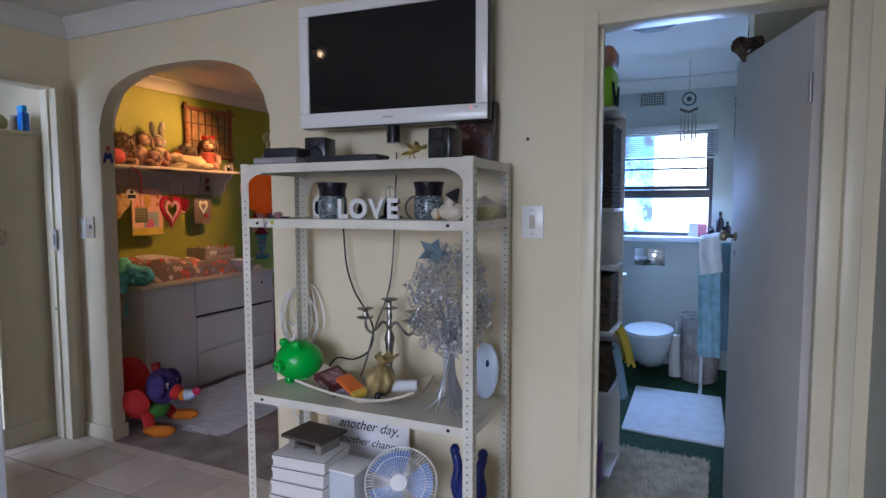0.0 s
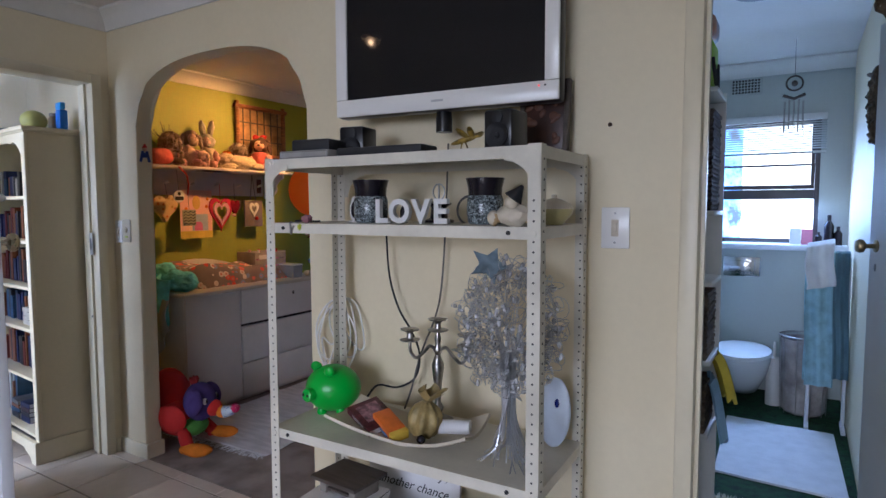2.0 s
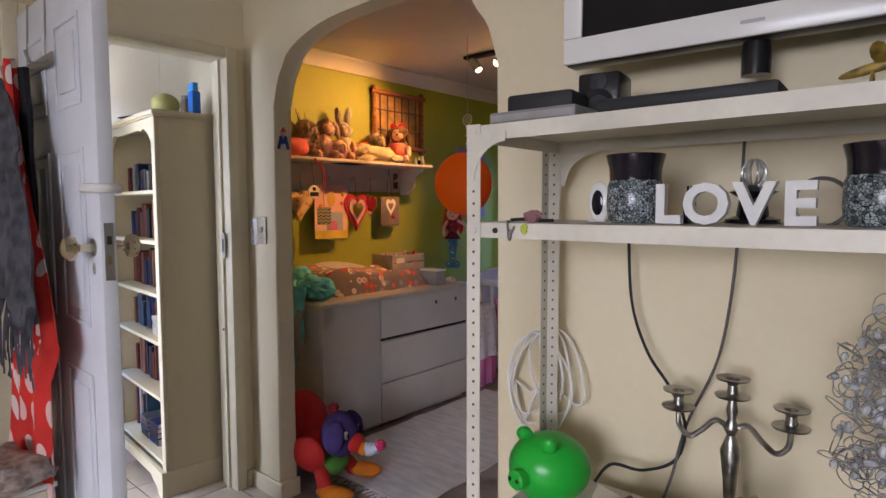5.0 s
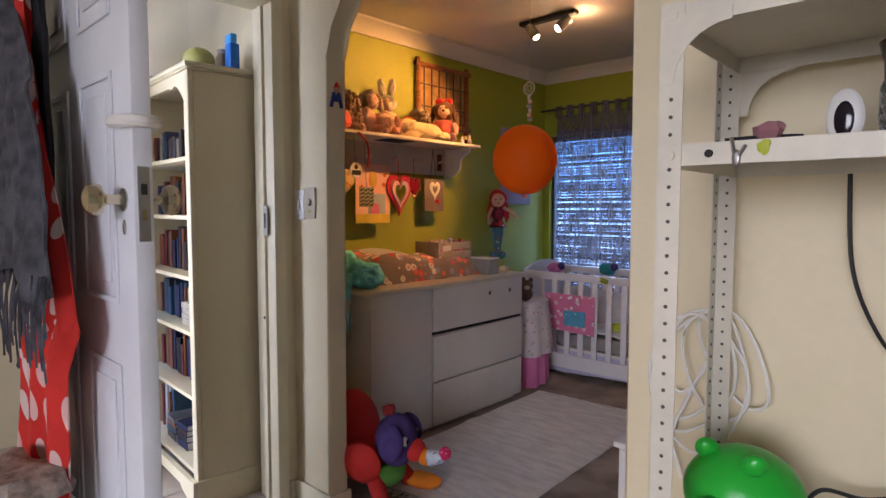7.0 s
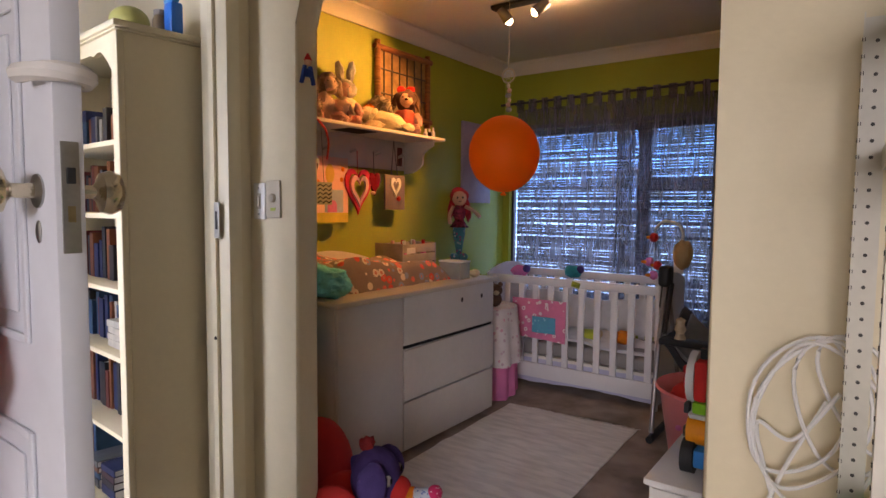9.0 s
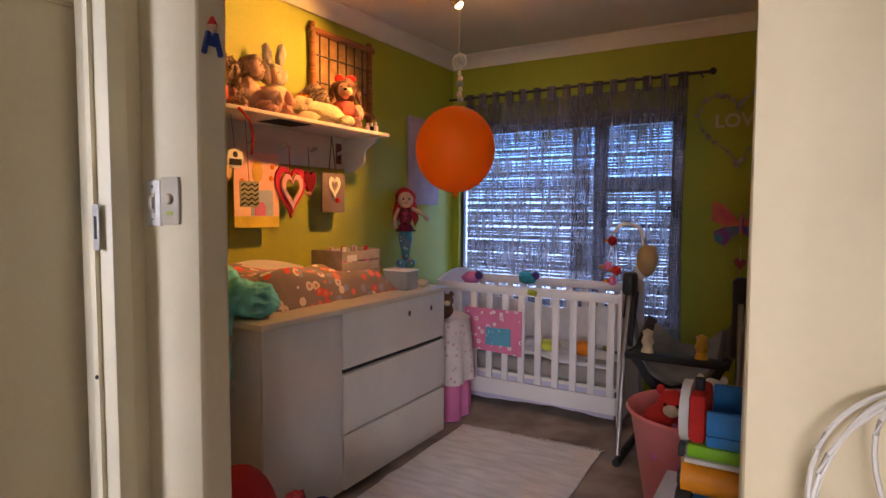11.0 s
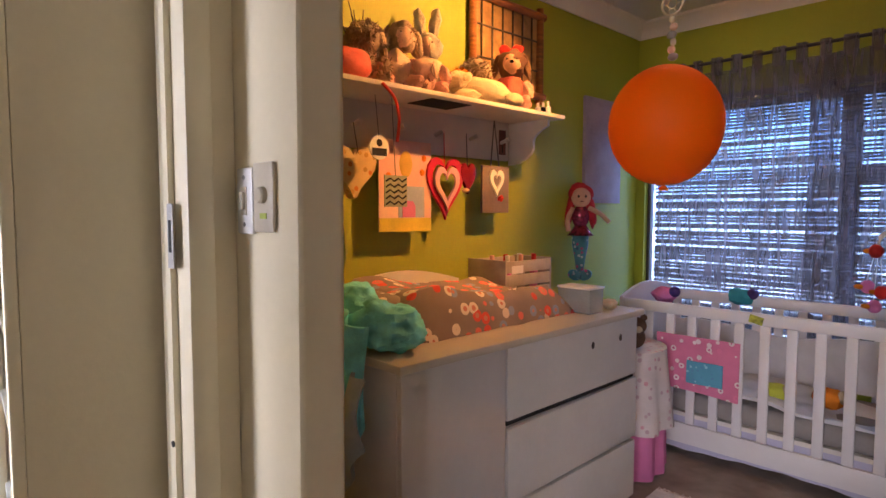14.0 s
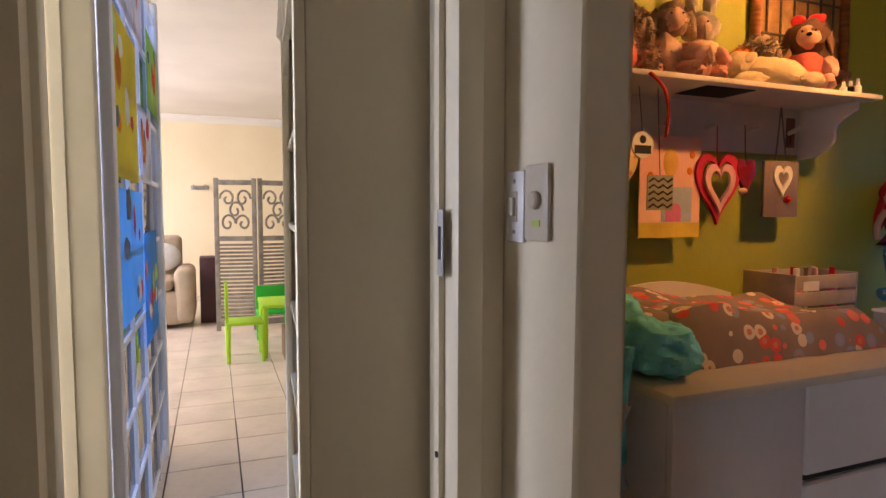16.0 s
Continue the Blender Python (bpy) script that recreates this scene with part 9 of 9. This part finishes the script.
solid("floor_crate", box(-0.15, 0.15, -0.09, 0.09, 0, 0.72, 0.01), mat("dark_maroon_wood", (0.07, 0.025, 0.03), 0.5), "dark maroon cabinet beside the armchair", "cabinet", pose(-8.75, 1.56, 0))
hk = thing("coat_hooks", "metal coat hooks on the cream playroom wall", "coat hooks", pose(-10.795, 1.45, 1.55))
part("plate", box(0, 0.012, -0.12, 0.12, -0.03, 0.03, 0.004), STEEL, hk)
for y in (-0.08, 0.08):
    part("hook", tube(spline([(0.012, y, 0), (0.08, y, -0.01), (0.10, y, 0.04)]), 0.008), STEEL, hk)

lr = thing("living_lamp", "small warm ceiling lamp in the living room", "ceiling lamp", pose(-1.51, 0.52, H - 0.001))
part("base", lathe([(0.06, -0.02), (0.06, 0.0), (0.02, 0.0)], 20), TVWHITE, lr)
part("bulb", ball((0, 0, -0.036), 0.015, seg=14), glow("living_bulb", (1.0, 0.6, 0.28), 45.0), lr)

# ---- floor tiles ----
S = 0.325


def tile_mesh(w, d):
    bm = box(0.0034, w - 0.0034, 0.0034, d - 0.0034, -0.0055, 0.0, 0.0012, seg=1)
    me = bpy.data.meshes.new("tile")
    bm.to_mesh(me)
    bm.free()
    me.materials.append(TILE)
    return me


floor = bpy.data.objects["floor"]
shared = {}
x_lines = [-1.785 + S * k for k in range(-29, 10)]
y_lines = [1.72 + S * k for k in range(-14, 8)]
far_bm = bmesh.new()
for xa in x_lines:
    for ya in y_lines:
        x0, x1, y0, y1 = max(xa, -10.8), min(xa + S, 1.18), max(ya, -2.6), min(ya + S, YW if xa > -5.4 else 3.9)
        if x1 - x0 < 0.01 or y1 - y0 < 0.01:
            continue
        near = xa > -5.4 and (xa > -2.9 and ya > -2.0 or ya > 0.9)
        if near:
            key = (round(x1 - x0, 4), round(y1 - y0, 4))
            if key not in shared:
                shared[key] = tile_mesh(*key)
            t = new("tile", shared[key])
            t.parent = floor
            t.location = (x0, y0, 0)
        else:
            box(x0 + 0.0022, x1 - 0.0022, y0 + 0.0022, y1 - 0.0022, -0.0055, 0.0, bm=far_bm)
far = link_part("far_tiles", far_bm, TILE, floor, smooth=False)
tagged(far, kind="stuff")
setting("floor_playroom", box(-10.9, -5.32, YW + 0.002, 4.0, -0.12, -0.006), GROUT, "cream tiled playroom floor")
